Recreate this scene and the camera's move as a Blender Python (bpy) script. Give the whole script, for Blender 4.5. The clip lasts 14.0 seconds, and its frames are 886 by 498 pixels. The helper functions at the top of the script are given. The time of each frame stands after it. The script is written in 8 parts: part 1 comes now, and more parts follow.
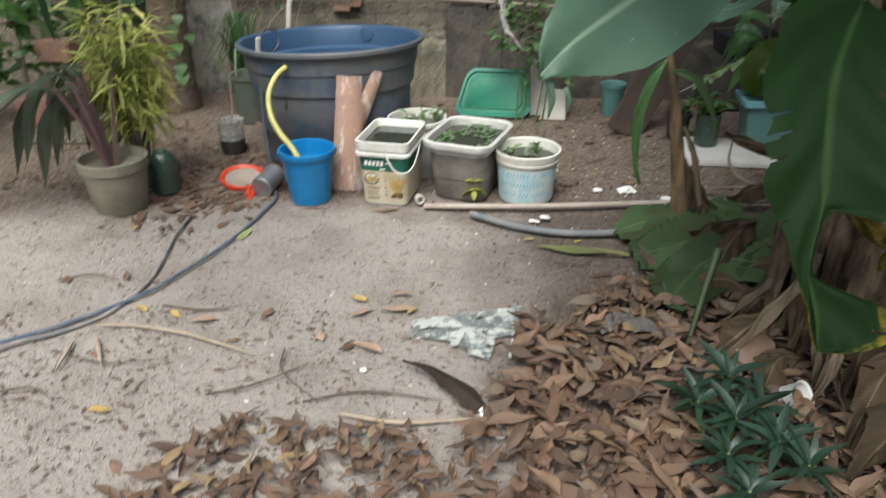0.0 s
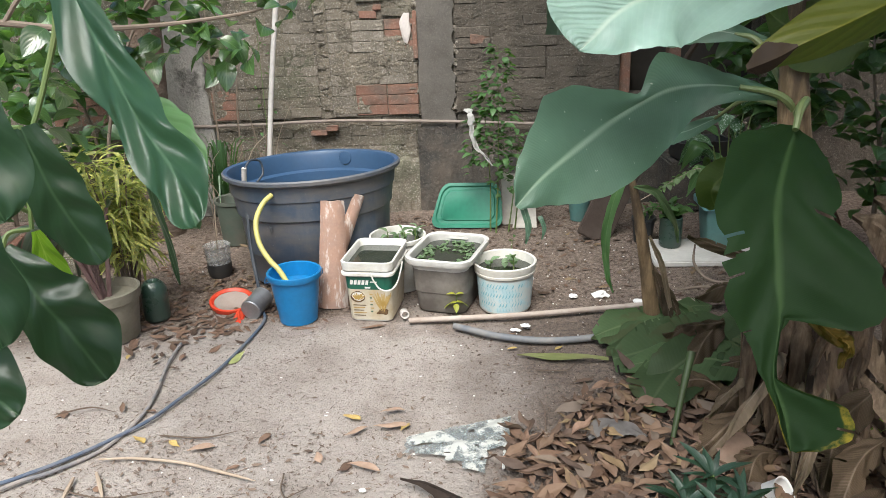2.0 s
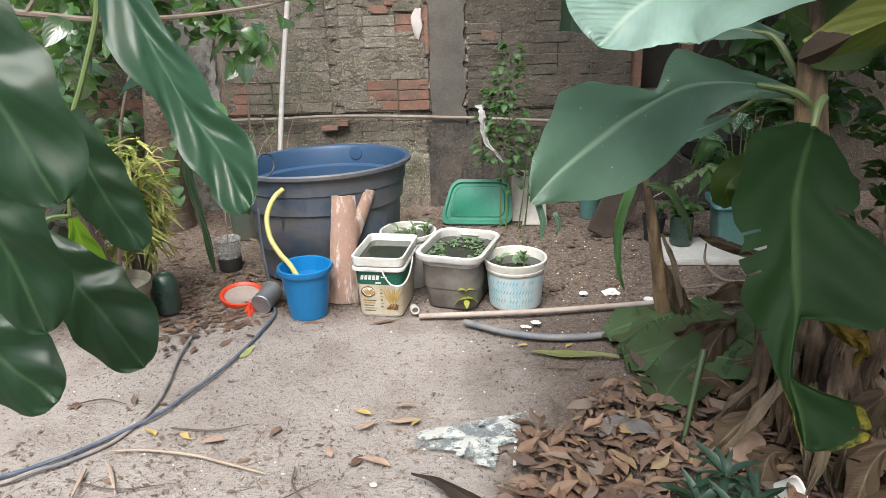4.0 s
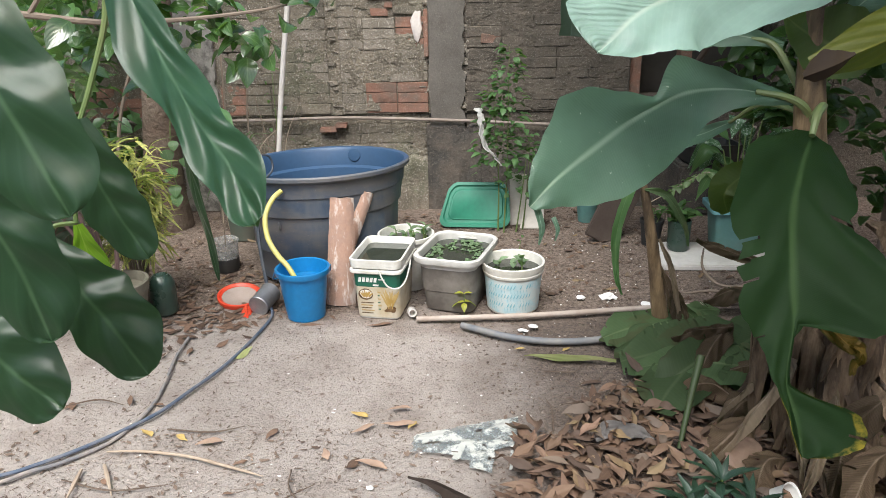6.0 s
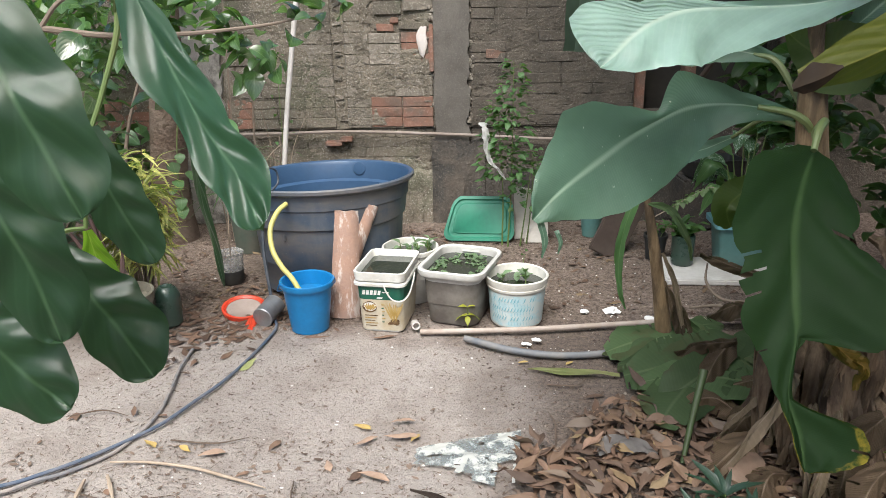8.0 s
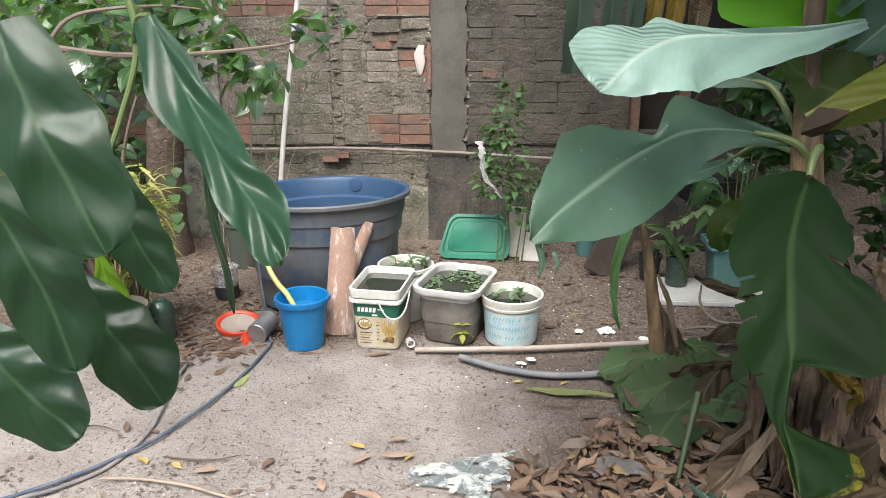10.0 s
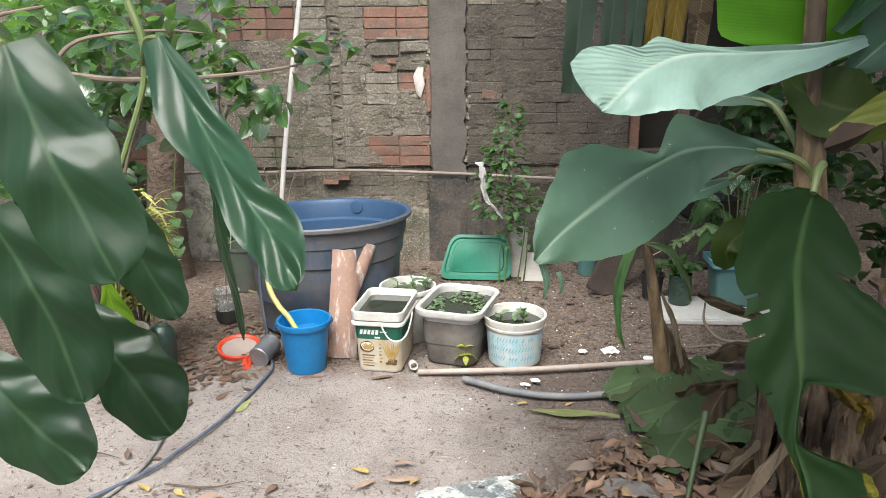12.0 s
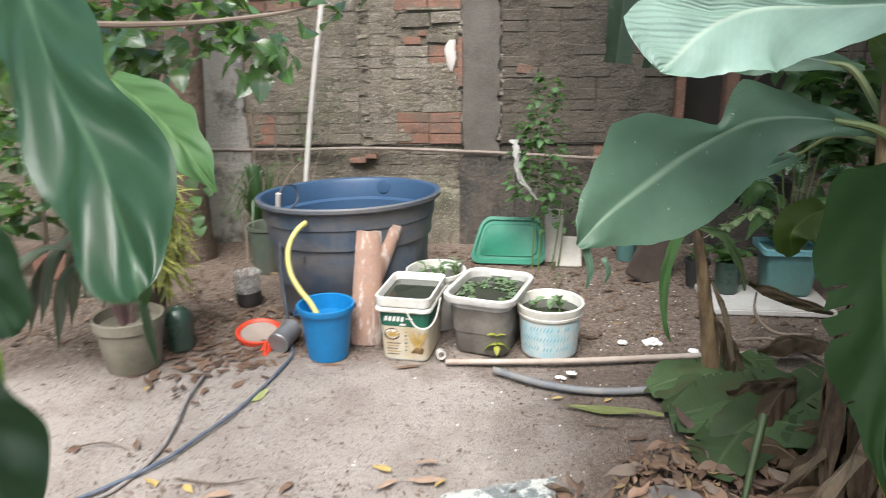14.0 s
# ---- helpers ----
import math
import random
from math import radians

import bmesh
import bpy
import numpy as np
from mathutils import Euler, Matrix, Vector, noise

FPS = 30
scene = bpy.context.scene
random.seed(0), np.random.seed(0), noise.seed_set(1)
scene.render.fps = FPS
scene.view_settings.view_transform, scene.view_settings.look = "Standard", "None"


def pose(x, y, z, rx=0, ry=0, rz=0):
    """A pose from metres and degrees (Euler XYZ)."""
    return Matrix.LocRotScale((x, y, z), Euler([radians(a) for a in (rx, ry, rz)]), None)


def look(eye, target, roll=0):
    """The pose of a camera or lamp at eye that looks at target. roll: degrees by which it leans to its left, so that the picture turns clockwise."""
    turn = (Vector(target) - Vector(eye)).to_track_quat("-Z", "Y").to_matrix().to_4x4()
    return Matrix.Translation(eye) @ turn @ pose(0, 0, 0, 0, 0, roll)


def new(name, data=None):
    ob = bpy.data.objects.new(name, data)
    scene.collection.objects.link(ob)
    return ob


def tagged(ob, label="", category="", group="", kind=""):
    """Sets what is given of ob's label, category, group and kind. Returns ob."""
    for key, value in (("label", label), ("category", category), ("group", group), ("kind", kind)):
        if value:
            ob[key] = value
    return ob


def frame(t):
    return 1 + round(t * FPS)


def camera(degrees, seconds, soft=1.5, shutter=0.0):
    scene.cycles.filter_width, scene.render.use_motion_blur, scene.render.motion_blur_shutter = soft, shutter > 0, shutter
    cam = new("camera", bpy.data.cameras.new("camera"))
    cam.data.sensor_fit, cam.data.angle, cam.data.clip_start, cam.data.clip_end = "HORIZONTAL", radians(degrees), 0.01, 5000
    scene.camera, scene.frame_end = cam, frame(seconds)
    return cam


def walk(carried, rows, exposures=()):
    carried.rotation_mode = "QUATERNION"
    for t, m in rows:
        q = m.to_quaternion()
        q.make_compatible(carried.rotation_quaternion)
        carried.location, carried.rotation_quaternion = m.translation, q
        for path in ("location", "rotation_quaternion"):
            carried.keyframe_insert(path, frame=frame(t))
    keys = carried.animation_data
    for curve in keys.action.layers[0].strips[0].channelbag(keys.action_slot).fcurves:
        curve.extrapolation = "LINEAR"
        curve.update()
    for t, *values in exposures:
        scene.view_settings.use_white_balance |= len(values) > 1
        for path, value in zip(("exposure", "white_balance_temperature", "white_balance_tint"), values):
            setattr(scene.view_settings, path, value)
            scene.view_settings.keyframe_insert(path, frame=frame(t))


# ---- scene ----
cam = camera(62.0, 14.0, soft=0.6, shutter=0.5)
PATH = [
    (0, (0.068, 0.116, 1.227), (-0.009, 1.889, 0.305), -0.2),
    (0.5, (0.047, 0.087, 1.288), (0.073, 1.921, 0.484), -1.1),
    (1, (0.055, 0.045, 1.322), (0.018, 1.901, 0.577), -1.2),
    (1.5, (0.043, 0.04, 1.331), (0.01, 1.914, 0.632), -3.3),
    (2, (0.034, 0.022, 1.339), (0.03, 1.903, 0.658), -2.2),
    (2.5, (0.033, 0.03, 1.34), (-0.006, 1.902, 0.636), -2.4),
    (2.7, (0.027, 0.025, 1.332), (-0.007, 1.901, 0.641), -1.8),
    (4.8, (0.012, 0.021, 1.344), (-0.004, 1.9, 0.659), -1.9),
    (5, (0.015, 0.011, 1.352), (-0.022, 1.895, 0.684), -2.1),
    (5.5, (0.01, 0.02, 1.347), (-0.017, 1.898, 0.66), -1.6),
    (6, (0.008, 0.023, 1.341), (-0.003, 1.902, 0.657), -1.2),
    (6.5, (-0.001, 0.01, 1.344), (-0.022, 1.888, 0.656), -1.2),
    (7, (-0.006, 0.007, 1.332), (-0.039, 1.892, 0.664), -1.4),
    (7.5, (0.015, -0.01, 1.349), (-0.014, 1.876, 0.685), -0.8),
    (8, (0.011, 0.011, 1.34), (-0.012, 1.903, 0.693), -1.0),
    (8.5, (0.02, -0.002, 1.356), (0.009, 1.89, 0.707), -0.4),
    (9, (0.016, 0.012, 1.358), (0.001, 1.911, 0.73), -0.2),
    (9.2, (0.008, 0.011, 1.352), (-0.001, 1.914, 0.737), 0.1),
    (11.5, (-0.006, 0.008, 1.353), (0.001, 1.916, 0.754), -0.5),
    (12, (-0.01, 0.019, 1.35), (-0.013, 1.941, 0.797), -0.7),
    (12.5, (0.006, -0.002, 1.359), (-0.042, 1.914, 0.787), -0.9),
    (13, (0.027, 0.024, 1.347), (-0.097, 1.936, 0.776), -0.9),
    (13.5, (0.047, 0.061, 1.328), (-0.181, 1.949, 0.706), -0.3),
    (14, (-0.011, 0.209, 1.291), (-0.097, 2.116, 0.695), -0.8),
]
walk(cam, [(t, look(eye, target, roll)) for t, eye, target, roll in PATH], exposures=[(0.0, 0.86, 6500, 6), (0.5, 1.06, 6500, 6), (1.5, 1.17, 6500, 8), (5.0, 1.16, 6500, 10), (9.0, 1.22, 6500, 10), (12.5, 1.32, 6500, 10), (14.0, 1.34, 6500, 10)])

# ---------------------------------------------------------------- light
world = bpy.data.worlds.new("sky")
scene.world = world
world.use_nodes = True
wn = world.node_tree
sky = wn.nodes.new("ShaderNodeTexSky")
sky.sky_type, sky.sun_disc = "NISHITA", False
sky.sun_elevation, sky.sun_rotation = radians(58), radians(160)
sky.air_density, sky.dust_density = 1.0, 3.0
wn.nodes["Background"].inputs["Strength"].default_value = 0.098
wn.links.new(sky.outputs[0], wn.nodes["Background"].inputs["Color"])
sun = new("sun", bpy.data.lights.new("sun", "SUN"))
sun.data.energy, sun.data.angle, sun.data.color = 2.8, radians(40), (1.0, 0.985, 0.95)
sun.matrix_basis = look((-1.2, -2.6, 6.0), (0, 1.0, 0))


# ---------------------------------------------------------------- helpers
def mesh_from(bm, name, smooth=True):
    me = bpy.data.meshes.new(name)
    bm.normal_update()
    bm.to_mesh(me)
    bm.free()
    if smooth:
        for p in me.polygons:
            p.use_smooth = True
    return me


def sharpen(me, deg=38):
    me.set_sharp_from_angle(angle=radians(deg))
    return me


def thing(name, label, category, m=None, group=""):
    ob = new(name)
    ob.empty_display_size = 0.1
    ob.matrix_basis = m or Matrix()
    return tagged(ob, label, category, group)


def part(name, bm, material, parent, label="", world_space=False, deg=38):
    if world_space:
        top, m = parent, Matrix()
        while top is not None:
            m = top.matrix_basis @ m
            top = top.parent
        bm.transform(m.inverted())
    ob = new(name, sharpen(mesh_from(bm, name), deg))
    ob.data.materials.append(material)
    ob.parent = parent
    return tagged(ob, label)


def solo(name, bm, material, label, category, origin=(0, 0, 0), group="", kind="", deg=38):
    bm.transform(Matrix.Translation(origin).inverted())
    ob = new(name, sharpen(mesh_from(bm, name), deg))
    ob.data.materials.append(material)
    ob.location = origin
    return tagged(ob, label, category, group, kind)


def shared(name, me, parent, m):
    ob = new(name, me)
    ob.parent = parent
    ob.matrix_basis = m
    return ob


def lathe(profile, seg=32, wobble=0.0, seed=0.0):
    """A turned form from (radius, height) pairs; a first or last radius of 0 closes it."""
    bm = bmesh.new()
    rings = []
    for k, (r, z) in enumerate(profile):
        if r <= 1e-6:
            rings.append([bm.verts.new((0, 0, z))])
            continue
        ring = []
        for i in range(seg):
            a = 2 * math.pi * i / seg
            rr = r * (1 + wobble * noise.noise((math.cos(a) * 1.3 + seed, math.sin(a) * 1.3, z * 2 + seed)))
            ring.append(bm.verts.new((rr * math.cos(a), rr * math.sin(a), z)))
        rings.append(ring)
    for a, b in zip(rings, rings[1:]):
        if len(a) == 1 and len(b) == 1:
            continue
        for i in range(seg):
            j = (i + 1) % seg
            if len(a) == 1:
                bm.faces.new((a[0], b[j], b[i]))
            elif len(b) == 1:
                bm.faces.new((a[i], a[j], b[0]))
            else:
                bm.faces.new((a[i], a[j], b[j], b[i]))
    bmesh.ops.recalc_face_normals(bm, faces=bm.faces)
    return bm


def squircle(sections, corner=6, caps=True):
    """A vessel with rounded rectangular sections (half width, half depth, corner radius, height)."""
    bm = bmesh.new()
    rings = []
    for hx, hy, r, z in sections:
        ring = []
        for sx, sy, a0 in ((1, 1, 0), (-1, 1, 90), (-1, -1, 180), (1, -1, 270)):
            for i in range(corner + 1):
                a = radians(a0 + 90 * i / corner)
                ring.append(bm.verts.new((sx * (hx - r) + r * math.cos(a), sy * (hy - r) + r * math.sin(a), z)))
        rings.append(ring)
    n = len(rings[0])
    for a, b in zip(rings, rings[1:]):
        for i in range(n):
            j = (i + 1) % n
            bm.faces.new((a[i], a[j], b[j], b[i]))
    if caps:
        bm.faces.new(rings[0][::-1])
        bm.faces.new(rings[-1])
        bmesh.ops.recalc_face_normals(bm, faces=bm.faces)
    return bm


def spline(points, n):
    """n + 1 points and tangents along a smooth line through the given points."""
    p = [Vector(q) for q in points]
    p = [2 * p[0] - p[1], *p, 2 * p[-1] - p[-2]]
    out = []
    for k in range(n + 1):
        s = k / n * (len(p) - 3)
        i = min(int(s), len(p) - 4)
        t = s - i
        a, b, c, d = p[i:i + 4]
        pos = 0.5 * (2 * b + (c - a) * t + (2 * a - 5 * b + 4 * c - d) * t * t + (3 * b - a - 3 * c + d) * t ** 3)
        tan = 0.5 * ((c - a) + 2 * (2 * a - 5 * b + 4 * c - d) * t + 3 * (3 * b - a - 3 * c + d) * t * t)
        out.append((pos, tan.normalized() if tan.length > 1e-9 else (c - b).normalized()))
    return out


def curve1(values, t):
    """A number along a list of evenly spaced values."""
    s = t * (len(values) - 1)
    i = min(int(s), len(values) - 2)
    f = s - i
    f = f * f * (3 - 2 * f) * 0.5 + f * 0.5
    return values[i] * (1 - f) + values[i + 1] * f


def tube(points, radius, seg=8, n=24, cap=True, ridges=0.0):
    """A round sweep along points; radius a number or a list along the way."""
    bm = bmesh.new()
    rings, side = [], None
    for k, (pos, tan) in enumerate(spline(points, n)):
        if side is None:
            side = tan.orthogonal().normalized()
        side = (side - tan * side.dot(tan)).normalized()
        up = tan.cross(side)
        r = curve1(radius, k / n) if isinstance(radius, (list, tuple)) else radius
        r *= 1 + (ridges if k % 2 else 0)
        rings.append([bm.verts.new(pos + r * (math.cos(2 * math.pi * i / seg) * side + math.sin(2 * math.pi * i / seg) * up)) for i in range(seg)])
    for a, b in zip(rings, rings[1:]):
        for i in range(seg):
            j = (i + 1) % seg
            bm.faces.new((a[i], a[j], b[j], b[i]))
    if cap:
        bm.faces.new(rings[0][::-1])
        bm.faces.new(rings[-1])
    return bm


def box(sx, sy, sz, bevel=0.004, centre=(0, 0, 0)):
    bm = bmesh.new()
    bmesh.ops.create_cube(bm, size=1.0, matrix=Matrix.Translation(centre) @ Matrix.Diagonal((sx, sy, sz, 1)))
    if bevel:
        bmesh.ops.bevel(bm, geom=bm.edges[:], offset=bevel, segments=2, affect="EDGES")
    return bm


def join(*bms):
    out = bmesh.new()
    for b in bms:
        me = bpy.data.meshes.new("tmp")
        b.to_mesh(me)
        out.from_mesh(me)
        bpy.data.meshes.remove(me)
        b.free()
    return out


def blade(spine, left, right, facing, fold=0.15, wave=0.0, waves=8, n=28, m=6, ragged=0.0, thick=0.0008, seed=0.0, curl=0.0, blunt=0.0, tears=0.0, quilt=0.0, bumps=3.3, scallop=0.0, slits=(), slant=0.0):
    """A leaf: a midrib through points, half widths along it on either side, the way its upper face looks, a fold along the
    midrib, ripples between the side veins and a torn edge. It has a thickness and a map: u across from -1 to 1, v along."""
    bm = bmesh.new()
    uv = bm.loops.layers.uv.new("leaf")
    grid, info = [], []
    facing = [Vector(f).normalized() for f in (facing if isinstance(facing[0], (tuple, list)) else (facing, facing))]
    for k, (pos, tan) in enumerate(spline(spine, n)):
        t = k / n
        f = facing[0].lerp(facing[-1], t)
        side = tan.cross(f).normalized()
        up = side.cross(tan).normalized()
        row = []
        for i in range(-m, m + 1):
            u = i / m
            w = curve1(right if u > 0 else left, t)
            if blunt:
                w *= math.sqrt(max(0.0, 1 - t ** blunt)) + 0.01
            if scallop:
                w *= 1 + scallop * math.sin(2 * math.pi * bumps * t + (1.9 if u > 0 else 0.4)) * abs(u)
            if ragged and abs(u) > 0.55:
                w *= 1 - ragged * max(0.0, noise.noise((t * 13 + seed, 3.1 * (1 if u > 0 else -1), seed)) + 0.1)
            lift = abs(u) * w * fold - curl * w * u * u
            lift += wave * math.sin(math.pi * waves * (t - 0.12 * abs(u)) + (0.6 if u > 0 else 0.0)) * (abs(u) ** 0.8)
            lift += quilt * math.sin(2 * math.pi * bumps * (t - 0.16 * abs(u)) + (1.4 if u > 0 else 0.0) + 1.3 * noise.noise((t * 2.3 + seed, 0.8 * u, 1))) * math.sin(math.pi * min(0.93, abs(u) + 0.03)) * min(1.0, 4 * t)
            lift += 0.35 * wave * noise.noise((t * 6 + seed, u * 2, seed))
            row.append(bm.verts.new(pos + side * (u * w) + up * lift + tan * (slant * abs(u) * w)))
        grid.append(row)
    rt = random.Random(int(seed * 7) + 1)
    cuts = {(k, s): rt.uniform(0.3, 0.8) for k in range(3, n - 1) for s in (-1, 1) if rt.random() < tears}
    cuts.update({(k, s): u for k, s, u in slits})
    for k in range(n):
        for i in range(2 * m):
            u = (i + 0.5) / m - 1
            if abs(u) > cuts.get((k, 1 if u > 0 else -1), 9):
                continue
            f = bm.faces.new((grid[k][i], grid[k][i + 1], grid[k + 1][i + 1], grid[k + 1][i]))
            for loop, (a, b) in zip(f.loops, ((i, k), (i + 1, k), (i + 1, k + 1), (i, k + 1))):
                loop[uv].uv = (a / m - 1, b / n)
    for v in [v for v in bm.verts if not v.link_faces]:
        bm.verts.remove(v)
    if thick:
        bmesh.ops.solidify(bm, geom=bm.faces[:], thickness=thick)
    return bm


# ---------------------------------------------------------------- materials
def nodes_of(name):
    m = bpy.data.materials.new(name)
    m.use_nodes = True
    t = m.node_tree
    return m, t, t.nodes["Principled BSDF"]


def add(t, kind, **inputs):
    n = t.nodes.new(kind)
    for k, v in inputs.items():
        n.inputs[k.replace("_", " ")].default_value = v
    return n


def mixed(t, a, b, fac, mode="MIX"):
    n = t.nodes.new("ShaderNodeMix")
    n.data_type, n.blend_type = "RGBA", mode
    for sock, v in ((n.inputs[6], a), (n.inputs[7], b), (n.inputs[0], fac)):
        if isinstance(v, (int, float)):
            sock.default_value = v
        elif isinstance(v, (tuple, list)):
            sock.default_value = (*v, 1)
        else:
            t.links.new(v, sock)
    return n.outputs[2]


def ramp(t, fac, lo, hi, c0=(0, 0, 0), c1=(1, 1, 1)):
    n = t.nodes.new("ShaderNodeValToRGB")
    n.color_ramp.elements[0].position, n.color_ramp.elements[1].position = lo, hi
    n.color_ramp.elements[0].color, n.color_ramp.elements[1].color = (*c0, 1), (*c1, 1)
    t.links.new(fac, n.inputs[0])
    return n.outputs[0]


def nz(t, scale, detail=5.0, rough=0.6, coords="Object", stretch=None):
    c = t.nodes.new("ShaderNodeNewGeometry").outputs["Position"] if coords == "World" else t.nodes.new("ShaderNodeTexCoord").outputs[coords]
    if stretch:
        mp = t.nodes.new("ShaderNodeMapping")
        mp.inputs["Scale"].default_value = stretch
        t.links.new(c, mp.inputs[0])
        c = mp.outputs[0]
    n = add(t, "ShaderNodeTexNoise", Scale=scale, Detail=detail, Roughness=rough)
    t.links.new(c, n.inputs["Vector"])
    return n.outputs["Fac"]


def maths(t, op, a, b=0.0):
    n = t.nodes.new("ShaderNodeMath")
    n.operation = op
    for sock, v in ((n.inputs[0], a), (n.inputs[1], b)):
        if isinstance(v, (int, float)):
            sock.default_value = v
        else:
            t.links.new(v, sock)
    return n.outputs[0]


def bumped(t, bsdf, height, strength=0.4, distance=0.01):
    b = add(t, "ShaderNodeBump", Strength=strength, Distance=distance)
    t.links.new(height, b.inputs["Height"])
    t.links.new(b.outputs[0], bsdf.inputs["Normal"])


def worn(name, base, dirt, rough=0.6, grain=60.0, stain=4.0, amount=0.6, relief=0.25, metal=0.0, vary=0.0, lo=0.42, hi=0.68, depth=0.004, moss=None, coords="Object", flecks=None):
    """A surface of one colour with fine grain, larger stains of a second colour and a fine relief."""
    m, t, b = nodes_of(name)
    fine, big = nz(t, grain, 6, 0.6, coords), nz(t, stain, 6, 0.65, coords)
    c = mixed(t, tuple(0.78 * v for v in base), tuple(min(1, 1.15 * v) for v in base), fine)
    k = maths(t, "MULTIPLY", ramp(t, big, lo, hi), amount)
    c = mixed(t, c, dirt, k)
    if moss:
        c = mixed(t, c, moss, maths(t, "MULTIPLY", ramp(t, nz(t, 2.3, 7, 0.7, coords), 0.5, 0.62), 0.5))
    if flecks:
        c = mixed(t, c, flecks, maths(t, "MULTIPLY", ramp(t, nz(t, 120.0, 4, 0.75, coords), 0.565, 0.62), 0.8))
    if vary:
        info = t.nodes.new("ShaderNodeObjectInfo").outputs["Random"]
        hs = t.nodes.new("ShaderNodeHueSaturation")
        t.links.new(c, hs.inputs["Color"])
        t.links.new(maths(t, "ADD", maths(t, "MULTIPLY", info, 2 * vary), 1 - vary), hs.inputs["Value"])
        c = hs.outputs[0]
    t.links.new(c, b.inputs["Base Color"])
    b.inputs["Metallic"].default_value = metal
    r = maths(t, "ADD", maths(t, "MULTIPLY", big, 0.3), rough - 0.15)
    t.links.new(r, b.inputs["Roughness"])
    bumped(t, b, maths(t, "ADD", fine, maths(t, "MULTIPLY", big, 1.5)), relief, depth)
    return m


def leafy(name, base, vein, edge=None, rough=0.35, thin=0.35, veins=26.0, slant=0.35, edge_at=0.86, blotch=None, gloss=0.5, vary=0.15, vein_amount=0.35, tipmask=False, relief=0.12, coat=0.0, blotch_scale=26.0, tip_relief=False, specks=None):
    """A living leaf: midrib, slanting side veins, mottling, some light coming through."""
    m, t, b = nodes_of(name)
    u = t.nodes.new("ShaderNodeUVMap")
    u.uv_map = "leaf"
    sep = t.nodes.new("ShaderNodeSeparateXYZ")
    t.links.new(u.outputs[0], sep.inputs[0])
    across = maths(t, "ABSOLUTE", sep.outputs[0])
    mid = ramp(t, across, 0.015, 0.075, (1, 1, 1), (0, 0, 0))
    ph = maths(t, "SUBTRACT", sep.outputs[1], maths(t, "MULTIPLY", across, slant))
    wv = maths(t, "SINE", maths(t, "MULTIPLY", ph, veins * 6.283))
    line = ramp(t, wv, 0.55, 1.0)
    mott = nz(t, 9.0, 5)
    c = mixed(t, tuple(0.7 * v for v in base), tuple(1.25 * v for v in base), mott)
    c = mixed(t, c, vein, maths(t, "MULTIPLY", line, vein_amount))
    c = mixed(t, c, vein, maths(t, "MULTIPLY", mid, 0.85))
    if edge:
        wob = maths(t, "ADD", across, maths(t, "MULTIPLY", nz(t, 14.0), 0.25))
        c = mixed(t, c, edge, maths(t, "MULTIPLY", ramp(t, wob, edge_at + 0.06, edge_at + 0.2), maths(t, "MULTIPLY", ramp(t, sep.outputs[1], 0.72, 0.77), ramp(t, nz(t, 38.0, 4), 0.4, 0.6)) if tipmask else 1.0))
    if blotch:
        c = mixed(t, c, blotch, ramp(t, nz(t, blotch_scale, 3), 0.56, 0.62))
    if specks:
        c = mixed(t, c, specks, ramp(t, nz(t, 75.0, 3, 0.6, "Object", (1.0, 1.0, 0.4)), 0.71, 0.74))
    info = t.nodes.new("ShaderNodeObjectInfo").outputs["Random"]
    hs = t.nodes.new("ShaderNodeHueSaturation")
    t.links.new(c, hs.inputs["Color"])
    t.links.new(maths(t, "ADD", maths(t, "MULTIPLY", info, 2 * vary), 1 - vary), hs.inputs["Value"])
    c = hs.outputs[0]
    t.links.new(c, b.inputs["Base Color"])
    b.inputs["Roughness"].default_value = rough
    b.inputs["Specular IOR Level"].default_value = gloss
    b.inputs["Coat Weight"].default_value = coat
    b.inputs["Coat Roughness"].default_value = 0.22
    ribs = maths(t, "MULTIPLY", wv, 0.5)
    if tip_relief:
        pleats = maths(t, "MULTIPLY", ramp(t, sep.outputs[1], 0.35, 0.6), ramp(t, sep.outputs[0], 0.0, 0.12))
        ribs = maths(t, "MULTIPLY", ribs, maths(t, "ADD", pleats, 0.06))
    bumped(t, b, maths(t, "ADD", ribs, maths(t, "MULTIPLY", mott, 0.5)), relief, 0.003)
    tr = t.nodes.new("ShaderNodeBsdfTranslucent")
    t.links.new(mixed(t, c, (0.35, 0.75, 0.08), 0.45), tr.inputs["Color"])
    mx = t.nodes.new("ShaderNodeMixShader")
    mx.inputs[0].default_value = thin
    t.links.new(b.outputs[0], mx.inputs[1])
    t.links.new(tr.outputs[0], mx.inputs[2])
    t.links.new(mx.outputs[0], t.nodes["Material Output"].inputs["Surface"])
    return m


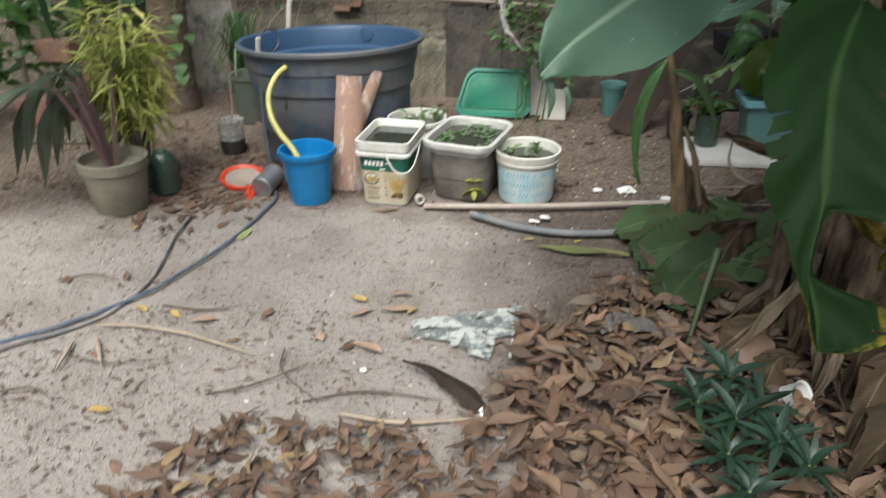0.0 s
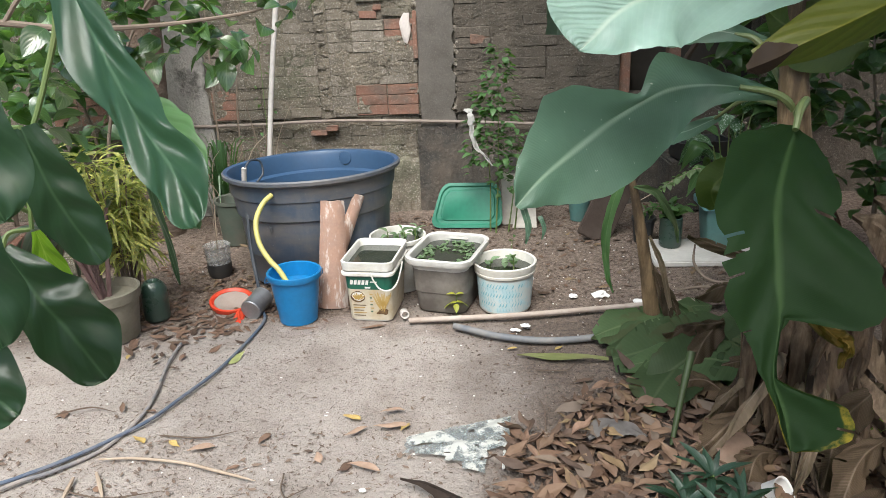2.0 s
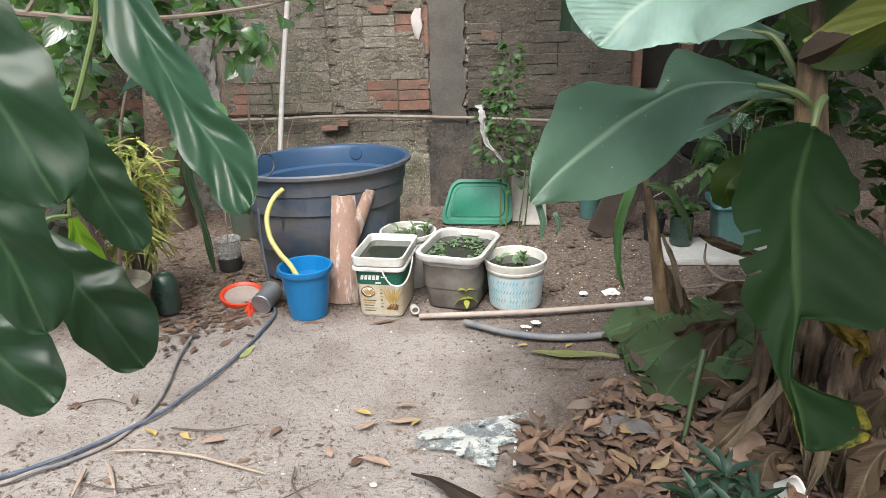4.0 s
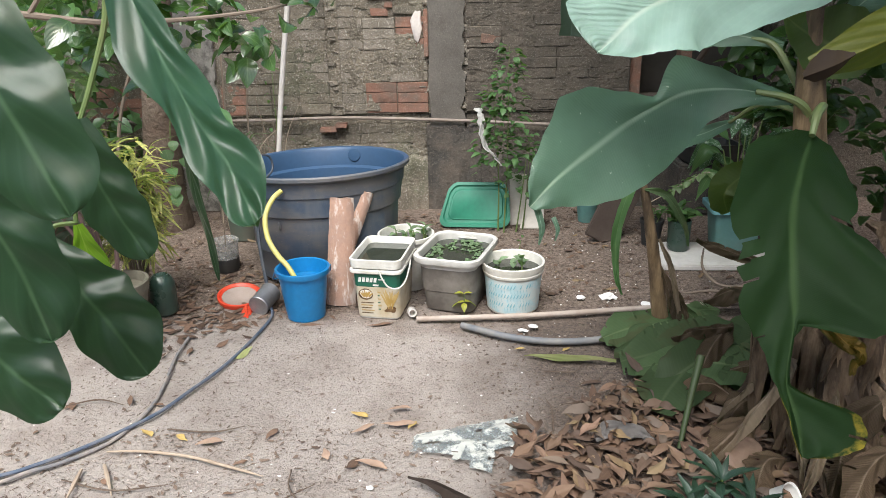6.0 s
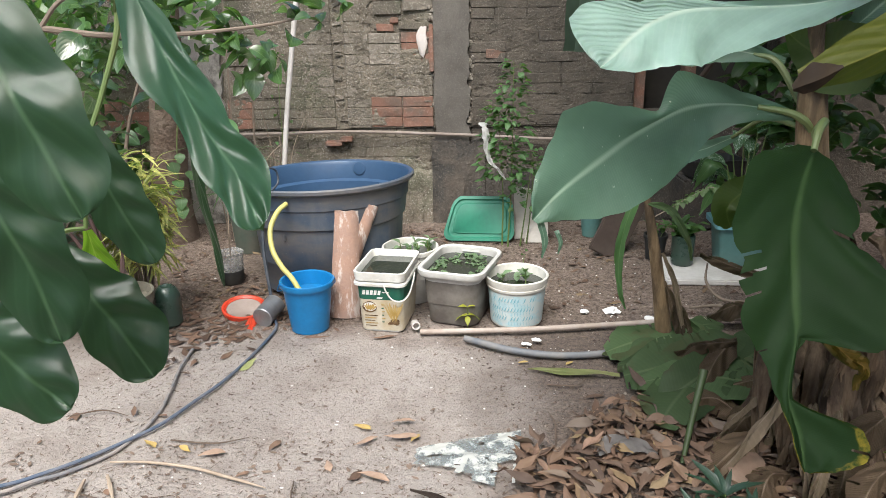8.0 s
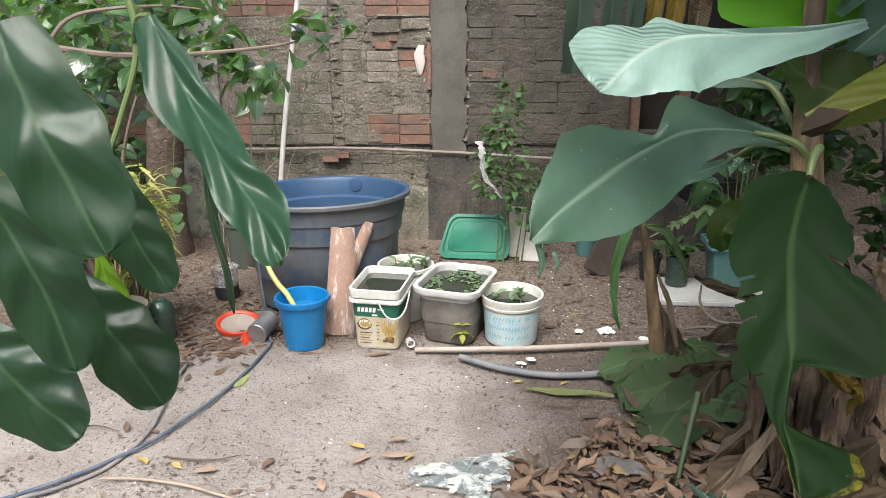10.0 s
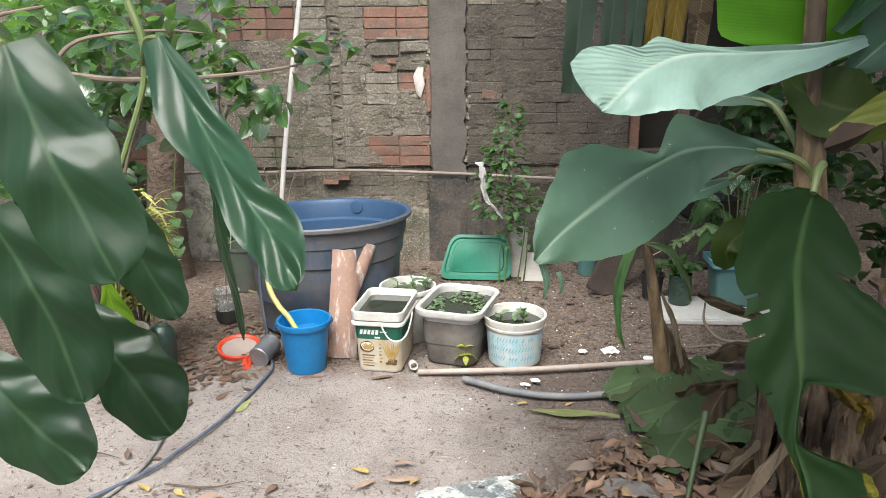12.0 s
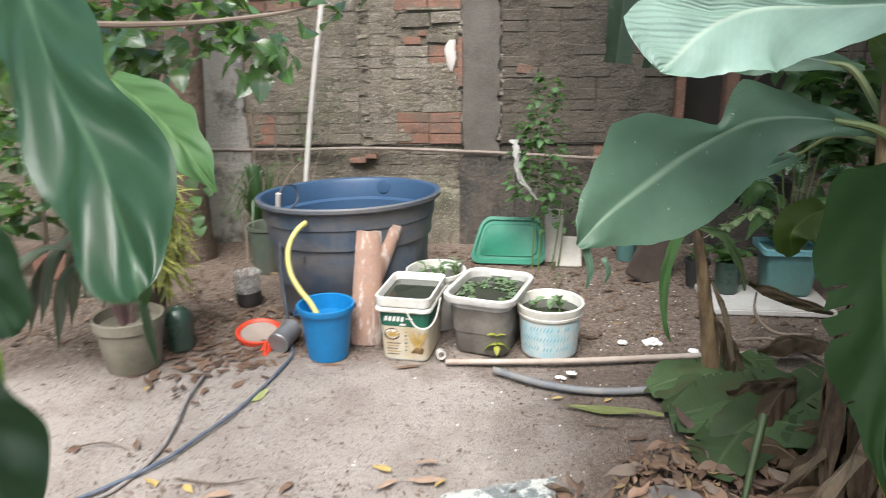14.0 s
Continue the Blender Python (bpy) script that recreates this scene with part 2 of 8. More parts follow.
def soil_material():
    m, t, b = nodes_of("yard_soil")
    geo = t.nodes.new("ShaderNodeNewGeometry").outputs["Position"]
    sep = t.nodes.new("ShaderNodeSeparateXYZ")
    t.links.new(geo, sep.inputs[0])
    warp = maths(t, "SUBTRACT", nz(t, 1.7, 6), 0.5)
    # trodden sandy path in front, dark humus along the wall
    back = maths(t, "ADD", sep.outputs[1], maths(t, "MULTIPLY", warp, 1.6))
    back = maths(t, "ADD", back, maths(t, "MULTIPLY", maths(t, "ABSOLUTE", maths(t, "ADD", sep.outputs[0], 0.1)), 0.12))
    humus = ramp(t, maths(t, "MULTIPLY", back, 0.1), 0.272, 0.31)
    # browner soil on the right, with the plants' shade put into its colour
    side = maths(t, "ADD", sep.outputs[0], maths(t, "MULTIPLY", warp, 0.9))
    right_shade = maths(t, "MULTIPLY", ramp(t, side, -0.12, 0.34), 0.9)
    fine, grit, big = nz(t, 260.0, 4), nz(t, 55.0, 6, 0.7), nz(t, 3.2, 6, 0.6)
    sand = mixed(t, (0.28, 0.24, 0.212), (0.585, 0.525, 0.478), fine)
    sand = mixed(t, sand, (0.20, 0.155, 0.125), maths(t, "MULTIPLY", ramp(t, big, 0.46, 0.72), 0.55))
    clods = ramp(t, maths(t, "ADD", maths(t, "MULTIPLY", grit, 0.6), maths(t, "MULTIPLY", nz(t, 130.0, 5, 0.7), 0.4)), 0.38, 0.64)
    earth = mixed(t, (0.055, 0.037, 0.028), (0.36, 0.28, 0.225), clods)
    shaded_soil = mixed(t, (0.042, 0.028, 0.021), (0.20, 0.148, 0.115), clods)
    c = mixed(t, mixed(t, sand, shaded_soil, right_shade), earth, humus)
    vor = add(t, "ShaderNodeTexVoronoi", Scale=120.0)
    t.links.new(geo, vor.inputs["Vector"])
    c = mixed(t, c, (0.10, 0.075, 0.06), maths(t, "MULTIPLY", ramp(t, vor.outputs["Distance"], 0.05, 0.16, (1, 1, 1), (0, 0, 0)), 0.25))
    chips = ramp(t, nz(t, 21.0, 8, 0.75), 0.57, 0.63)
    c = mixed(t, c, (0.15, 0.105, 0.08), maths(t, "MULTIPLY", chips, 0.5))
    specks = ramp(t, nz(t, 95.0, 5, 0.7), 0.60, 0.66)
    c = mixed(t, c, (0.075, 0.055, 0.045), maths(t, "MULTIPLY", specks, 0.7))
    t.links.new(c, b.inputs["Base Color"])
    b.inputs["Roughness"].default_value = 0.95
    bumped(t, b, maths(t, "ADD", maths(t, "MULTIPLY", grit, 1.3), maths(t, "MULTIPLY", fine, 0.35)), 1.0, 0.014)
    return m


def water_material():
    m, t, b = nodes_of("dark_water")
    c = mixed(t, (0.02, 0.026, 0.02), (0.05, 0.055, 0.04), nz(t, 8.0))
    t.links.new(c, b.inputs["Base Color"])
    b.inputs["Roughness"].default_value = 0.06
    bumped(t, b, nz(t, 14.0, 2), 0.05, 0.004)
    return m


def film_material():
    m, t, b = nodes_of("torn_clear_film")
    n1, n2 = nz(t, 9.0, 6, 0.7), nz(t, 30.0, 6, 0.7)
    white = ramp(t, maths(t, "ADD", maths(t, "MULTIPLY", n1, 0.6), maths(t, "MULTIPLY", n2, 0.4)), 0.47, 0.54)
    t.links.new(mixed(t, (0.30, 0.36, 0.37), (0.75, 0.76, 0.72), white), b.inputs["Base Color"])
    b.inputs["Roughness"].default_value = 0.18
    b.inputs["Specular IOR Level"].default_value = 0.8
    t.links.new(maths(t, "ADD", maths(t, "MULTIPLY", white, 0.55), 0.42), b.inputs["Alpha"])
    bumped(t, b, n2, 0.25, 0.005)
    return m


def clear_water():
    m, t, b = nodes_of("clear_blue_water")
    t.links.new(mixed(t, (0.006, 0.14, 0.36), (0.01, 0.2, 0.44), nz(t, 12.0)), b.inputs["Base Color"])
    b.inputs["Roughness"].default_value = 0.05
    bumped(t, b, nz(t, 18.0, 2), 0.06, 0.004)
    return m


def streaked(name, light, mid, dark):
    """Fibres running up a stem, in three tones, with a fibrous relief."""
    m, t, b = nodes_of(name)
    fibre, cloud = nz(t, 42.0, 6, 0.7, "Object", (1.0, 1.0, 0.06)), nz(t, 7.0, 6, 0.65, "Object", (1.0, 1.0, 0.35))
    c = mixed(t, mid, light, ramp(t, fibre, 0.4, 0.65))
    c = mixed(t, c, dark, maths(t, "MULTIPLY", ramp(t, cloud, 0.45, 0.6), 0.85))
    t.links.new(c, b.inputs["Base Color"])
    b.inputs["Roughness"].default_value = 0.75
    bumped(t, b, maths(t, "ADD", fibre, cloud), 0.8, 0.01)
    return m


def tank_material():
    m, t, b = nodes_of("weathered_blue_polyethylene")
    streak, fine = nz(t, 9.0, 6, 0.7, "Object", (1.0, 1.0, 0.2)), nz(t, 45.0, 6)
    cloud, scuff = nz(t, 3.0, 6, 0.65, "Object", (1.0, 1.0, 2.2)), nz(t, 60.0, 5, 0.75, "Object", (1.0, 1.0, 2.0))
    c = mixed(t, (0.045, 0.068, 0.105), (0.078, 0.108, 0.15), fine)
    c = mixed(t, c, (0.20, 0.195, 0.19), maths(t, "MULTIPLY", ramp(t, streak, 0.5, 0.72), 0.4))
    c = mixed(t, c, (0.165, 0.15, 0.135), maths(t, "MULTIPLY", ramp(t, cloud, 0.42, 0.62), 0.75))
    c = mixed(t, c, (0.32, 0.31, 0.29), maths(t, "MULTIPLY", ramp(t, scuff, 0.63, 0.69), 0.5))
    t.links.new(c, b.inputs["Base Color"])
    b.inputs["Roughness"].default_value = 0.5
    bumped(t, b, maths(t, "ADD", fine, streak), 0.15, 0.004)
    return m


def cloudy_material():
    m, t, b = nodes_of("cloudy_clear_plastic")
    n = nz(t, 40.0, 6, 0.7)
    t.links.new(mixed(t, (0.34, 0.34, 0.33), (0.55, 0.55, 0.53), n), b.inputs["Base Color"])
    t.links.new(maths(t, "ADD", maths(t, "MULTIPLY", ramp(t, n, 0.45, 0.65), 0.4), 0.3), b.inputs["Alpha"])
    b.inputs["Roughness"].default_value = 0.25
    bumped(t, b, n, 0.3, 0.003)
    return m


def clay_material():
    m, t, b = nodes_of("clay_roof_tile")
    run, cloud, fine = nz(t, 34.0, 6, 0.7, "Object", (1.0, 1.0, 0.22)), nz(t, 6.0, 6, 0.65), nz(t, 90.0, 5)
    c = mixed(t, (0.33, 0.195, 0.145), (0.48, 0.31, 0.23), fine)
    c = mixed(t, c, (0.30, 0.22, 0.19), maths(t, "MULTIPLY", ramp(t, cloud, 0.42, 0.62), 0.75))
    c = mixed(t, c, (0.66, 0.60, 0.55), maths(t, "MULTIPLY", ramp(t, run, 0.52, 0.62), 0.8))
    t.links.new(c, b.inputs["Base Color"])
    b.inputs["Roughness"].default_value = 0.88
    bumped(t, b, maths(t, "ADD", fine, run), 0.5, 0.006)
    return m


MAT = {
    "clear_film": film_material(),
    "clear_water": clear_water(),
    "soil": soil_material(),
    "water": water_material(),
    "brick_grey": worn("weathered_brick", (0.185, 0.158, 0.122), (0.088, 0.079, 0.06), 0.92, 70, 7, 0.85, 0.9, vary=0.10, depth=0.008, moss=(0.13, 0.135, 0.085), coords="World", flecks=(0.46, 0.43, 0.37)),
    "brick_pale": worn("mortar_smeared_brick", (0.235, 0.205, 0.165), (0.115, 0.098, 0.075), 0.92, 60, 8, 0.85, 1.0, vary=0.10, depth=0.01, coords="World", flecks=(0.5, 0.46, 0.4)),
    "brick_red": worn("bare_red_brick", (0.235, 0.12, 0.083), (0.14, 0.11, 0.088), 0.88, 60, 11, 0.9, 0.6, vary=0.16, depth=0.006, coords="World", flecks=(0.36, 0.25, 0.2)),
    "mortar": worn("old_mortar", (0.20, 0.17, 0.13), (0.085, 0.072, 0.054), 0.95, 55, 6.0, 0.85, 1.0, depth=0.015, moss=(0.115, 0.125, 0.078), coords="World", flecks=(0.5, 0.47, 0.41)),
    "plaster": worn("grey_cement_render", (0.145, 0.13, 0.113), (0.07, 0.062, 0.053), 0.93, 80, 3.5, 0.85, 0.7, depth=0.006, coords="World", flecks=(0.185, 0.168, 0.145)),
    "plaster_dark": worn("mossy_cement_render", (0.05, 0.046, 0.041), (0.12, 0.098, 0.078), 0.95, 45, 7.0, 0.8, 1.0, depth=0.01, coords="World", flecks=(0.17, 0.15, 0.125)),
    "lime": worn("white_lime_patch", (0.66, 0.6, 0.56), (0.45, 0.36, 0.3), 0.9, 50, 12, 0.5, 0.6),
    "tank": tank_material(),
    "tank_in": worn("blue_polyethylene", (0.032, 0.075, 0.15), (0.045, 0.075, 0.125), 0.38, 40, 3.0, 0.5, 0.08),
    "blue_bucket": worn("bright_blue_plastic", (0.008, 0.19, 0.46), (0.02, 0.14, 0.30), 0.35, 50, 7, 0.35, 0.06),
    "white_plastic": worn("dirty_white_plastic", (0.72, 0.72, 0.68), (0.42, 0.38, 0.29), 0.42, 40, 9, 0.55, 0.08),
    "cream_plastic": worn("cream_plastic", (0.68, 0.66, 0.60), (0.40, 0.36, 0.28), 0.45, 40, 8, 0.6, 0.08),
    "pale_blue": worn("pale_blue_print", (0.44, 0.60, 0.63), (0.56, 0.60, 0.58), 0.45, 60, 22, 0.8, 0.05, lo=0.46, hi=0.54),
    "teal_print": worn("teal_print", (0.2, 0.44, 0.50), (0.36, 0.54, 0.58), 0.5, 60, 30, 0.4),
    "tub": worn("grimy_grey_tub", (0.13, 0.115, 0.10), (0.28, 0.26, 0.23), 0.6, 50, 6, 0.7, 0.25),
    "tub_rim": worn("pale_grey_plastic", (0.58, 0.57, 0.54), (0.34, 0.32, 0.28), 0.45, 40, 9, 0.6, 0.1),
    "print_green": worn("dark_green_print", (0.012, 0.12, 0.075), (0.03, 0.09, 0.06), 0.4, 40, 9, 0.4, 0.03),
    "print_cream": worn("stained_cream_print", (0.62, 0.57, 0.46), (0.44, 0.33, 0.16), 0.45, 30, 11, 0.75, 0.05),
    "print_gold": worn("gold_print", (0.42, 0.27, 0.07), (0.58, 0.46, 0.24), 0.45, 30, 16, 0.6, 0.03),
    "print_brown": worn("brown_print", (0.10, 0.05, 0.02), (0.3, 0.2, 0.1), 0.45, 30, 30, 0.6, 0.03),
    "print_white": worn("white_print", (0.78, 0.78, 0.74), (0.6, 0.58, 0.5), 0.45, 30, 12, 0.4, 0.03),
    "clay": clay_material(),
    "yellow_hose": worn("yellow_hose", (0.60, 0.55, 0.17), (0.45, 0.41, 0.2), 0.45, 40, 12, 0.4, 0.1),
    "blue_hose": worn("dusty_blue_hose", (0.075, 0.105, 0.155), (0.24, 0.235, 0.24), 0.6, 60, 14, 0.6, 0.15),
    "dusty_hose": worn("sand_covered_hose", (0.17, 0.17, 0.18), (0.36, 0.31, 0.27), 0.8, 60, 14, 0.9, 0.3),
    "grey_hose": worn("grey_hose", (0.14, 0.15, 0.165), (0.27, 0.25, 0.22), 0.6, 60, 12, 0.6, 0.2),
    "dark_hose": worn("dark_hose", (0.035, 0.045, 0.06), (0.1, 0.1, 0.1), 0.5, 50, 12, 0.5, 0.1),
    "pvc": worn("white_pipe", (0.62, 0.59, 0.56), (0.4, 0.35, 0.3), 0.5, 40, 7, 0.5, 0.08),
    "old_pipe": worn("grey_brown_pipe", (0.22, 0.175, 0.145), (0.34, 0.3, 0.27), 0.7, 40, 9, 0.6, 0.2),
    "pole": worn("grey_brown_pole", (0.36, 0.29, 0.24), (0.55, 0.5, 0.46), 0.7, 40, 9, 0.6, 0.2),
    "red_plastic": worn("red_plastic", (0.62, 0.05, 0.02), (0.5, 0.12, 0.06), 0.4, 40, 10, 0.4, 0.05),
    "mesh_pale": worn("pale_sieve_mesh", (0.34, 0.28, 0.245), (0.24, 0.19, 0.16), 0.8, 180, 12, 0.5, 0.3),
    "tin": worn("dull_tin", (0.42, 0.44, 0.47), (0.25, 0.24, 0.23), 0.4, 40, 12, 0.6, 0.1, metal=0.75),
    "white_scrap": worn("white_scrap", (0.78, 0.77, 0.74), (0.55, 0.5, 0.45), 0.7, 40, 12, 0.4, 0.2),
    "lid_green": worn("sea_green_plastic", (0.026, 0.20, 0.125), (0.02, 0.12, 0.08), 0.45, 40, 6, 0.6, 0.08),
    "board": worn("white_board", (0.60, 0.56, 0.50), (0.36, 0.31, 0.26), 0.7, 40, 8, 0.6, 0.15),
    "slab": worn("pale_marble_slab", (0.60, 0.58, 0.55), (0.38, 0.35, 0.31), 0.55, 40, 6, 0.6, 0.12),
    "planter": worn("faded_teal_planter", (0.09, 0.205, 0.19), (0.10, 0.155, 0.14), 0.5, 40, 7, 0.55, 0.08),
    "planter_rim": worn("sky_blue_rim", (0.17, 0.40, 0.43), (0.15, 0.3, 0.3), 0.45, 40, 7, 0.4, 0.06),
    "bottle": worn("dark_green_bottle", (0.03, 0.06, 0.045), (0.07, 0.085, 0.07), 0.3, 40, 9, 0.5, 0.05),
    "black_pot": worn("black_pot", (0.022, 0.024, 0.025), (0.07, 0.062, 0.052), 0.6, 40, 9, 0.6, 0.1),
    "film": cloudy_material(),
    "concrete_pot": worn("mossy_concrete_pot", (0.22, 0.20, 0.155), (0.095, 0.095, 0.06), 0.92, 50, 6, 0.75, 0.5),
    "bark": worn("brown_bark", (0.115, 0.078, 0.056), (0.2, 0.16, 0.125), 0.95, 40, 7, 0.7, 1.0, depth=0.02),
    "twig": worn("grey_twig", (0.215, 0.17, 0.13), (0.12, 0.092, 0.07), 0.9, 40, 12, 0.6, 0.4),
    "twig_fine": worn("fine_twig_crumbs", (0.15, 0.112, 0.085), (0.085, 0.063, 0.048), 0.9, 40, 3.0, 0.6, 0.3),
    "old_wood": worn("dark_old_wood", (0.055, 0.038, 0.029), (0.10, 0.078, 0.065), 0.9, 60, 6, 0.6, 0.6),
    "cane": worn("dry_cane", (0.40, 0.325, 0.25), (0.27, 0.2, 0.145), 0.85, 60, 14, 0.6, 0.3),
    "pith": streaked("banana_pseudostem", (0.34, 0.235, 0.13), (0.17, 0.112, 0.058), (0.05, 0.034, 0.022)),
    "stalk": worn("green_leaf_stalk", (0.13, 0.18, 0.065), (0.17, 0.16, 0.07), 0.5, 30, 8, 0.5, 0.15),
    "stem_green": worn("green_stem", (0.11, 0.17, 0.05), (0.18, 0.16, 0.06), 0.6, 30, 9, 0.5, 0.15),
    "husk": leafy("dry_banana_leaf_skin", (0.135, 0.09, 0.06), (0.27, 0.205, 0.15), None, 0.65, 0.12, 55, 0.04, vein_amount=0.22, vary=0.5, relief=0.5, gloss=0.3, blotch=(0.07, 0.045, 0.03), blotch_scale=11.0),
    "sheath": streaked("fibrous_dry_sheath", (0.33, 0.245, 0.165), (0.165, 0.112, 0.07), (0.055, 0.037, 0.026)),
    # dark brick, with the shade right of the pillar put into its colour
    "brick_shaded": worn("shade_dark_brick", (0.105, 0.087, 0.068), (0.05, 0.044, 0.036), 0.93, 70, 6, 0.8, 0.9, vary=0.10, depth=0.008, coords="World", flecks=(0.2, 0.18, 0.15)),
    "litter": worn("dry_brown_leaf", (0.105, 0.061, 0.04), (0.195, 0.125, 0.085), 0.75, 40, 14, 0.8, 0.3, vary=0.5),
    "litter_yellow": worn("yellow_leaf", (0.46, 0.33, 0.11), (0.30, 0.19, 0.08), 0.7, 40, 14, 0.5, 0.2, vary=0.2),
    "rag": worn("frayed_white_rag", (0.66, 0.65, 0.63), (0.45, 0.42, 0.39), 0.95, 60, 9, 0.5, 0.3),
    # near-black colour for the shade inside the lean-to
    "black": worn("shade_dark_interior", (0.05, 0.044, 0.038), (0.075, 0.065, 0.055), 0.95, 30, 3, 0.6, 0.3),
    "rust": worn("rusty_steel", (0.16, 0.075, 0.04), (0.09, 0.05, 0.035), 0.8, 50, 8, 0.6, 0.3),
    "banana": leafy("banana_leaf", (0.135, 0.235, 0.175), (0.40, 0.52, 0.40), None, 0.38, 0.2, 130, 0.05, vein_amount=0.06, vary=0.05, specks=(0.55, 0.62, 0.5), relief=0.15, gloss=0.55),
    # the near-white base carries the sky's sheen on this leaf
    "banana_pale": leafy("sky_lit_banana_leaf", (0.44, 0.60, 0.55), (0.68, 0.78, 0.71), None, 0.27, 0.2, 26, 0.22, coat=0.5, relief=0.8, tip_relief=True, vein_amount=0.07, vary=0.05, gloss=0.6),
    "banana_bright": leafy("young_banana_leaf", (0.17, 0.40, 0.035), (0.3, 0.54, 0.08), None, 0.4, 0.55, 80, 0.05, vein_amount=0.2, vary=0.05),
    "banana_fallen": leafy("wilting_banana_leaf", (0.098, 0.152, 0.072), (0.18, 0.24, 0.12), None, 0.6, 0.15, 30, 0.1, vein_amount=0.12, vary=0.35, gloss=0.3, blotch=(0.105, 0.125, 0.062), blotch_scale=7.0),
    "philo_gloss": leafy("very_glossy_leaf", (0.04, 0.105, 0.055), (0.12, 0.22, 0.13), (0.10, 0.17, 0.05), 0.34, 0.14, 7, 0.45, edge_at=0.98, gloss=0.65, vein_amount=0.08, relief=0.03, coat=0.12),
    "philo": leafy("glossy_dark_leaf", (0.036, 0.08, 0.042), (0.09, 0.165, 0.085), (0.09, 0.15, 0.05), 0.3, 0.16, 7, 0.45, edge_at=0.98, gloss=0.5, vein_amount=0.10, relief=0.05, coat=0.15),
    "philo_dull": leafy("pale_green_leaf", (0.12, 0.24, 0.10), (0.22, 0.34, 0.15), (0.42, 0.42, 0.08), 0.4, 0.25, 7, 0.4, edge_at=0.95, vein_amount=0.12),
    "spotted": leafy("white_spotted_leaf", (0.05, 0.12, 0.06), (0.2, 0.3, 0.2), None, 0.4, 0.25, 7, 0.4, blotch=(0.42, 0.5, 0.40), blotch_scale=130.0),
    "pot_dull": worn("dull_green_pot", (0.07, 0.09, 0.07), (0.12, 0.105, 0.085), 0.7, 40, 7, 0.7, 0.15),
    "pale_render": worn("pale_lime_render", (0.36, 0.34, 0.31), (0.10, 0.095, 0.085), 0.93, 60, 6.5, 0.9, 0.9, depth=0.012, lo=0.5, hi=0.62),
    "husk_pale": leafy("pale_dry_banana_leaf", (0.26, 0.195, 0.14), (0.36, 0.29, 0.22), None, 0.65, 0.12, 31, 0.04, vein_amount=0.16, vary=0.35, relief=0.25, gloss=0.3, blotch=(0.15, 0.10, 0.07), blotch_scale=11.0),
    "crumbs": worn("crumbled_leaf", (0.22, 0.16, 0.12), (0.09, 0.06, 0.045), 0.85, 60, 3.0, 0.9, 0.2, lo=0.4, hi=0.6),
    "rotten": worn("rotten_leaf_base", (0.035, 0.022, 0.012), (0.06, 0.04, 0.018), 0.8, 300, 60, 0.6, 0.1, depth=0.0005),
    # mortar darkened in the same way for the shaded right part
    "mortar_shaded": worn("shade_dark_mortar", (0.105, 0.087, 0.068), (0.05, 0.043, 0.034), 0.95, 55, 6.0, 0.85, 1.0, depth=0.012, coords="World", flecks=(0.22, 0.2, 0.165)),
    "shrub_near": leafy("shiny_shrub_leaf", (0.05, 0.105, 0.036), (0.13, 0.21, 0.08), None, 0.22, 0.24, 6, 0.5, vary=0.5, gloss=0.9, coat=0.3),
    "yellow_green": leafy("yellow_green_banana_leaf", (0.075, 0.11, 0.03), (0.16, 0.2, 0.06), None, 0.45, 0.3, 20, 0.1, vein_amount=0.1, specks=(0.5, 0.55, 0.4)),
    "cut_stalk": worn("cut_leaf_stalk", (0.035, 0.06, 0.018), (0.03, 0.035, 0.015), 0.6, 30, 14, 0.7, 0.2),
    "grey_leaf": worn("grey_dry_leaf", (0.20, 0.185, 0.175), (0.10, 0.085, 0.075), 0.8, 40, 14, 0.6, 0.3),
    "green_leaf": worn("pale_green_fallen_leaf", (0.24, 0.27, 0.10), (0.32, 0.3, 0.14), 0.7, 40, 14, 0.6, 0.2),
    "tan_leaf": worn("tan_dry_leaf", (0.37, 0.26, 0.19), (0.26, 0.165, 0.115), 0.8, 40, 14, 0.7, 0.3),
    "corner_leaf": leafy("dark_corner_leaf", (0.036, 0.082, 0.034), (0.09, 0.165, 0.068), None, 0.35, 0.3, 6, 0.5, vary=0.4),
    "philo_young": leafy("young_yellow_green_leaf", (0.22, 0.36, 0.03), (0.4, 0.5, 0.1), None, 0.3, 0.5, 7, 0.4),
    "yellowing": leafy("yellowing_stalk_leaf", (0.12, 0.125, 0.02), (0.2, 0.19, 0.03), None, 0.35, 0.3, 9, 0.3, vary=0.03),
    "shrub": leafy("shrub_leaf", (0.06, 0.13, 0.042), (0.14, 0.23, 0.09), None, 0.3, 0.36, 6, 0.5, vary=0.45, gloss=0.7),
    "weed": leafy("weed_leaf", (0.055, 0.12, 0.043), (0.12, 0.2, 0.08), None, 0.5, 0.3, 6, 0.5, vary=0.35),
    "weed_pale": leafy("pale_green_leaflet", (0.15, 0.22, 0.10), (0.24, 0.3, 0.16), None, 0.5, 0.35, 6, 0.5, vary=0.3),
    "weed_yellow": leafy("yellow_green_leaflet", (0.42, 0.42, 0.05), (0.5, 0.5, 0.1), None, 0.5, 0.4, 6, 0.5),
    "croton": leafy("yellow_flecked_leaf", (0.34, 0.36, 0.12), (0.66, 0.6, 0.2), None, 0.45, 0.35, 4, 0.4, blotch_scale=60.0, blotch=(0.68, 0.6, 0.16), vary=0.3),
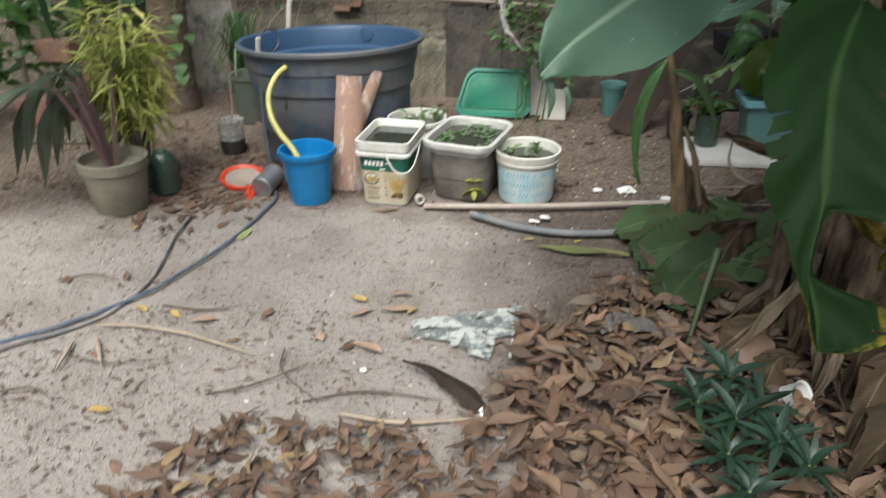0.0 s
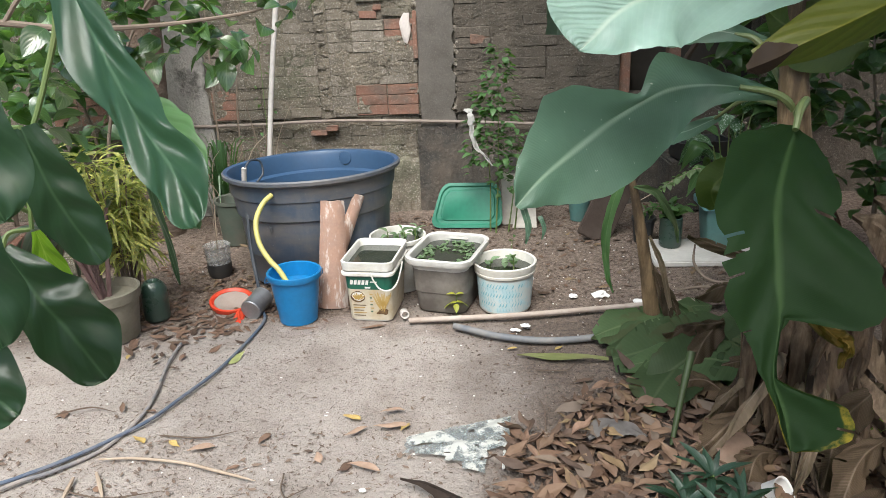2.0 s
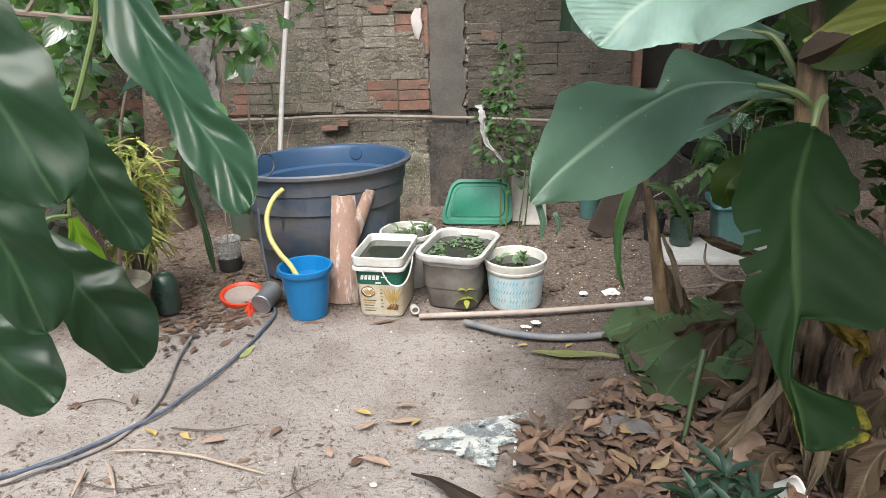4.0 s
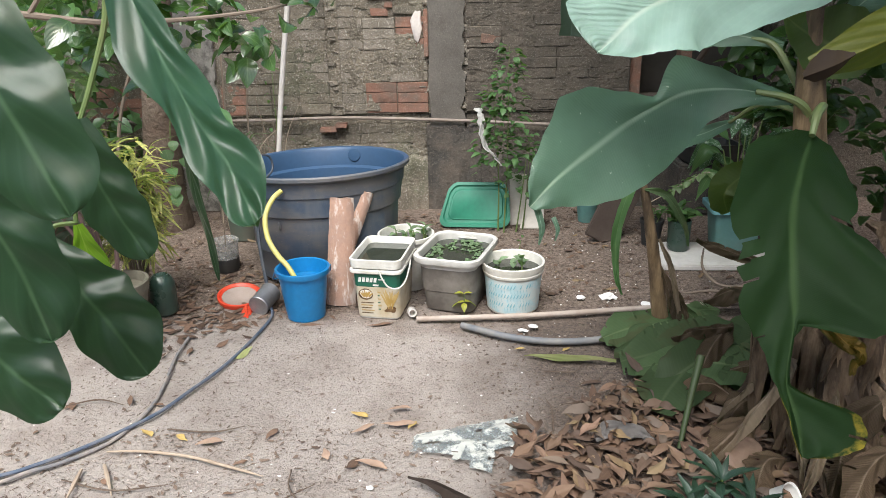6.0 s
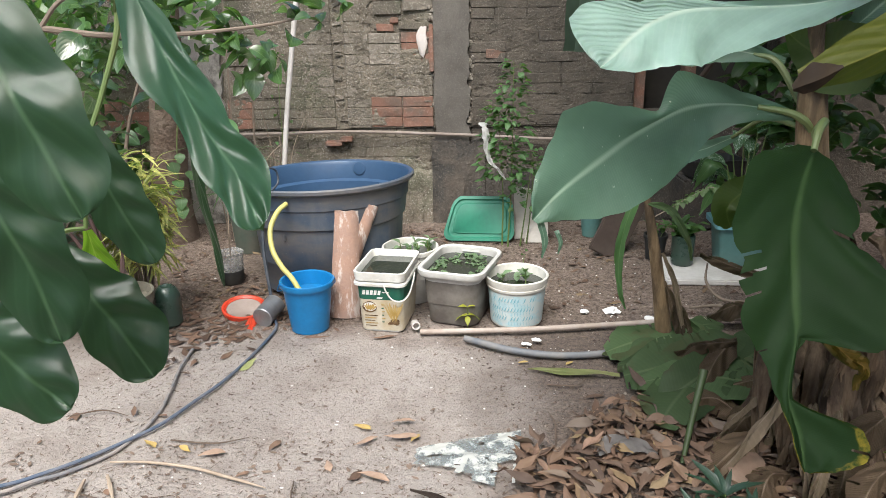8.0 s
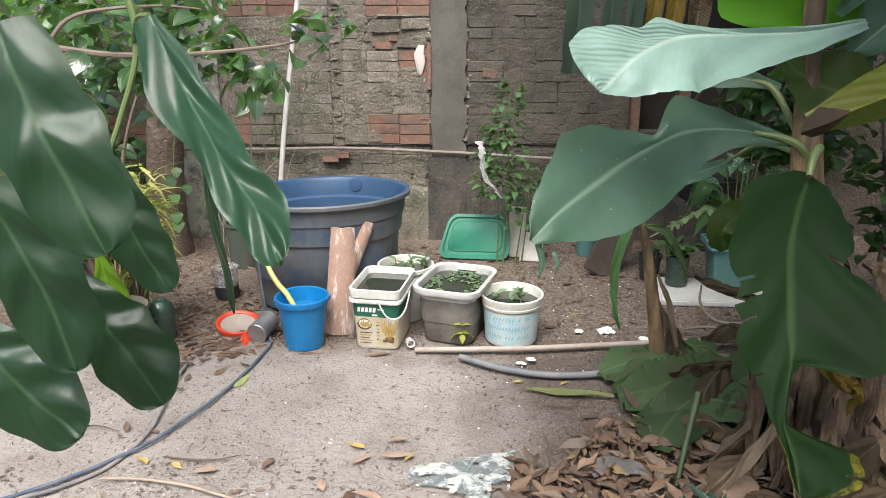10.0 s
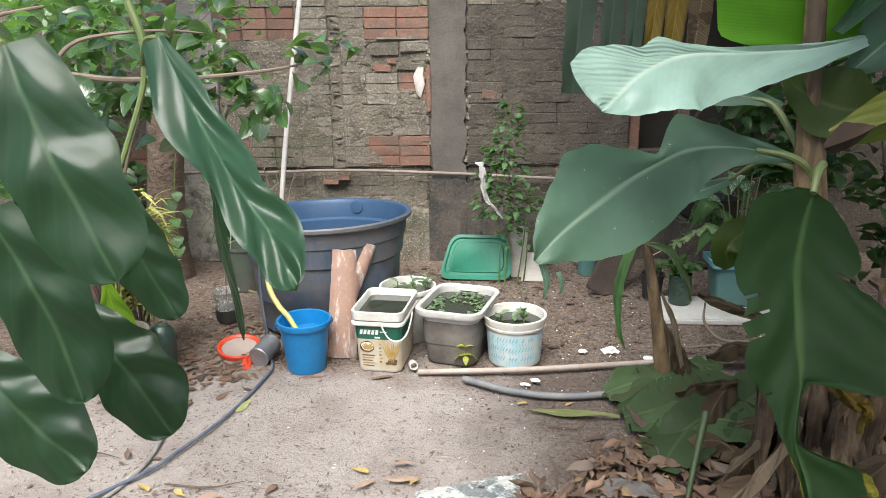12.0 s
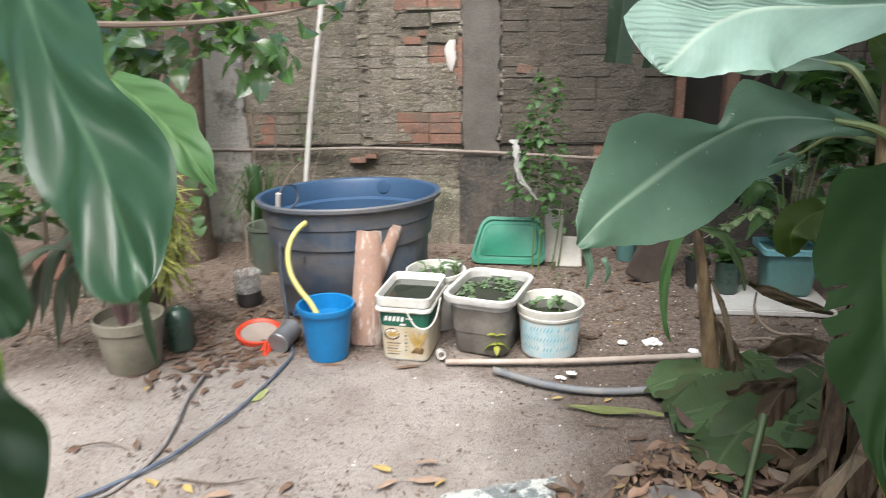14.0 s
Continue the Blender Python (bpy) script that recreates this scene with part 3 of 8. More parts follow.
    "cordyline": leafy("purple_green_strap_leaf", (0.12, 0.155, 0.12), (0.24, 0.21, 0.17), (0.2, 0.10, 0.10), 0.35, 0.15, 3, 0.6, edge_at=0.85, vary=0.3),
    "purple_stem": worn("purple_leaf_stem", (0.13, 0.075, 0.07), (0.2, 0.13, 0.12), 0.6, 40, 12, 0.6, 0.2),
    "blue_rosette": leafy("blue_green_leaf", (0.017, 0.04, 0.027), (0.05, 0.085, 0.058), None, 0.4, 0.2, 5, 0.4, vary=0.25),
    "gold_dry": leafy("golden_dry_leaf", (0.22, 0.125, 0.025), (0.42, 0.26, 0.06), (0.12, 0.07, 0.03), 0.6, 0.35, 9, 0.2),
    # banana leaf green darkened by the shade on the hanging leaf
    "banana_shade": leafy("shade_dark_banana_leaf", (0.021, 0.048, 0.02), (0.07, 0.125, 0.05), (0.36, 0.29, 0.045), 0.55, 0.22, 190, 0.0, vein_amount=0.05, vary=0.05, gloss=0.13, relief=0.12, edge_at=0.91, tipmask=True),
    "banana_old": leafy("dull_old_banana_leaf", (0.06, 0.088, 0.07), (0.10, 0.14, 0.11), None, 0.55, 0.15, 90, 0.0, vein_amount=0.08, vary=0.1, gloss=0.25, relief=0.1),
    "lettuce": leafy("water_lettuce", (0.17, 0.25, 0.14), (0.3, 0.38, 0.25), None, 0.5, 0.3, 6, 0.4, vary=0.3),
}

# ---------------------------------------------------------------- ground and walls
WALL_Y = 4.53


def ground_height(x, y):
    near = 1.0 if abs(x) < 6 and abs(y) < 8 else 0.0
    return near * (0.010 * noise.noise((x * 2.3, y * 2.3, 0)) + 0.005 * noise.noise((x * 9, y * 9, 2)) - 0.004)


def make_ground():
    bm = bmesh.new()
    xs = [-300, -60, -15, -6] + [-3.2 + 0.04 * i for i in range(161)] + [6, 15, 60, 300]
    ys = [-300, -60, -15, -5] + [-0.4 + 0.04 * i for i in range(136)] + [8, 15, 60, 300]
    rows = [[bm.verts.new((x, y, ground_height(x, y))) for x in xs] for y in ys]
    for a, b in zip(rows, rows[1:]):
        for i in range(len(xs) - 1):
            bm.faces.new((a[i], a[i + 1], b[i + 1], b[i]))
    solo("ground", bm, MAT["soil"], "trodden sandy soil, dark earth along the wall, shade coloured in on the right", "ground", kind="structure", deg=180)


make_ground()


def wall_box(name, x0, x1, y0, y1, z0, z1, material, label):
    bm = box(x1 - x0, y1 - y0, z1 - z0, 0.01, ((x0 + x1) / 2, (y0 + y1) / 2, (z0 + z1) / 2))
    return solo(name, bm, material, label, "wall", kind="structure")


# the opening of the dark shed stands at x 1.12 to 1.95, z 0.62 to 1.75
SHED = (1.12, 1.95, 0.66, 1.75)


def make_walls():
    m = MAT["mortar"]
    d = 0.14
    back = thing("wall_north", "old yard wall of patched hollow bricks and crumbling mortar", "wall")
    tagged(back, kind="structure")
    y0, y1 = WALL_Y + 0.0075, WALL_Y + 0.0075 + d
    for x0, x1, z0, z1 in ((-4.0, 0.05, 0.585, 2.5), (0.05, SHED[0], 0.585, 2.5)):
        part("upper_core", box(x1 - x0, 0.02, z1 - z0, 0, ((x0 + x1) / 2, y0 - 0.0102, (z0 + z1) / 2)), m if x0 < 0 else MAT["mortar_shaded"], back)
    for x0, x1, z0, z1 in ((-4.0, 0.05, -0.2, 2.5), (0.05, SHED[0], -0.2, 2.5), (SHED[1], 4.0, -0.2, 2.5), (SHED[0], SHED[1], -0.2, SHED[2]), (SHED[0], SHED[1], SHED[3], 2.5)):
        part("masonry_core", box(x1 - x0, d, z1 - z0, 0, ((x0 + x1) / 2, (y0 + y1) / 2, (z0 + z1) / 2)), m if x0 < 0 else MAT["mortar_shaded"], back)
    wall_box("wall_west", -4.14, -4.0, -4, WALL_Y, -0.2, 2.2, m, "rough rendered side wall of the yard")
    wall_box("wall_east", 4.0, 4.14, -4, WALL_Y, -0.2, 2.2, m, "rough rendered side wall of the yard")
    wall_box("wall_south", -4.0, 4.0, -4.14, -4.0, -0.2, 2.2, m, "rough rendered house wall behind the yard")
    # the dark lean-to behind the opening, its inner shade put into the wall colour
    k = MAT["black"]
    wall_box("wall_shed_back", 0.9, 2.2, 4.86, 4.96, 0, 2.3, k, "back wall of the lean-to, shade put into its colour")
    wall_box("wall_shed_left", 0.8, 0.9, y1, 5.6, 0, 2.3, k, "side wall of the lean-to, shade put into its colour")
    wall_box("wall_shed_right", 2.2, 2.3, y1, 5.6, 0, 2.3, k, "side wall of the lean-to, shade put into its colour")
    wall_box("ceiling", 0.8, 2.3, y1, 5.6, 2.3, 2.36, k, "roof of the lean-to, shade put into its colour")
    return back


wall_north = make_walls()


def gz(x, y):
    return ground_height(x, y)


def wall_fittings():
    # rendered pillar in the wall, and the pale one beside the tree
    for x0, x1, z0, z1, mt, lab in ((-0.082, 0.135, 0.0, 2.5, "plaster", "grey cement-rendered pillar in the brick wall"), (-1.62, -1.34, 0.0, 2.4, "pale_render", "pale cement-rendered pillar beside the tree")):
        bm = bmesh.new()
        n = 110
        rows = []
        for k in range(n + 1):
            z = z0 + (z1 - z0) * k / n
            e0 = x0 + 0.012 * noise.noise((z * 6, x0, 0)) - 0.014 * max(0, noise.noise((z * 22, 4, x0)))
            e1 = x1 + 0.016 * noise.noise((z * 7, x1, 3)) - 0.03 * max(0, noise.noise((z * 17, 9, x1))) + 0.008 * noise.noise((z * 41, 3, x1))
            rows.append([bm.verts.new((e0, WALL_Y + 0.02, z)), bm.verts.new((e0 + 0.004, WALL_Y - 0.036, z)), bm.verts.new(((e0 + e1) / 2, WALL_Y - 0.040 + 0.004 * noise.noise((z * 5, 1, 1)), z)),
                         bm.verts.new((e1 - 0.004, WALL_Y - 0.036, z)), bm.verts.new((e1, WALL_Y + 0.02, z))])
        for a, b in zip(rows, rows[1:]):
            for i in range(4):
                bm.faces.new((a[i], a[i + 1], b[i + 1], b[i]))
        solo("pillar", bm, MAT[mt], lab, "pillar", (x0, WALL_Y, z0), kind="structure", deg=60)
    # dark cement-rendered footing with a broken upper edge
    for x0, x1, h, mt in ((-0.10, 0.225, 0.505, "plaster_dark"), (0.225, 1.0, 0.33, "plaster_dark"), (-0.36, -0.10, 0.30, "mortar"), (1.0, 2.1, 0.30, "plaster_dark")):
        bm = bmesh.new()
        n = 60
        rows = [[] for _ in range(9)]
        for k in range(n + 1):
            x = x0 + (x1 - x0) * k / n
            z = h + 0.03 * noise.noise((x * 9, h, 0)) + 0.02 * noise.noise((x * 31, h, 0))
            for q in range(8):
                f = q / 7
                y = WALL_Y - 0.048 - 0.03 * (1 - f) - 0.012 * noise.noise((x * 8, f * 4, 5)) - 0.014 * noise.noise((x * 24, f * h * 24, 2)) - 0.008 * noise.noise((x * 60, f * h * 60, 7))
                rows[q].append(bm.verts.new((x, y, -0.03 + (z + 0.03) * f)))
            rows[8].append(bm.verts.new((x, WALL_Y + 0.02, z + 0.02)))
        for a, b in zip(rows, rows[1:]):
            for k in range(n):
                bm.faces.new((a[k], a[k + 1], b[k + 1], b[k]))
        solo("wall_footing", bm, MAT[mt], "dark mossy cement footing along the wall", "footing", (x0, WALL_Y, 0), kind="structure", deg=60)
    # pipe along the wall
    solo("wall_pipe", tube([(-2.0, 4.49, 0.575), (-1.15, 4.49, 0.565), (-0.6, 4.47, 0.575), (0.1, 4.47, 0.545), (0.75, 4.48, 0.505), (1.9, 4.48, 0.465)], 0.010, 8, 40), MAT["old_pipe"],
         "thin grey-brown water pipe along the wall", "pipe", (0.1, 4.47, 0.5))
    # leaning white pole
    solo("leaning_pole", tube([(-0.985, 4.12, 0.0), (-0.9, 4.17, 0.75), (-0.775, 4.22, 1.55), (-0.745, 4.24, 1.75)], 0.0145, 10, 20), MAT["pvc"], "white plastic pipe leaning behind the water tank", "pipe", (-0.98, 4.12, 0))
    # ledge of loose brick rubble over the tank
    for x, w, z in ((-0.70, 0.10, 0.50), (-0.62, 0.07, 0.525)):
        solo("brick_piece", box(w, 0.06, 0.028, 0.004, (x, 4.505, z)), MAT["brick_red"], "broken red brick lodged in the wall", "brick", (x, 4.48, z))
    # exposed upright brick, lime patch and the cavity round them
    solo("upright_brick", box(0.024, 0.04, 0.27, 0.004, (-0.092, 4.50, 1.055)), MAT["brick_red"], "red brick sliver set upright in the wall", "brick", (-0.085, 4.52, 0.94))
    bm = lathe([(0, 0.0), (0.014, 0.02), (0.027, 0.08), (0.026, 0.13), (0.018, 0.175), (0, 0.195)], 22, 0.5)
    for v in bm.verts:
        v.co.x += 0.014 * noise.noise((v.co.z * 22, 1, 1)) + 0.006 * noise.noise((v.co.z * 60, v.co.x * 40, 4))
        v.co.z += 0.010 * noise.noise((v.co.x * 60, 3, v.co.z * 9))
    bm.transform(Matrix.Translation((-0.140, 4.505, 1.0)) @ Matrix.Diagonal((1.25, 0.35, 1, 1)))
    solo("lime_patch", bm, MAT["lime"], "white lime patch on the wall", "plaster patch", (-0.14, 4.52, 1.0))


wall_fittings()


def water_tank():
    c = Vector((-0.585, 3.52, 0))
    t = thing("water_tank", "large weathered blue plastic water tank without a lid", "water tank", pose(*c, -2.6, -1.2, 0))
    outer = [(0, 0.0), (0.32, 0.0), (0.335, 0.012), (0.346, 0.15), (0.353, 0.158), (0.363, 0.33), (0.376, 0.338), (0.386, 0.425), (0.393, 0.43), (0.398, 0.495), (0.416, 0.503), (0.424, 0.510), (0.425, 0.524), (0.418, 0.531)]
    body = part("body", lathe(outer, 72, 0.026, 3.0), MAT["tank"], t)
    inner = [(0.418, 0.531), (0.400, 0.526), (0.392, 0.508), (0.383, 0.435), (0.360, 0.425), (0.35, 0.30), (0.33, 0.03), (0, 0.025)]
    inside = part("inner_wall", lathe(inner, 72, 0.026, 3.0), MAT["tank_in"], t, "brighter blue inside of the tank")
    bm = lathe([(0.036, 0.0), (0.034, 0.003), (0.028, 0.004), (0, 0.004)], 24)
    bm.transform(Matrix.Translation((0.115, 0.366, 0.488)) @ pose(0, 0, 0, 83, 0, -17))
    part("boss", bm, MAT["tank_in"], inside)
    a = 245
    bm = box(0.014, 0.014, 0.034, 0.004)
    bm.transform(pose(0.372 * math.cos(radians(a)), 0.372 * math.sin(radians(a)), 0.30, 0, 0, a + 90))
    part("lug", bm, MAT["tank"], body)
    lv = lathe([(0, 0.30), (0.348, 0.30)], 48, 0.02, 3.0)
    part("water", lv, MAT["water"], t, "still dark water")
    # tap fitting hung over the rim with its hoses
    f = thing("tank_hose", "dark filling hose with a white fitting hung over the tank rim", "hose", pose(-0.9, 3.43, 0.5))
    part("fitting", tube([(-0.885, 3.36, 0.49), (-0.875, 3.352, 0.566)], 0.012, 10, 4), MAT["pvc"], f, "white plastic fitting", True)
    part("loop", tube([(-0.875, 3.355, 0.56), (-0.855, 3.40, 0.59), (-0.82, 3.44, 0.575), (-0.81, 3.43, 0.52), (-0.83, 3.38, 0.49)], 0.005, 8, 24), MAT["dark_hose"], f, "", True)
    part("hose", tube([(-0.884, 3.36, 0.50), (-0.868, 3.30, 0.42), (-0.85, 3.2, 0.24), (-0.80, 3.06, 0.10), (-0.77, 2.98, 0.015)], 0.008, 8, 28), MAT["dark_hose"], f, "", True)
    solo("yellow_hose", tube([(-0.715, 3.15, 0.488), (-0.745, 3.11, 0.465), (-0.768, 3.07, 0.42), (-0.772, 3.04, 0.375), (-0.755, 3.00, 0.315), (-0.71, 2.95, 0.262), (-0.665, 2.915, 0.225), (-0.63, 2.89, 0.175)], 0.0112, 10, 60, ridges=0.05), MAT["yellow_hose"],
         "ribbed yellow hose from the tank into the blue bucket", "hose", (-0.66, 2.86, 0.2))


water_tank()


def blue_bucket():
    t = thing("bucket", "bright blue plastic bucket filled with water", "bucket", pose(-0.60, 2.905, 0.0, 0, 0, 20))
    part("body", lathe([(0, 0.0), (0.073, 0), (0.08, 0.004), (0.103, 0.196), (0.113, 0.200), (0.116, 0.207), (0.115, 0.224), (0.110, 0.227), (0.104, 0.224), (0.100, 0.203), (0.078, 0.01), (0, 0.008)], 48, 0.012), MAT["blue_bucket"], t)
    part("water", lathe([(0, 0.165), (0.0955, 0.165)], 40), MAT["clear_water"], t, "clear water to the brim")
    part("handle", tube([(0.117, 0, 0.216), (0.122, 0.03, 0.18), (0.105, 0.085, 0.155), (0.0, 0.135, 0.15), (-0.105, 0.085, 0.155), (-0.122, 0.03, 0.18), (-0.117, 0, 0.216)], 0.003, 6, 30), MAT["blue_bucket"], t)


blue_bucket()


def square_bucket():
    t = thing("square_bucket", "square white bucket with green and cream label, full of water", "bucket", pose(-0.265, 2.985, 0.0, 0, 0, -10))
    s = [(0.088, 0.125, 0.03, 0.0), (0.091, 0.128, 0.03, 0.006), (0.100, 0.145, 0.03, 0.232), (0.108, 0.153, 0.03, 0.236), (0.111, 0.156, 0.03, 0.262), (0.112, 0.157, 0.032, 0.273),
         (0.104, 0.149, 0.03, 0.274), (0.099, 0.143, 0.03, 0.262), (0.088, 0.127, 0.03, 0.02)]
    part("body", squircle(s), MAT["white_plastic"], t)
    part("rim", squircle([(0.108, 0.153, 0.03, 0.212), (0.113, 0.158, 0.031, 0.216), (0.113, 0.158, 0.031, 0.226), (0.106, 0.15, 0.03, 0.230)], caps=False), MAT["white_plastic"], t)
    part("water", squircle([(0.097, 0.141, 0.03, 0.243), (0.0975, 0.1415, 0.03, 0.245)]), MAT["water"], t, "dark still water")

    def wrap(z0, z1, off, mt, name, label=""):
        def at(z):
            f = (z - 0.006) / 0.226
            return (0.091 + 0.009 * f + off, 0.128 + 0.017 * f + off, 0.031, z)
        bm = squircle([at(z0), at(z1)])
        for f in [f for f in bm.faces if len(f.verts) > 4]:
            bm.faces.remove(f)
        return part(name, bm, mt, t, label)
    lower = wrap(0.008, 0.150, 0.0012, MAT["print_cream"], "label_lower", "stained cream label")
    band = wrap(0.150, 0.207, 0.0016, MAT["print_green"], "label_band", "dark green label band")
    # plain marks of the lettering and pictures, on the face turned to the yard
    def mark(x0, x1, z0, z1, mt, name, skew=0.0, lift=0.003):
        bm = bmesh.new()
        quad = []
        for x, z in ((x0, z0), (x1, z0), (x1 + skew, z1), (x0 + skew, z1)):
            f = (z - 0.006) / 0.226
            quad.append(bm.verts.new((x, -(0.128 + 0.017 * f) - lift, z)))
        bm.faces.new(quad)
        part(name, bm, mt, band)
    for k in range(5):
        mark(-0.076 + 0.0165 * k, -0.064 + 0.0165 * k, 0.172, 0.193, MAT["print_white"], "letter_bar", 0.004)
    mark(0.012, 0.04, 0.183, 0.188, MAT["print_white"], "word_bar")
    mark(-0.014, 0.010, 0.155, 0.163, MAT["print_white"], "word_bar", 0.002)

    def patch(cx, cz, w, h, mt, lift, seed, turn=0.0, wob=0.5):
        bm = lathe([(0, 0), (0.5, 0)], 26, wob, seed)
        f = (cz - 0.006) / 0.226
        bm.transform(Matrix.Translation((cx, -(0.128 + 0.017 * f) - lift, cz)) @ pose(0, 0, 0, 94.3, 0, 0) @ pose(0, 0, 0, 0, 0, turn) @ Matrix.Diagonal((w, h, 1, 1)))
        part("picture_patch", bm, MAT[mt], lower)
    # oval plate, then the sheaf of slim golden strips and rows of small print
    patch(-0.047, 0.115, 0.062, 0.052, "print_brown", 0.0030, 1.0, 0, 0.1)
    patch(-0.046, 0.117, 0.052, 0.040, "print_white", 0.0034, 2.0, 0, 0.2)
    for k in range(7):
        patch(-0.062 + 0.006 * k, 0.113 + 0.003 * (k % 3), 0.007, 0.028, "print_gold", 0.0038 + 0.0002 * k, 3.0 + k, 30 - 12 * k, 0.3)
    for k in range(9):
        patch(0.034 + 0.006 * k, 0.088 + 0.008 * (k % 3), 0.008, 0.075 - 0.01 * (k % 2), "print_gold", 0.0030 + 0.0002 * k, 9.0 + k, 24 - 6 * k, 0.4)
    patch(0.058, 0.05, 0.05, 0.03, "print_brown", 0.0030, 21.0, 8, 0.7)
    for k in range(5):
        mark(-0.070, -0.014 - 0.006 * (k % 3), 0.074 - 0.012 * k, 0.078 - 0.012 * k, MAT["print_gold" if k % 2 else "print_brown"], "print_line")
    for k in range(6):
        mark(0.004, 0.018 - 0.004 * (k % 2), 0.125 - 0.016 * k, 0.130 - 0.016 * k, MAT["print_green" if k % 2 else "print_gold"], "print_line")
    part("handle", tube([(0.02, -0.162, 0.235), (0.035, -0.168, 0.20), (0.06, -0.168, 0.165), (0.095, -0.155, 0.155), (0.118, -0.12, 0.17), (0.121, -0.05, 0.20), (0.118, 0.0, 0.225)], 0.0035, 6, 30), MAT["white_plastic"], t)


square_bucket()


def small_leaf(length, width, material_name=None, cup=0.2, n=6, m=2, thick=0.0):
    """A small plain leaf along +y from its stalk, looking up."""
    return blade([(0, 0, 0), (0, length * 0.4, length * 0.10), (0, length, length * -0.05)], [0.02 * width, 0.85 * width, width, 0.75 * width, 0.03 * width], [0.02 * width, 0.85 * width, width, 0.75 * width, 0.03 * width], (0, 0, 1), cup, 0, n=n, m=m, thick=thick)


LEAF_SHEETS = {}


def leaf_mesh(key, length, width, material, cup=0.2, n=6, m=2):
    if key not in LEAF_SHEETS:
        me = mesh_from(small_leaf(length, width, None, cup, n, m), "leaf")
        me.materials.append(MAT[material])
        LEAF_SHEETS[key] = me
    return LEAF_SHEETS[key]


rng = random.Random(7)


def leaf_pose(p, az, pitch, roll=0.0, s=1.0):
    return Matrix.Translation(p) @ pose(0, 0, 0, 0, 0, az) @ pose(0, 0, 0, pitch, roll, 0) @ Matrix.Diagonal((s, s, s, 1))


def floating_weed(parent, radius_x, radius_y, z, count, seed, keep=lambda x, y: True):
    r = random.Random(seed)
    me = leaf_mesh("lettuce", 0.016, 0.0075, "lettuce", 0.3, 4, 1)
    made = 0
    while made < count:
        x, y = r.uniform(-1, 1), r.uniform(-1, 1)
        if not keep(x, y):
            continue
        made += 1
        for k in range(3):
            shared("floating_leaf", me, parent, leaf_pose((x * radius_x, y * radius_y, z + 0.001 + 0.002 * k), r.uniform(0, 360), r.uniform(0, 9), r.uniform(-6, 6), r.uniform(0.6, 1.2)))


def seedling(parent, base, height, n, spread, key, length, width, material, seed, r0=0.0022, lean=(0, 0)):
    """A thin stem with leaves set round it, as parts of a thing in the thing's own space."""
    r = random.Random(seed)
    b = Vector(base)
    top = b + Vector((lean[0], lean[1], height))
    part("stem", tube([b, (b + top) / 2 + Vector((r.uniform(-1, 1), r.uniform(-1, 1), 0)) * 0.05 * height, top], [r0, r0 * 0.8, r0 * 0.5], 5, 8), MAT["stem_green"], parent)
    me = leaf_mesh(key, length, width, material)
    for k in range(n):
        f = 0.25 + 0.75 * (k + 0.5) / n
        p = b.lerp(top, f)
        shared("leaf", me, parent, leaf_pose(p, 137.5 * k + r.uniform(-25, 25), r.uniform(-15, 35) + spread, r.uniform(-20, 20), r.uniform(0.65, 1.15)))


def round_bucket_back():
    t = thing("round_bucket", "round white plastic bucket with water and water plants", "bucket", pose(-0.18, 3.25, 0.0))
    part("body", lathe([(0, 0), (0.106, 0), (0.110, 0.006), (0.120, 0.195), (0.129, 0.198), (0.129, 0.212), (0.123, 0.214), (0.124, 0.230), (0.132, 0.233), (0.132, 0.250), (0.128, 0.253), (0.122, 0.250), (0.117, 0.2), (0.108, 0.02), (0, 0.015)], 48, 0.01), MAT["white_plastic"], t)
    part("water", lathe([(0, 0.212), (0.1185, 0.212)], 36), MAT["water"], t, "murky water")
    for k, (x, y) in enumerate(((0.0, -0.03), (0.035, -0.02), (0.02, 0.02), (-0.05, 0.03), (0.08, 0.02), (0.09, 0.04))):
        seedling(t, (x, y, 0.210), 0.05 + 0.008 * (k % 3), 4, 10, "lily", 0.05, 0.014, "lettuce", 20 + k, 0.004)


round_bucket_back()


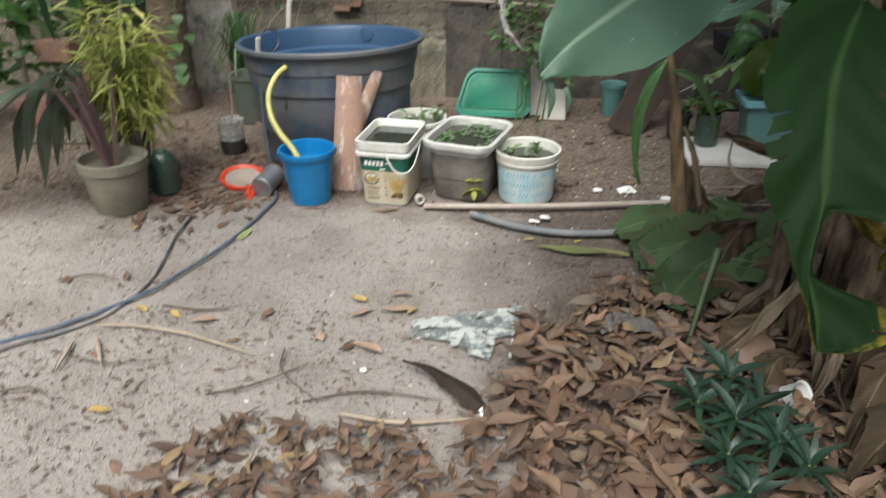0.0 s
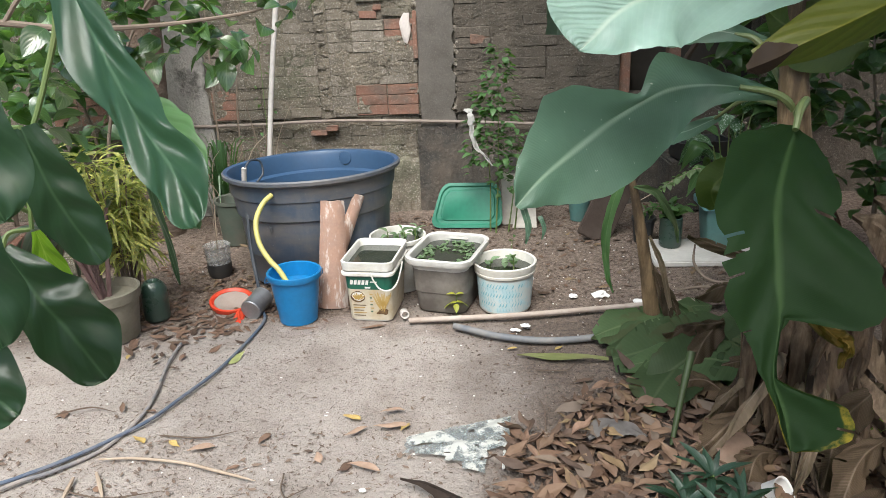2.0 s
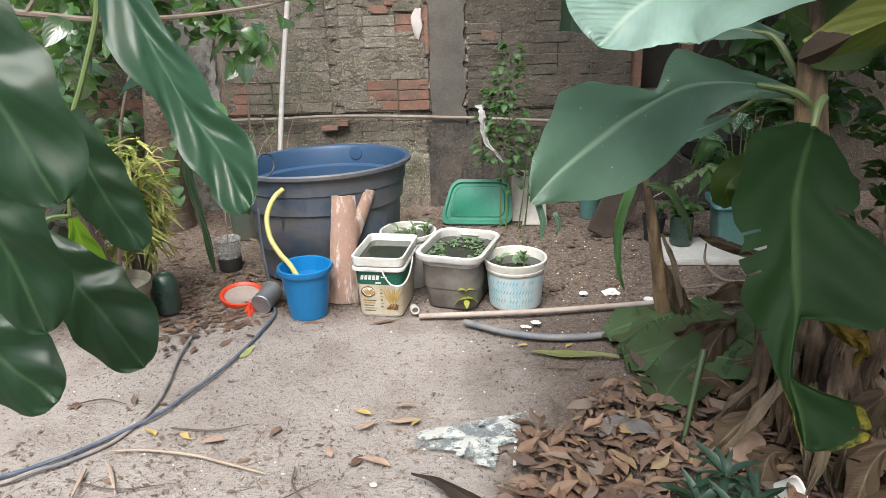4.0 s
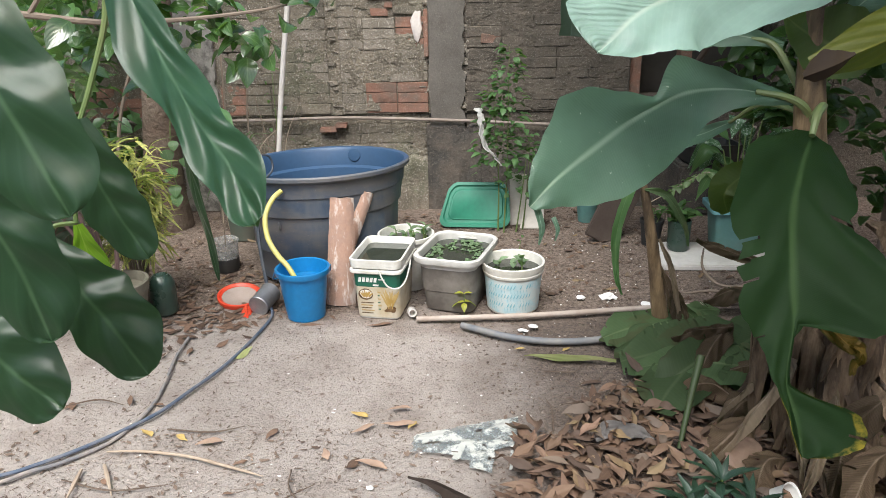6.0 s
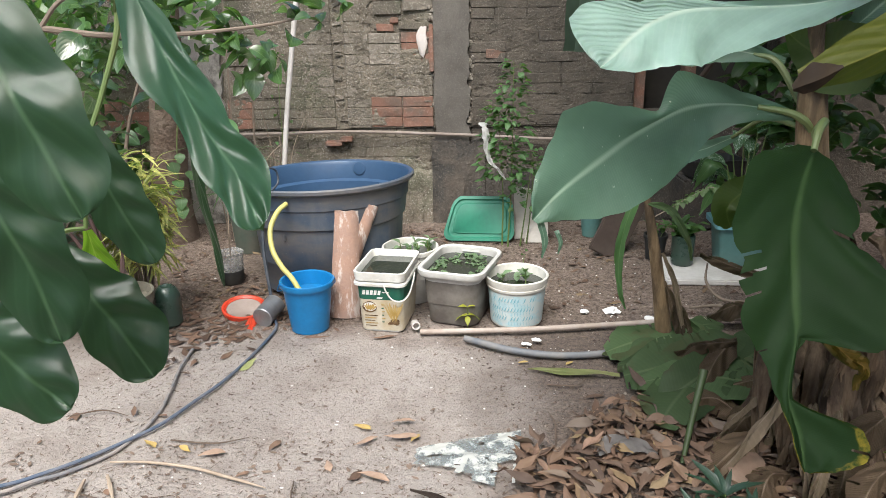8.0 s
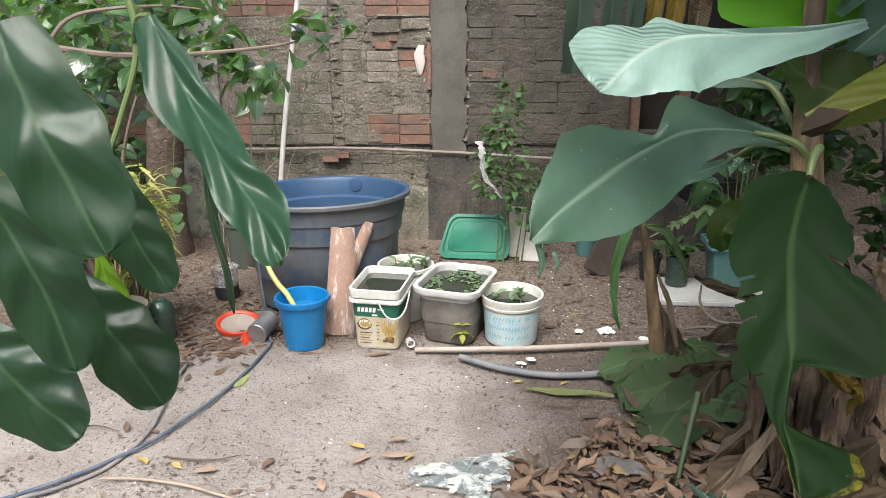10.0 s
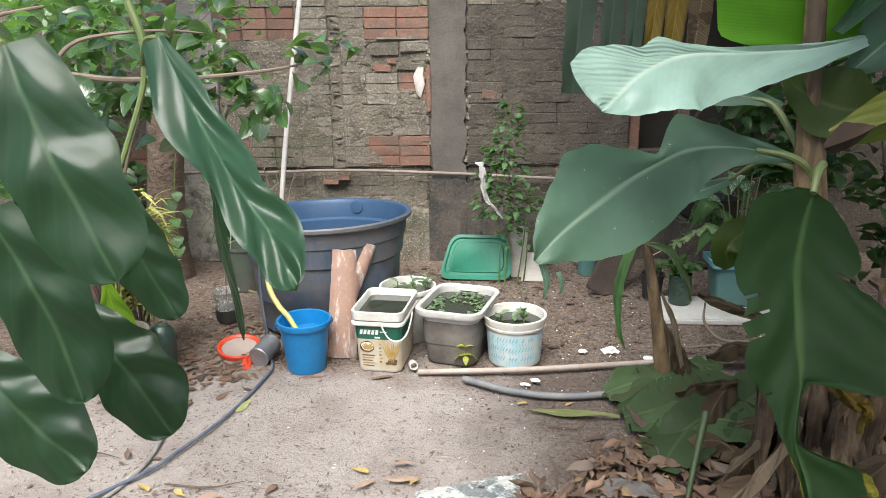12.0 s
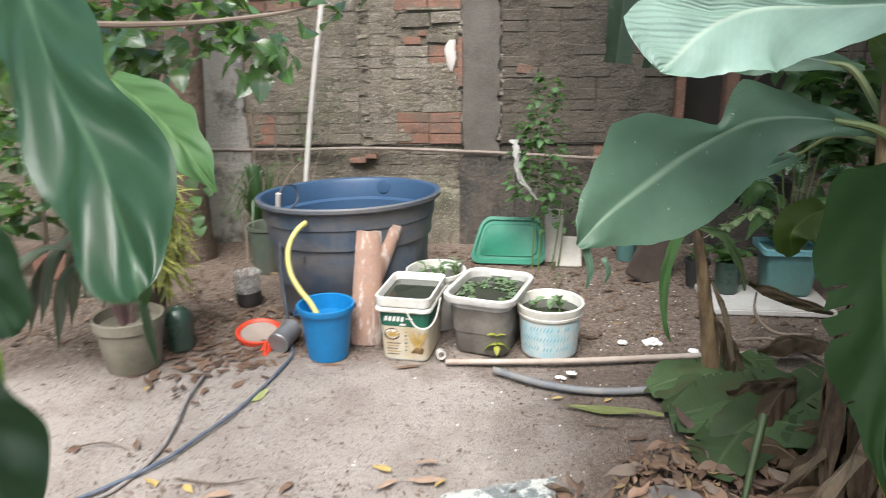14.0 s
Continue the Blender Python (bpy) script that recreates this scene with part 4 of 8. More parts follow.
def grey_tub():
    t = thing("storage_tub", "grimy grey plastic tub full of water with floating water lettuce", "tub", pose(0.050, 3.05, 0.0, 0, 0, -19))
    s = [(0.03, 0.04, 0.02, 0.001), (0.105, 0.135, 0.05, 0.0), (0.110, 0.14, 0.05, 0.008), (0.116, 0.148, 0.055, 0.09), (0.121, 0.152, 0.055, 0.094), (0.128, 0.165, 0.06, 0.232)]
    part("body", squircle(s, 8, False), MAT["tub"], t)
    part("rim", squircle([(0.129, 0.166, 0.06, 0.222), (0.146, 0.186, 0.065, 0.226), (0.150, 0.19, 0.066, 0.236), (0.150, 0.19, 0.066, 0.252), (0.143, 0.183, 0.062, 0.257), (0.133, 0.171, 0.06, 0.252), (0.126, 0.163, 0.058, 0.2)], 8, False), MAT["tub_rim"], t, "pale grey rolled rim")
    part("inside", squircle([(0.127, 0.164, 0.058, 0.247), (0.1265, 0.1635, 0.058, 0.220)], 8, False), MAT["tub_rim"], t)
    part("water", squircle([(0.128, 0.165, 0.058, 0.216), (0.1285, 0.1655, 0.058, 0.222)], 8), MAT["water"], t, "dark still water")
    bm = box(0.09, 0.012, 0.01, 0.004, (0.0, 0.160, 0.236))
    part("grip", bm, MAT["tub_rim"], t)
    floating_weed(t, 0.118, 0.153, 0.223, 90, 5, lambda x, y: abs(x) ** 2.6 + abs(y) ** 2.6 < 1 and not (abs(x - 0.15) < 0.5 and -0.62 < y < 0.05) and not (y > 0.3 and abs(x) < 0.35 and y < 0.55))


grey_tub()


def round_bucket_front():
    t = thing("round_bucket", "round white bucket with pale blue print, water and seedlings", "bucket", pose(0.290, 2.965, 0.0, 0, 0, 10))
    part("body", lathe([(0, 0), (0.105, 0), (0.110, 0.006), (0.122, 0.166), (0.130, 0.169), (0.132, 0.179), (0.126, 0.182), (0.128, 0.174), (0.135, 0.199), (0.136, 0.213), (0.131, 0.217), (0.125, 0.213), (0.12, 0.17), (0.108, 0.02), (0, 0.015)], 56, 0.012), MAT["cream_plastic"], t)
    label = part("label", lathe([(0.1115, 0.012), (0.1232, 0.158)], 56, 0.012), MAT["pale_blue"], t, "pale blue printed label")
    # rows of slanting leaf marks on the label
    bm = bmesh.new()
    r = random.Random(3)
    for row in range(6):
        for k in range(15):
            a = radians(195 + k * 6.4 + (3 if row % 2 else 0))
            z = 0.022 + row * 0.021
            rad = 0.1115 + 0.012 * (z - 0.012) / 0.146 + 0.0026
            if r.random() < 0.1:
                continue
            lean = 0.035 if row % 2 else -0.035
            quad = []
            for da, dz in ((-0.022, -0.002), (0.014 + lean, 0.005), (0.022 + lean * 1.8, 0.022), (-0.012 + lean, 0.013)):
                quad.append(bm.verts.new((rad * math.cos(a + da), rad * math.sin(a + da), z + dz)))
            bm.faces.new(quad)
    part("label_pattern", bm, MAT["teal_print"], label, "teal leaf marks")
    part("water", lathe([(0, 0.175), (0.1205, 0.175)], 40), MAT["water"], t, "murky water")
    seedling(t, (0.03, -0.03, 0.174), 0.06, 5, 15, "sprout", 0.055, 0.018, "lettuce", 5, 0.0035)
    seedling(t, (-0.055, 0.03, 0.174), 0.03, 3, 5, "sprout", 0.055, 0.018, "lettuce", 6, 0.003)
    seedling(t, (0.01, 0.03, 0.174), 0.02, 3, 5, "sprout", 0.055, 0.018, "lettuce", 8, 0.003)


round_bucket_front()


def clay_tiles():
    def tile(length, r0, r1, arc):
        bm = bmesh.new()
        n, k = 14, 12
        outer, inner = [], []
        for i in range(n + 1):
            f = i / n
            r = r0 + (r1 - r0) * f
            for ring, rr in ((outer, r), (inner, r - 0.013)):
                ring.append([bm.verts.new((rr * math.sin(radians(arc) * (2 * j / k - 1)), -rr * math.cos(radians(arc) * (2 * j / k - 1)) + r * 0.6, f * length)) for j in range(k + 1)])
        for i in range(n):
            for j in range(k):
                bm.faces.new((outer[i][j], outer[i][j + 1], outer[i + 1][j + 1], outer[i + 1][j]))
                bm.faces.new((inner[i][j + 1], inner[i][j], inner[i + 1][j], inner[i + 1][j + 1]))
        for i in range(n):
            for j in (0, k):
                bm.faces.new((outer[i][j], outer[i + 1][j], inner[i + 1][j], inner[i][j]))
        for i in (0, n):
            for j in range(k):
                bm.faces.new((outer[i][j], outer[i][j + 1], inner[i][j + 1], inner[i][j]))
        for v in bm.verts:
            q = v.co * 28
            v.co += Vector((noise.noise(q), noise.noise(q + Vector((7, 0, 0))), 0)) * 0.002
            v.co.z += 0.005 * noise.noise((v.co.x * 30, v.co.y * 30, 3)) * (v.co.z / length) ** 6
        bmesh.ops.recalc_face_normals(bm, faces=bm.faces)
        return bm
    bm = tile(0.475, 0.080, 0.062, 56)
    bm.transform(pose(-0.467, 3.015, 0.0, -10, 4.0, 6))
    solo("roof_tile", bm, MAT["clay"], "curved clay roof tile with pale lime stains, leaning on the tank", "roof tile", (-0.455, 3.03, 0), "roof tiles")
    bm = tile(0.50, 0.036, 0.034, 62)
    bm.transform(pose(-0.522, 3.115, 0.0, -11, 23, 8))
    solo("roof_tile", bm, MAT["clay"], "narrow clay roof tile leaning against the tank", "roof tile", (-0.435, 3.1, 0.05), "roof tiles")


clay_tiles()


def ground_things():
    solo("long_pole", tube([(-0.125, 2.815, 0.016), (0.35, 2.826, 0.018), (0.85, 2.87, 0.022), (1.30, 2.89, 0.03)], 0.012, 10, 20), MAT["pole"], "long pale weathered pole lying on the ground", "pole", (-0.115, 2.8, 0))
    bm = lathe([(0.013, 0.0), (0.018, 0.0), (0.018, 0.04), (0.013, 0.04), (0.013, 0.0)], 18)
    bm.transform(pose(-0.15, 2.885, 0.022, 80, 0, 12))
    solo("pipe_collar", bm, MAT["pvc"], "short ring of pale plastic pipe", "pipe ring", (-0.15, 2.87, 0))
    solo("grey_hose", tube([(0.062, 2.745, 0.018), (0.13, 2.70, 0.018), (0.24, 2.635, 0.018), (0.38, 2.59, 0.018), (0.52, 2.585, 0.018), (0.64, 2.61, 0.02), (0.75, 2.70, 0.02), (0.95, 2.85, 0.02)], 0.0135, 10, 80, ridges=0.04), MAT["grey_hose"],
         "ribbed grey hose lying on the ground", "hose", (0.3, 2.6, 0))
    solo("blue_hose", tube([(-0.77, 2.98, 0.010), (-0.745, 2.86, 0.010), (-0.79, 2.603, 0.010), (-0.839, 2.425, 0.010), (-0.898, 2.285, 0.010), (-0.958, 2.148, 0.010), (-1.031, 2.05, 0.010), (-1.129, 1.947, 0.010), (-1.226, 1.869, 0.010), (-1.314, 1.816, 0.010), (-1.6, 1.71, 0.010), (-2.1, 1.6, 0.010)], 0.0062, 8, 90), MAT["blue_hose"],
         "dusty blue garden hose snaking over the soil", "hose", (-1.0, 2.1, 0))
    solo("blue_hose", tube([(-1.043, 2.70, 0.006), (-1.04, 2.54, 0.004), (-1.017, 2.367, 0.003), (-1.005, 2.195, 0.002), (-1.05, 2.0, 0.004), (-1.15, 1.885, 0.008), (-1.231, 1.835, 0.010), (-1.32, 1.775, 0.010), (-1.62, 1.67, 0.010), (-2.1, 1.56, 0.010)], 0.0062, 8, 80), MAT["dusty_hose"],
         "dusty blue hose end beside another", "hose", (-1.03, 2.4, 0))
    solo("dry_stick", tube([(-1.042, 1.928, 0.010), (-0.926, 1.92, 0.014), (-0.778, 1.89, 0.014), (-0.663, 1.846, 0.013), (-0.588, 1.816, 0.012), (-0.535, 1.795, 0.010)], [0.003, 0.0045, 0.005, 0.0045, 0.002], 7, 30), MAT["cane"], "long pale dry cane on the soil", "stick", (-0.8, 1.88, 0))
    for pts in (((-1.02, 1.86, 0.01), (-0.985, 1.80, 0.01), (-0.94, 1.72, 0.01)), ((-1.08, 1.84, 0.01), (-1.07, 1.78, 0.012), (-1.06, 1.70, 0.01)), ((-0.25, 1.55, 0.012), (-0.1, 1.52, 0.015), (0.08, 1.545, 0.012))):
        solo("dry_stick", tube(list(pts), [0.005, 0.007, 0.002], 6, 12), MAT["cane"], "short pale piece of dry cane on the soil", "stick", pts[0], "dry canes")
    # sieve
    t = thing("sieve", "red plastic kitchen sieve with a pale mesh lying on the ground", "sieve", pose(-0.93, 3.07, 0.012, 10, 4, 0))
    part("rim", lathe([(0.074, 0.0), (0.092, 0.0), (0.097, 0.012), (0.097, 0.024), (0.088, 0.026), (0.078, 0.018), (0.074, 0.0)], 36), MAT["red_plastic"], t, "red rim")
    part("mesh", lathe([(0, -0.004), (0.05, 0.001), (0.079, 0.016)], 30), MAT["mesh_pale"], t, "pale dusty mesh")
    bm = box(0.045, 0.10, 0.014, 0.005, (0.06, -0.125, 0.012))
    part("handle", bm, MAT["red_plastic"], t, "broken red handle")
    part("handle_rib", tube([(0.05, -0.08, 0.02), (0.065, -0.14, 0.024), (0.085, -0.19, 0.01)], 0.006, 6, 8), MAT["red_plastic"], t)
    # tin can
    t = thing("tin_can", "dull tin can lying on its side by the bucket", "can", pose(-0.795, 2.985, 0.047, 80, 0, 163) @ Matrix.Diagonal((1, 1, 0.85, 1)))
    part("body", lathe([(0, -0.07), (0.044, -0.07), (0.047, -0.066), (0.0455, -0.055), (0.045, 0.0), (0.0455, 0.055), (0.047, 0.066), (0.044, 0.07)], 32, 0.01), MAT["tin"], t)
    part("lid", lathe([(0, 0.064), (0.035, 0.064), (0.037, 0.067), (0.0435, 0.067)], 32), MAT["tin"], t)
    # crumpled film
    bm = bmesh.new()
    n = 34
    rows = []
    for j in range(n + 1):
        row = []
        for i in range(n + 1):
            u, v = i / n, j / n
            # corner positions: near left, near right, far right, far left
            x = (-0.125 + 0.32 * u) * (1 - v) + (-0.10 + 0.328 * u) * v
            y = (1.85 - 0.06 * u) * (1 - v) + (1.99 + 0.09 * u) * v
            x += (0.004 if u > 0.9 else 0.02) * noise.noise((v * 5, u * 2, 7)) * (1 if u in (0, 1) else 0.4)
            y += 0.03 * noise.noise((u * 4.5, 1, 3)) * (1 - v)
            z = 0.010 + 0.010 * abs(noise.noise((u * 3.5, v * 3, 1))) + 0.0025 * noise.noise((u * 13, v * 12, 5))
            row.append(bm.verts.new((x, y, max(0.009, z))))
        rows.append(row)
    for j in range(n):
        for i in range(n):
            if noise.noise((i * 0.22, j * 0.22, 9)) > 0.5 or (i > 26 and j < 14 and noise.noise((i * 0.3, 2, 2)) < 0.3) or (j < 12 and i < 14 and j < 12 - i * 0.3) or (j < 5 and 14 <= i < 20):
                continue
            bm.faces.new((rows[j][i], rows[j][i + 1], rows[j + 1][i + 1], rows[j + 1][i]))
    for v in [v for v in bm.verts if not v.link_faces]:
        bm.verts.remove(v)
    bmesh.ops.solidify(bm, geom=bm.faces[:], thickness=0.0012)
    solo("plastic_film", bm, MAT["clear_film"], "torn crumpled silvery plastic film on the soil", "plastic film", (0.06, 1.95, 0.02), deg=25)
    for k, (x, y, s) in enumerate(((0.115, 1.575, 0.022), (0.12, 1.53, 0.03), (0.15, 1.50, 0.014), (0.72, 3.03, 0.03), (0.86, 2.93, 0.02), (0.60, 3.02, 0.016), (0.36, 2.74, 0.018), (0.31, 2.71, 0.014), (-0.22, 1.74, 0.009), (0.44, 3.25, 0.013))):
        bm = bmesh.new()
        bmesh.ops.create_icosphere(bm, subdivisions=2, radius=s)
        for v in bm.verts:
            v.co *= 1 + 1.1 * noise.noise(v.co * 45 + Vector((k * 5, 0, 0))) + 0.5 * noise.noise(v.co * 130 + Vector((k, 0, 0)))
            v.co.z *= 0.4
        bm.transform(Matrix.Translation((x, y, 0.008)))
        solo("white_scrap", bm, MAT["white_scrap"], "crumpled scrap of white paper on the soil", "litter", (x, y, 0), "white scraps", deg=30)
    for k, pts in enumerate((((-1.12, 1.80, 0.006), (-0.95, 1.74, 0.012), (-0.80, 1.77, 0.006)), ((-0.46, 1.83, 0.006), (-0.44, 1.72, 0.012), (-0.32, 1.60, 0.006)), ((-0.36, 1.60, 0.006), (-0.2, 1.64, 0.012), (0.0, 1.62, 0.006)), ((-0.9, 2.05, 0.006), (-0.75, 2.02, 0.012), (-0.65, 2.06, 0.006)),
                             ((-0.62, 1.62, 0.006), (-0.5, 1.66, 0.012), (-0.38, 1.76, 0.006)), ((-1.3, 2.2, 0.006), (-1.2, 2.23, 0.01), (-1.1, 2.2, 0.006)), ((0.35, 2.38, 0.006), (0.45, 2.36, 0.012), (0.50, 2.42, 0.006)), ((-1.25, 1.55, 0.006), (-1.1, 1.62, 0.015), (-1.0, 1.58, 0.006)), ((0.33, 2.0, 0.006), (0.34, 2.1, 0.02), (0.33, 2.2, 0.006)))):
        solo("thin_twig", tube(list(pts), [0.0025, 0.003, 0.0012], 5, 14), MAT["bark"], "thin dark curved twig on the soil", "twig", pts[0], "thin twigs")
    bm = blade([(-0.115, 1.76, 0.03), (-0.02, 1.69, 0.045), (0.06, 1.62, 0.035), (0.10, 1.585, 0.015)], [0.004, 0.014, 0.03, 0.034, 0.02], [0.004, 0.012, 0.026, 0.03, 0.02], (0.1, -0.3, 1), -0.6, 0.004, 5, 26, 5, 0.2, seed=3, thick=0.003)
    solo("palm_spathe", bm, MAT["old_wood"], "dark brown woody palm husk on the soil", "husk", (0.0, 1.66, 0.0))
    # cracked white cup at the banana leaves
    t = thing("broken_cup", "broken white plastic cup lying among dry leaves", "cup", pose(0.875, 1.61, 0.045, 50, 20, 25))
    bm = lathe([(0.028, -0.05), (0.039, 0.026), (0.042, 0.03), (0.037, 0.026), (0.026, -0.048)], 26, 0.10)
    part("shell", bm, MAT["white_scrap"], t)


ground_things()


def lean_to_shade_roof():
    # roof above the view, added to keep light off the right wall
    t = thing("lean_to_shade_roof", "dark corrugated lean-to roof out of view, added to shade the yard corner", "roof", pose(1.9, 4.4, 2.2))
    bm = bmesh.new()
    rows = []
    for j in range(2):
        y, z = (5.6, 2.62) if j else (4.05, 2.14)
        rows.append([bm.verts.new((0.95 + 0.02 * i, y, z + 0.016 * math.sin(i * 1.2))) for i in range(160)])
    for i in range(159):
        bm.faces.new((rows[0][i], rows[0][i + 1], rows[1][i + 1], rows[1][i]))
    bmesh.ops.solidify(bm, geom=bm.faces[:], thickness=0.006)
    part("sheet", bm, MAT["rust"], t, "rusty corrugated sheet", True)
    for x in (1.05, 2.3, 3.8):
        part("rafter", tube([(x, 4.08, 2.10), (x, 4.5, 2.225), (x, 5.5, 2.54)], 0.03, 6, 6), MAT["old_wood"], t, "", True)


lean_to_shade_roof()


SPRIG = ((1.527, 3.5, 0.222), (1.388, 3.5, 0.35), (1.291, 3.5, 0.443), (1.178, 3.5, 0.398), (1.087, 3.5, 0.343), (0.981, 3.5, 0.282))


def back_things():
    # green lid against the wall
    t = thing("crate_lid", "sea-green plastic tub lid leaning on the wall", "lid", pose(0.165, 4.06, 0.0, 68, 0, -6))
    bm = squircle([(0.205, 0.122, 0.06, 0.0), (0.213, 0.13, 0.062, 0.006), (0.213, 0.13, 0.062, 0.02), (0.196, 0.113, 0.058, 0.021), (0.188, 0.105, 0.055, 0.012), (0.17, 0.09, 0.05, 0.012), (0.165, 0.085, 0.05, 0.018)], 8)
    for v in bm.verts:
        v.co.x *= 1 - 0.10 * (v.co.y / 0.13 + 1) / 2
        v.co.x += 0.055 * (v.co.y / 0.13 + 1) / 2 * (0.5 - v.co.x / 0.43)
        v.co.y += 0.13
    part("panel", bm, MAT["lid_green"], t)
    part("clip", box(0.012, 0.09, 0.014, 0.004, (0.198, 0.11, 0.02)), MAT["lid_green"], t)
    for x0, x1, z, lean, tw, y, sh in ((0.375, 0.475, 0.30, -14, 3, 4.10, 0), (0.44, 0.56, 0.17, -24, -6, 4.02, 1)):
        bm = box(x1 - x0, 0.012, z, 0.003, (0, 0, z / 2))
        for v in bm.verts:
            v.co.x += 0.18 * sh * (v.co.z - 0.08) * (1 if v.co.x < 0 else -0.4) + 0.02 * v.co.z
            v.co.z += 0.02 * noise.noise((v.co.x * 30, sh, 0)) * (v.co.z > 0.1)
        bm.transform(pose((x0 + x1) / 2, y, 0.0, lean, 0, tw))
        solo("board_piece", bm, MAT["board"], "broken piece of white board leaning on the wall", "board", ((x0 + x1) / 2, y, 0), "white boards")
    bm = box(0.19, 0.03, 0.60, 0.006, (0, 0, 0.30))
    bm.transform(pose(0.83, 3.78, 0.0, -12, 30, 8))
    solo("wood_plank", bm, MAT["old_wood"], "dark old plank leaning beside the pots", "plank", (0.85, 3.83, 0))
    solo("roof_pole", tube([(0.93, 4.2, 0.0), (1.22, 3.95, 0.74), (1.46, 3.80, 1.22), (1.66, 3.72, 1.6)], 0.015, 7, 14), MAT["old_wood"], "slanting grey pole propped in front of the lean-to", "pole", (0.93, 4.2, 0))
    for x, z0, z1 in ((1.16, 0.66, 1.05), (1.46, 0.66, 0.98)):
        solo("brick_pier", box(0.07, 0.09, z1 - z0, 0.006, (x, 4.60, (z0 + z1) / 2)), MAT["brick_red"], "short red brick pier in the lean-to opening", "brick", (x, 4.6, z0))
    # slab with pots
    bm = box(0.55, 0.34, 0.03, 0.006, (0, 0, 0.015))
    bm.transform(pose(1.335, 3.49, 0.0, 0, 0, -4))
    solo("stone_slab", bm, MAT["slab"], "pale marble slab lying on the soil under flowerpots", "slab", (1.33, 3.49, 0))
    t = thing("planter", "faded teal rectangular planter with a bushy plant", "planter", pose(1.455, 3.56, 0.03, 0, 0, -4))
    part("body", squircle([(0.095, 0.075, 0.02, 0.012), (0.1, 0.08, 0.02, 0.03), (0.118, 0.092, 0.02, 0.215)], 4), MAT["planter"], t)
    part("rim", squircle([(0.119, 0.093, 0.02, 0.205), (0.138, 0.11, 0.022, 0.21), (0.14, 0.112, 0.022, 0.238), (0.13, 0.102, 0.02, 0.24), (0.122, 0.095, 0.02, 0.22)], 4, False), MAT["planter_rim"], t, "sky-blue rim")
    for sx in (-1, 1):
        part("foot", box(0.05, 0.14, 0.02, 0.004, (sx * 0.06, 0, 0.01)), MAT["planter"], t)
    for k in range(9):
        a = k * 2.4
        seedling(t, (0.06 * math.cos(a), 0.04 * math.sin(a), 0.22), 0.10 + 0.02 * (k % 4), 9, 15, "bushy", 0.05, 0.013, "weed", 60 + k, 0.002, (0.05 * math.cos(a), 0.04 * math.sin(a)))
    rs = random.Random(44)
    for k in range(15):
        a, l, up = k * 2.4, rs.uniform(0.12, 0.24), rs.uniform(0.12, 0.42)
        dd = Vector((math.cos(a), math.sin(a) * 0.7, 0))
        root, tip0 = dd * 0.03 + Vector((0, 0, 0.21)), dd * 0.09 + Vector((0, 0, 0.24 + up))
        part("leaf_stalk", tube([root, (root + tip0) / 2 + Vector((0, 0, 0.03)), tip0], [0.004, 0.003], 5, 6), MAT["stem_green"], t)
        part("leaf", blade([tip0, tip0 + dd * l * 0.5 + Vector((0, 0, 0.03)), tip0 + dd * l + Vector((0, 0, -0.05 - 0.06 * rs.random()))], [0.004, 0.035, 0.042, 0.028, 0.002], [0.004, 0.035, 0.042, 0.028, 0.002], (-dd.x * 0.6, -dd.y * 0.6 - 0.3, 0.8), 0.15, 0.004, 5, 16, 4, thick=0, seed=k), MAT["spotted" if k % 2 else "weed"], t, "broad leaf with white spots" if k % 2 else "")
    m0 = t.matrix_basis.inverted()
    arch = [m0 @ Vector(q) for q in SPRIG]
    part("sprig_stem", tube(arch, [0.004, 0.003, 0.0025, 0.002], 5, 24), MAT["cane"], t, "thin pale arching stem")
    me = leaf_mesh("round_leaf", 0.042, 0.014, "weed_pale", 0.15)
    for k, (q, tan) in enumerate(spline(arch, 44)):
        if k < 8 or k > 36:
            continue
        for side in (-1, 1):
            shared("leaf", me, t, leaf_pose(q, math.degrees(math.atan2(tan.y, tan.x)) - 90 + side * rs.uniform(40, 90), rs.uniform(-60, 10), rs.uniform(-40, 40), rs.uniform(0.55, 1.1)))
    t = thing("bottle_pot", "cut dark-green bottle used as a flowerpot", "flowerpot", pose(1.185, 3.56, 0.03), "bottle pots")
    part("body", lathe([(0, 0), (0.048, 0), (0.055, 0.01), (0.056, 0.05), (0.053, 0.06), (0.056, 0.07), (0.057, 0.155), (0.053, 0.158), (0.051, 0.13), (0, 0.13)], 28, 0.03), MAT["bottle"], t)
    for k in range(5):
        a = k * 1.3
        seedling(t, (0.02 * math.cos(a), 0.02 * math.sin(a), 0.13), 0.085, 8, 5, "pepper_broad", 0.07, 0.02, "weed", 80 + k, 0.002, (0.05 * math.cos(a), 0.04 * math.sin(a)))
    t = thing("flowerpot", "small black plastic flowerpot with dry weeds", "flowerpot", pose(1.09, 3.72, 0.0))
    part("body", lathe([(0, 0), (0.045, 0), (0.058, 0.12), (0.063, 0.122), (0.063, 0.14), (0.057, 0.14), (0.05, 0.11), (0, 0.11)], 26, 0.02), MAT["black_pot"], t)
    for k in range(3):
        seedling(t, (0.015 * k - 0.01, 0, 0.11), 0.09, 5, 15, "pepper", 0.055, 0.013, "weed", 90 + k, 0.0018, (0.04 * (k - 1), 0))
    t = thing("flowerpot", "faded green plastic pot against the wall", "flowerpot", pose(0.83, 4.15, 0.0))
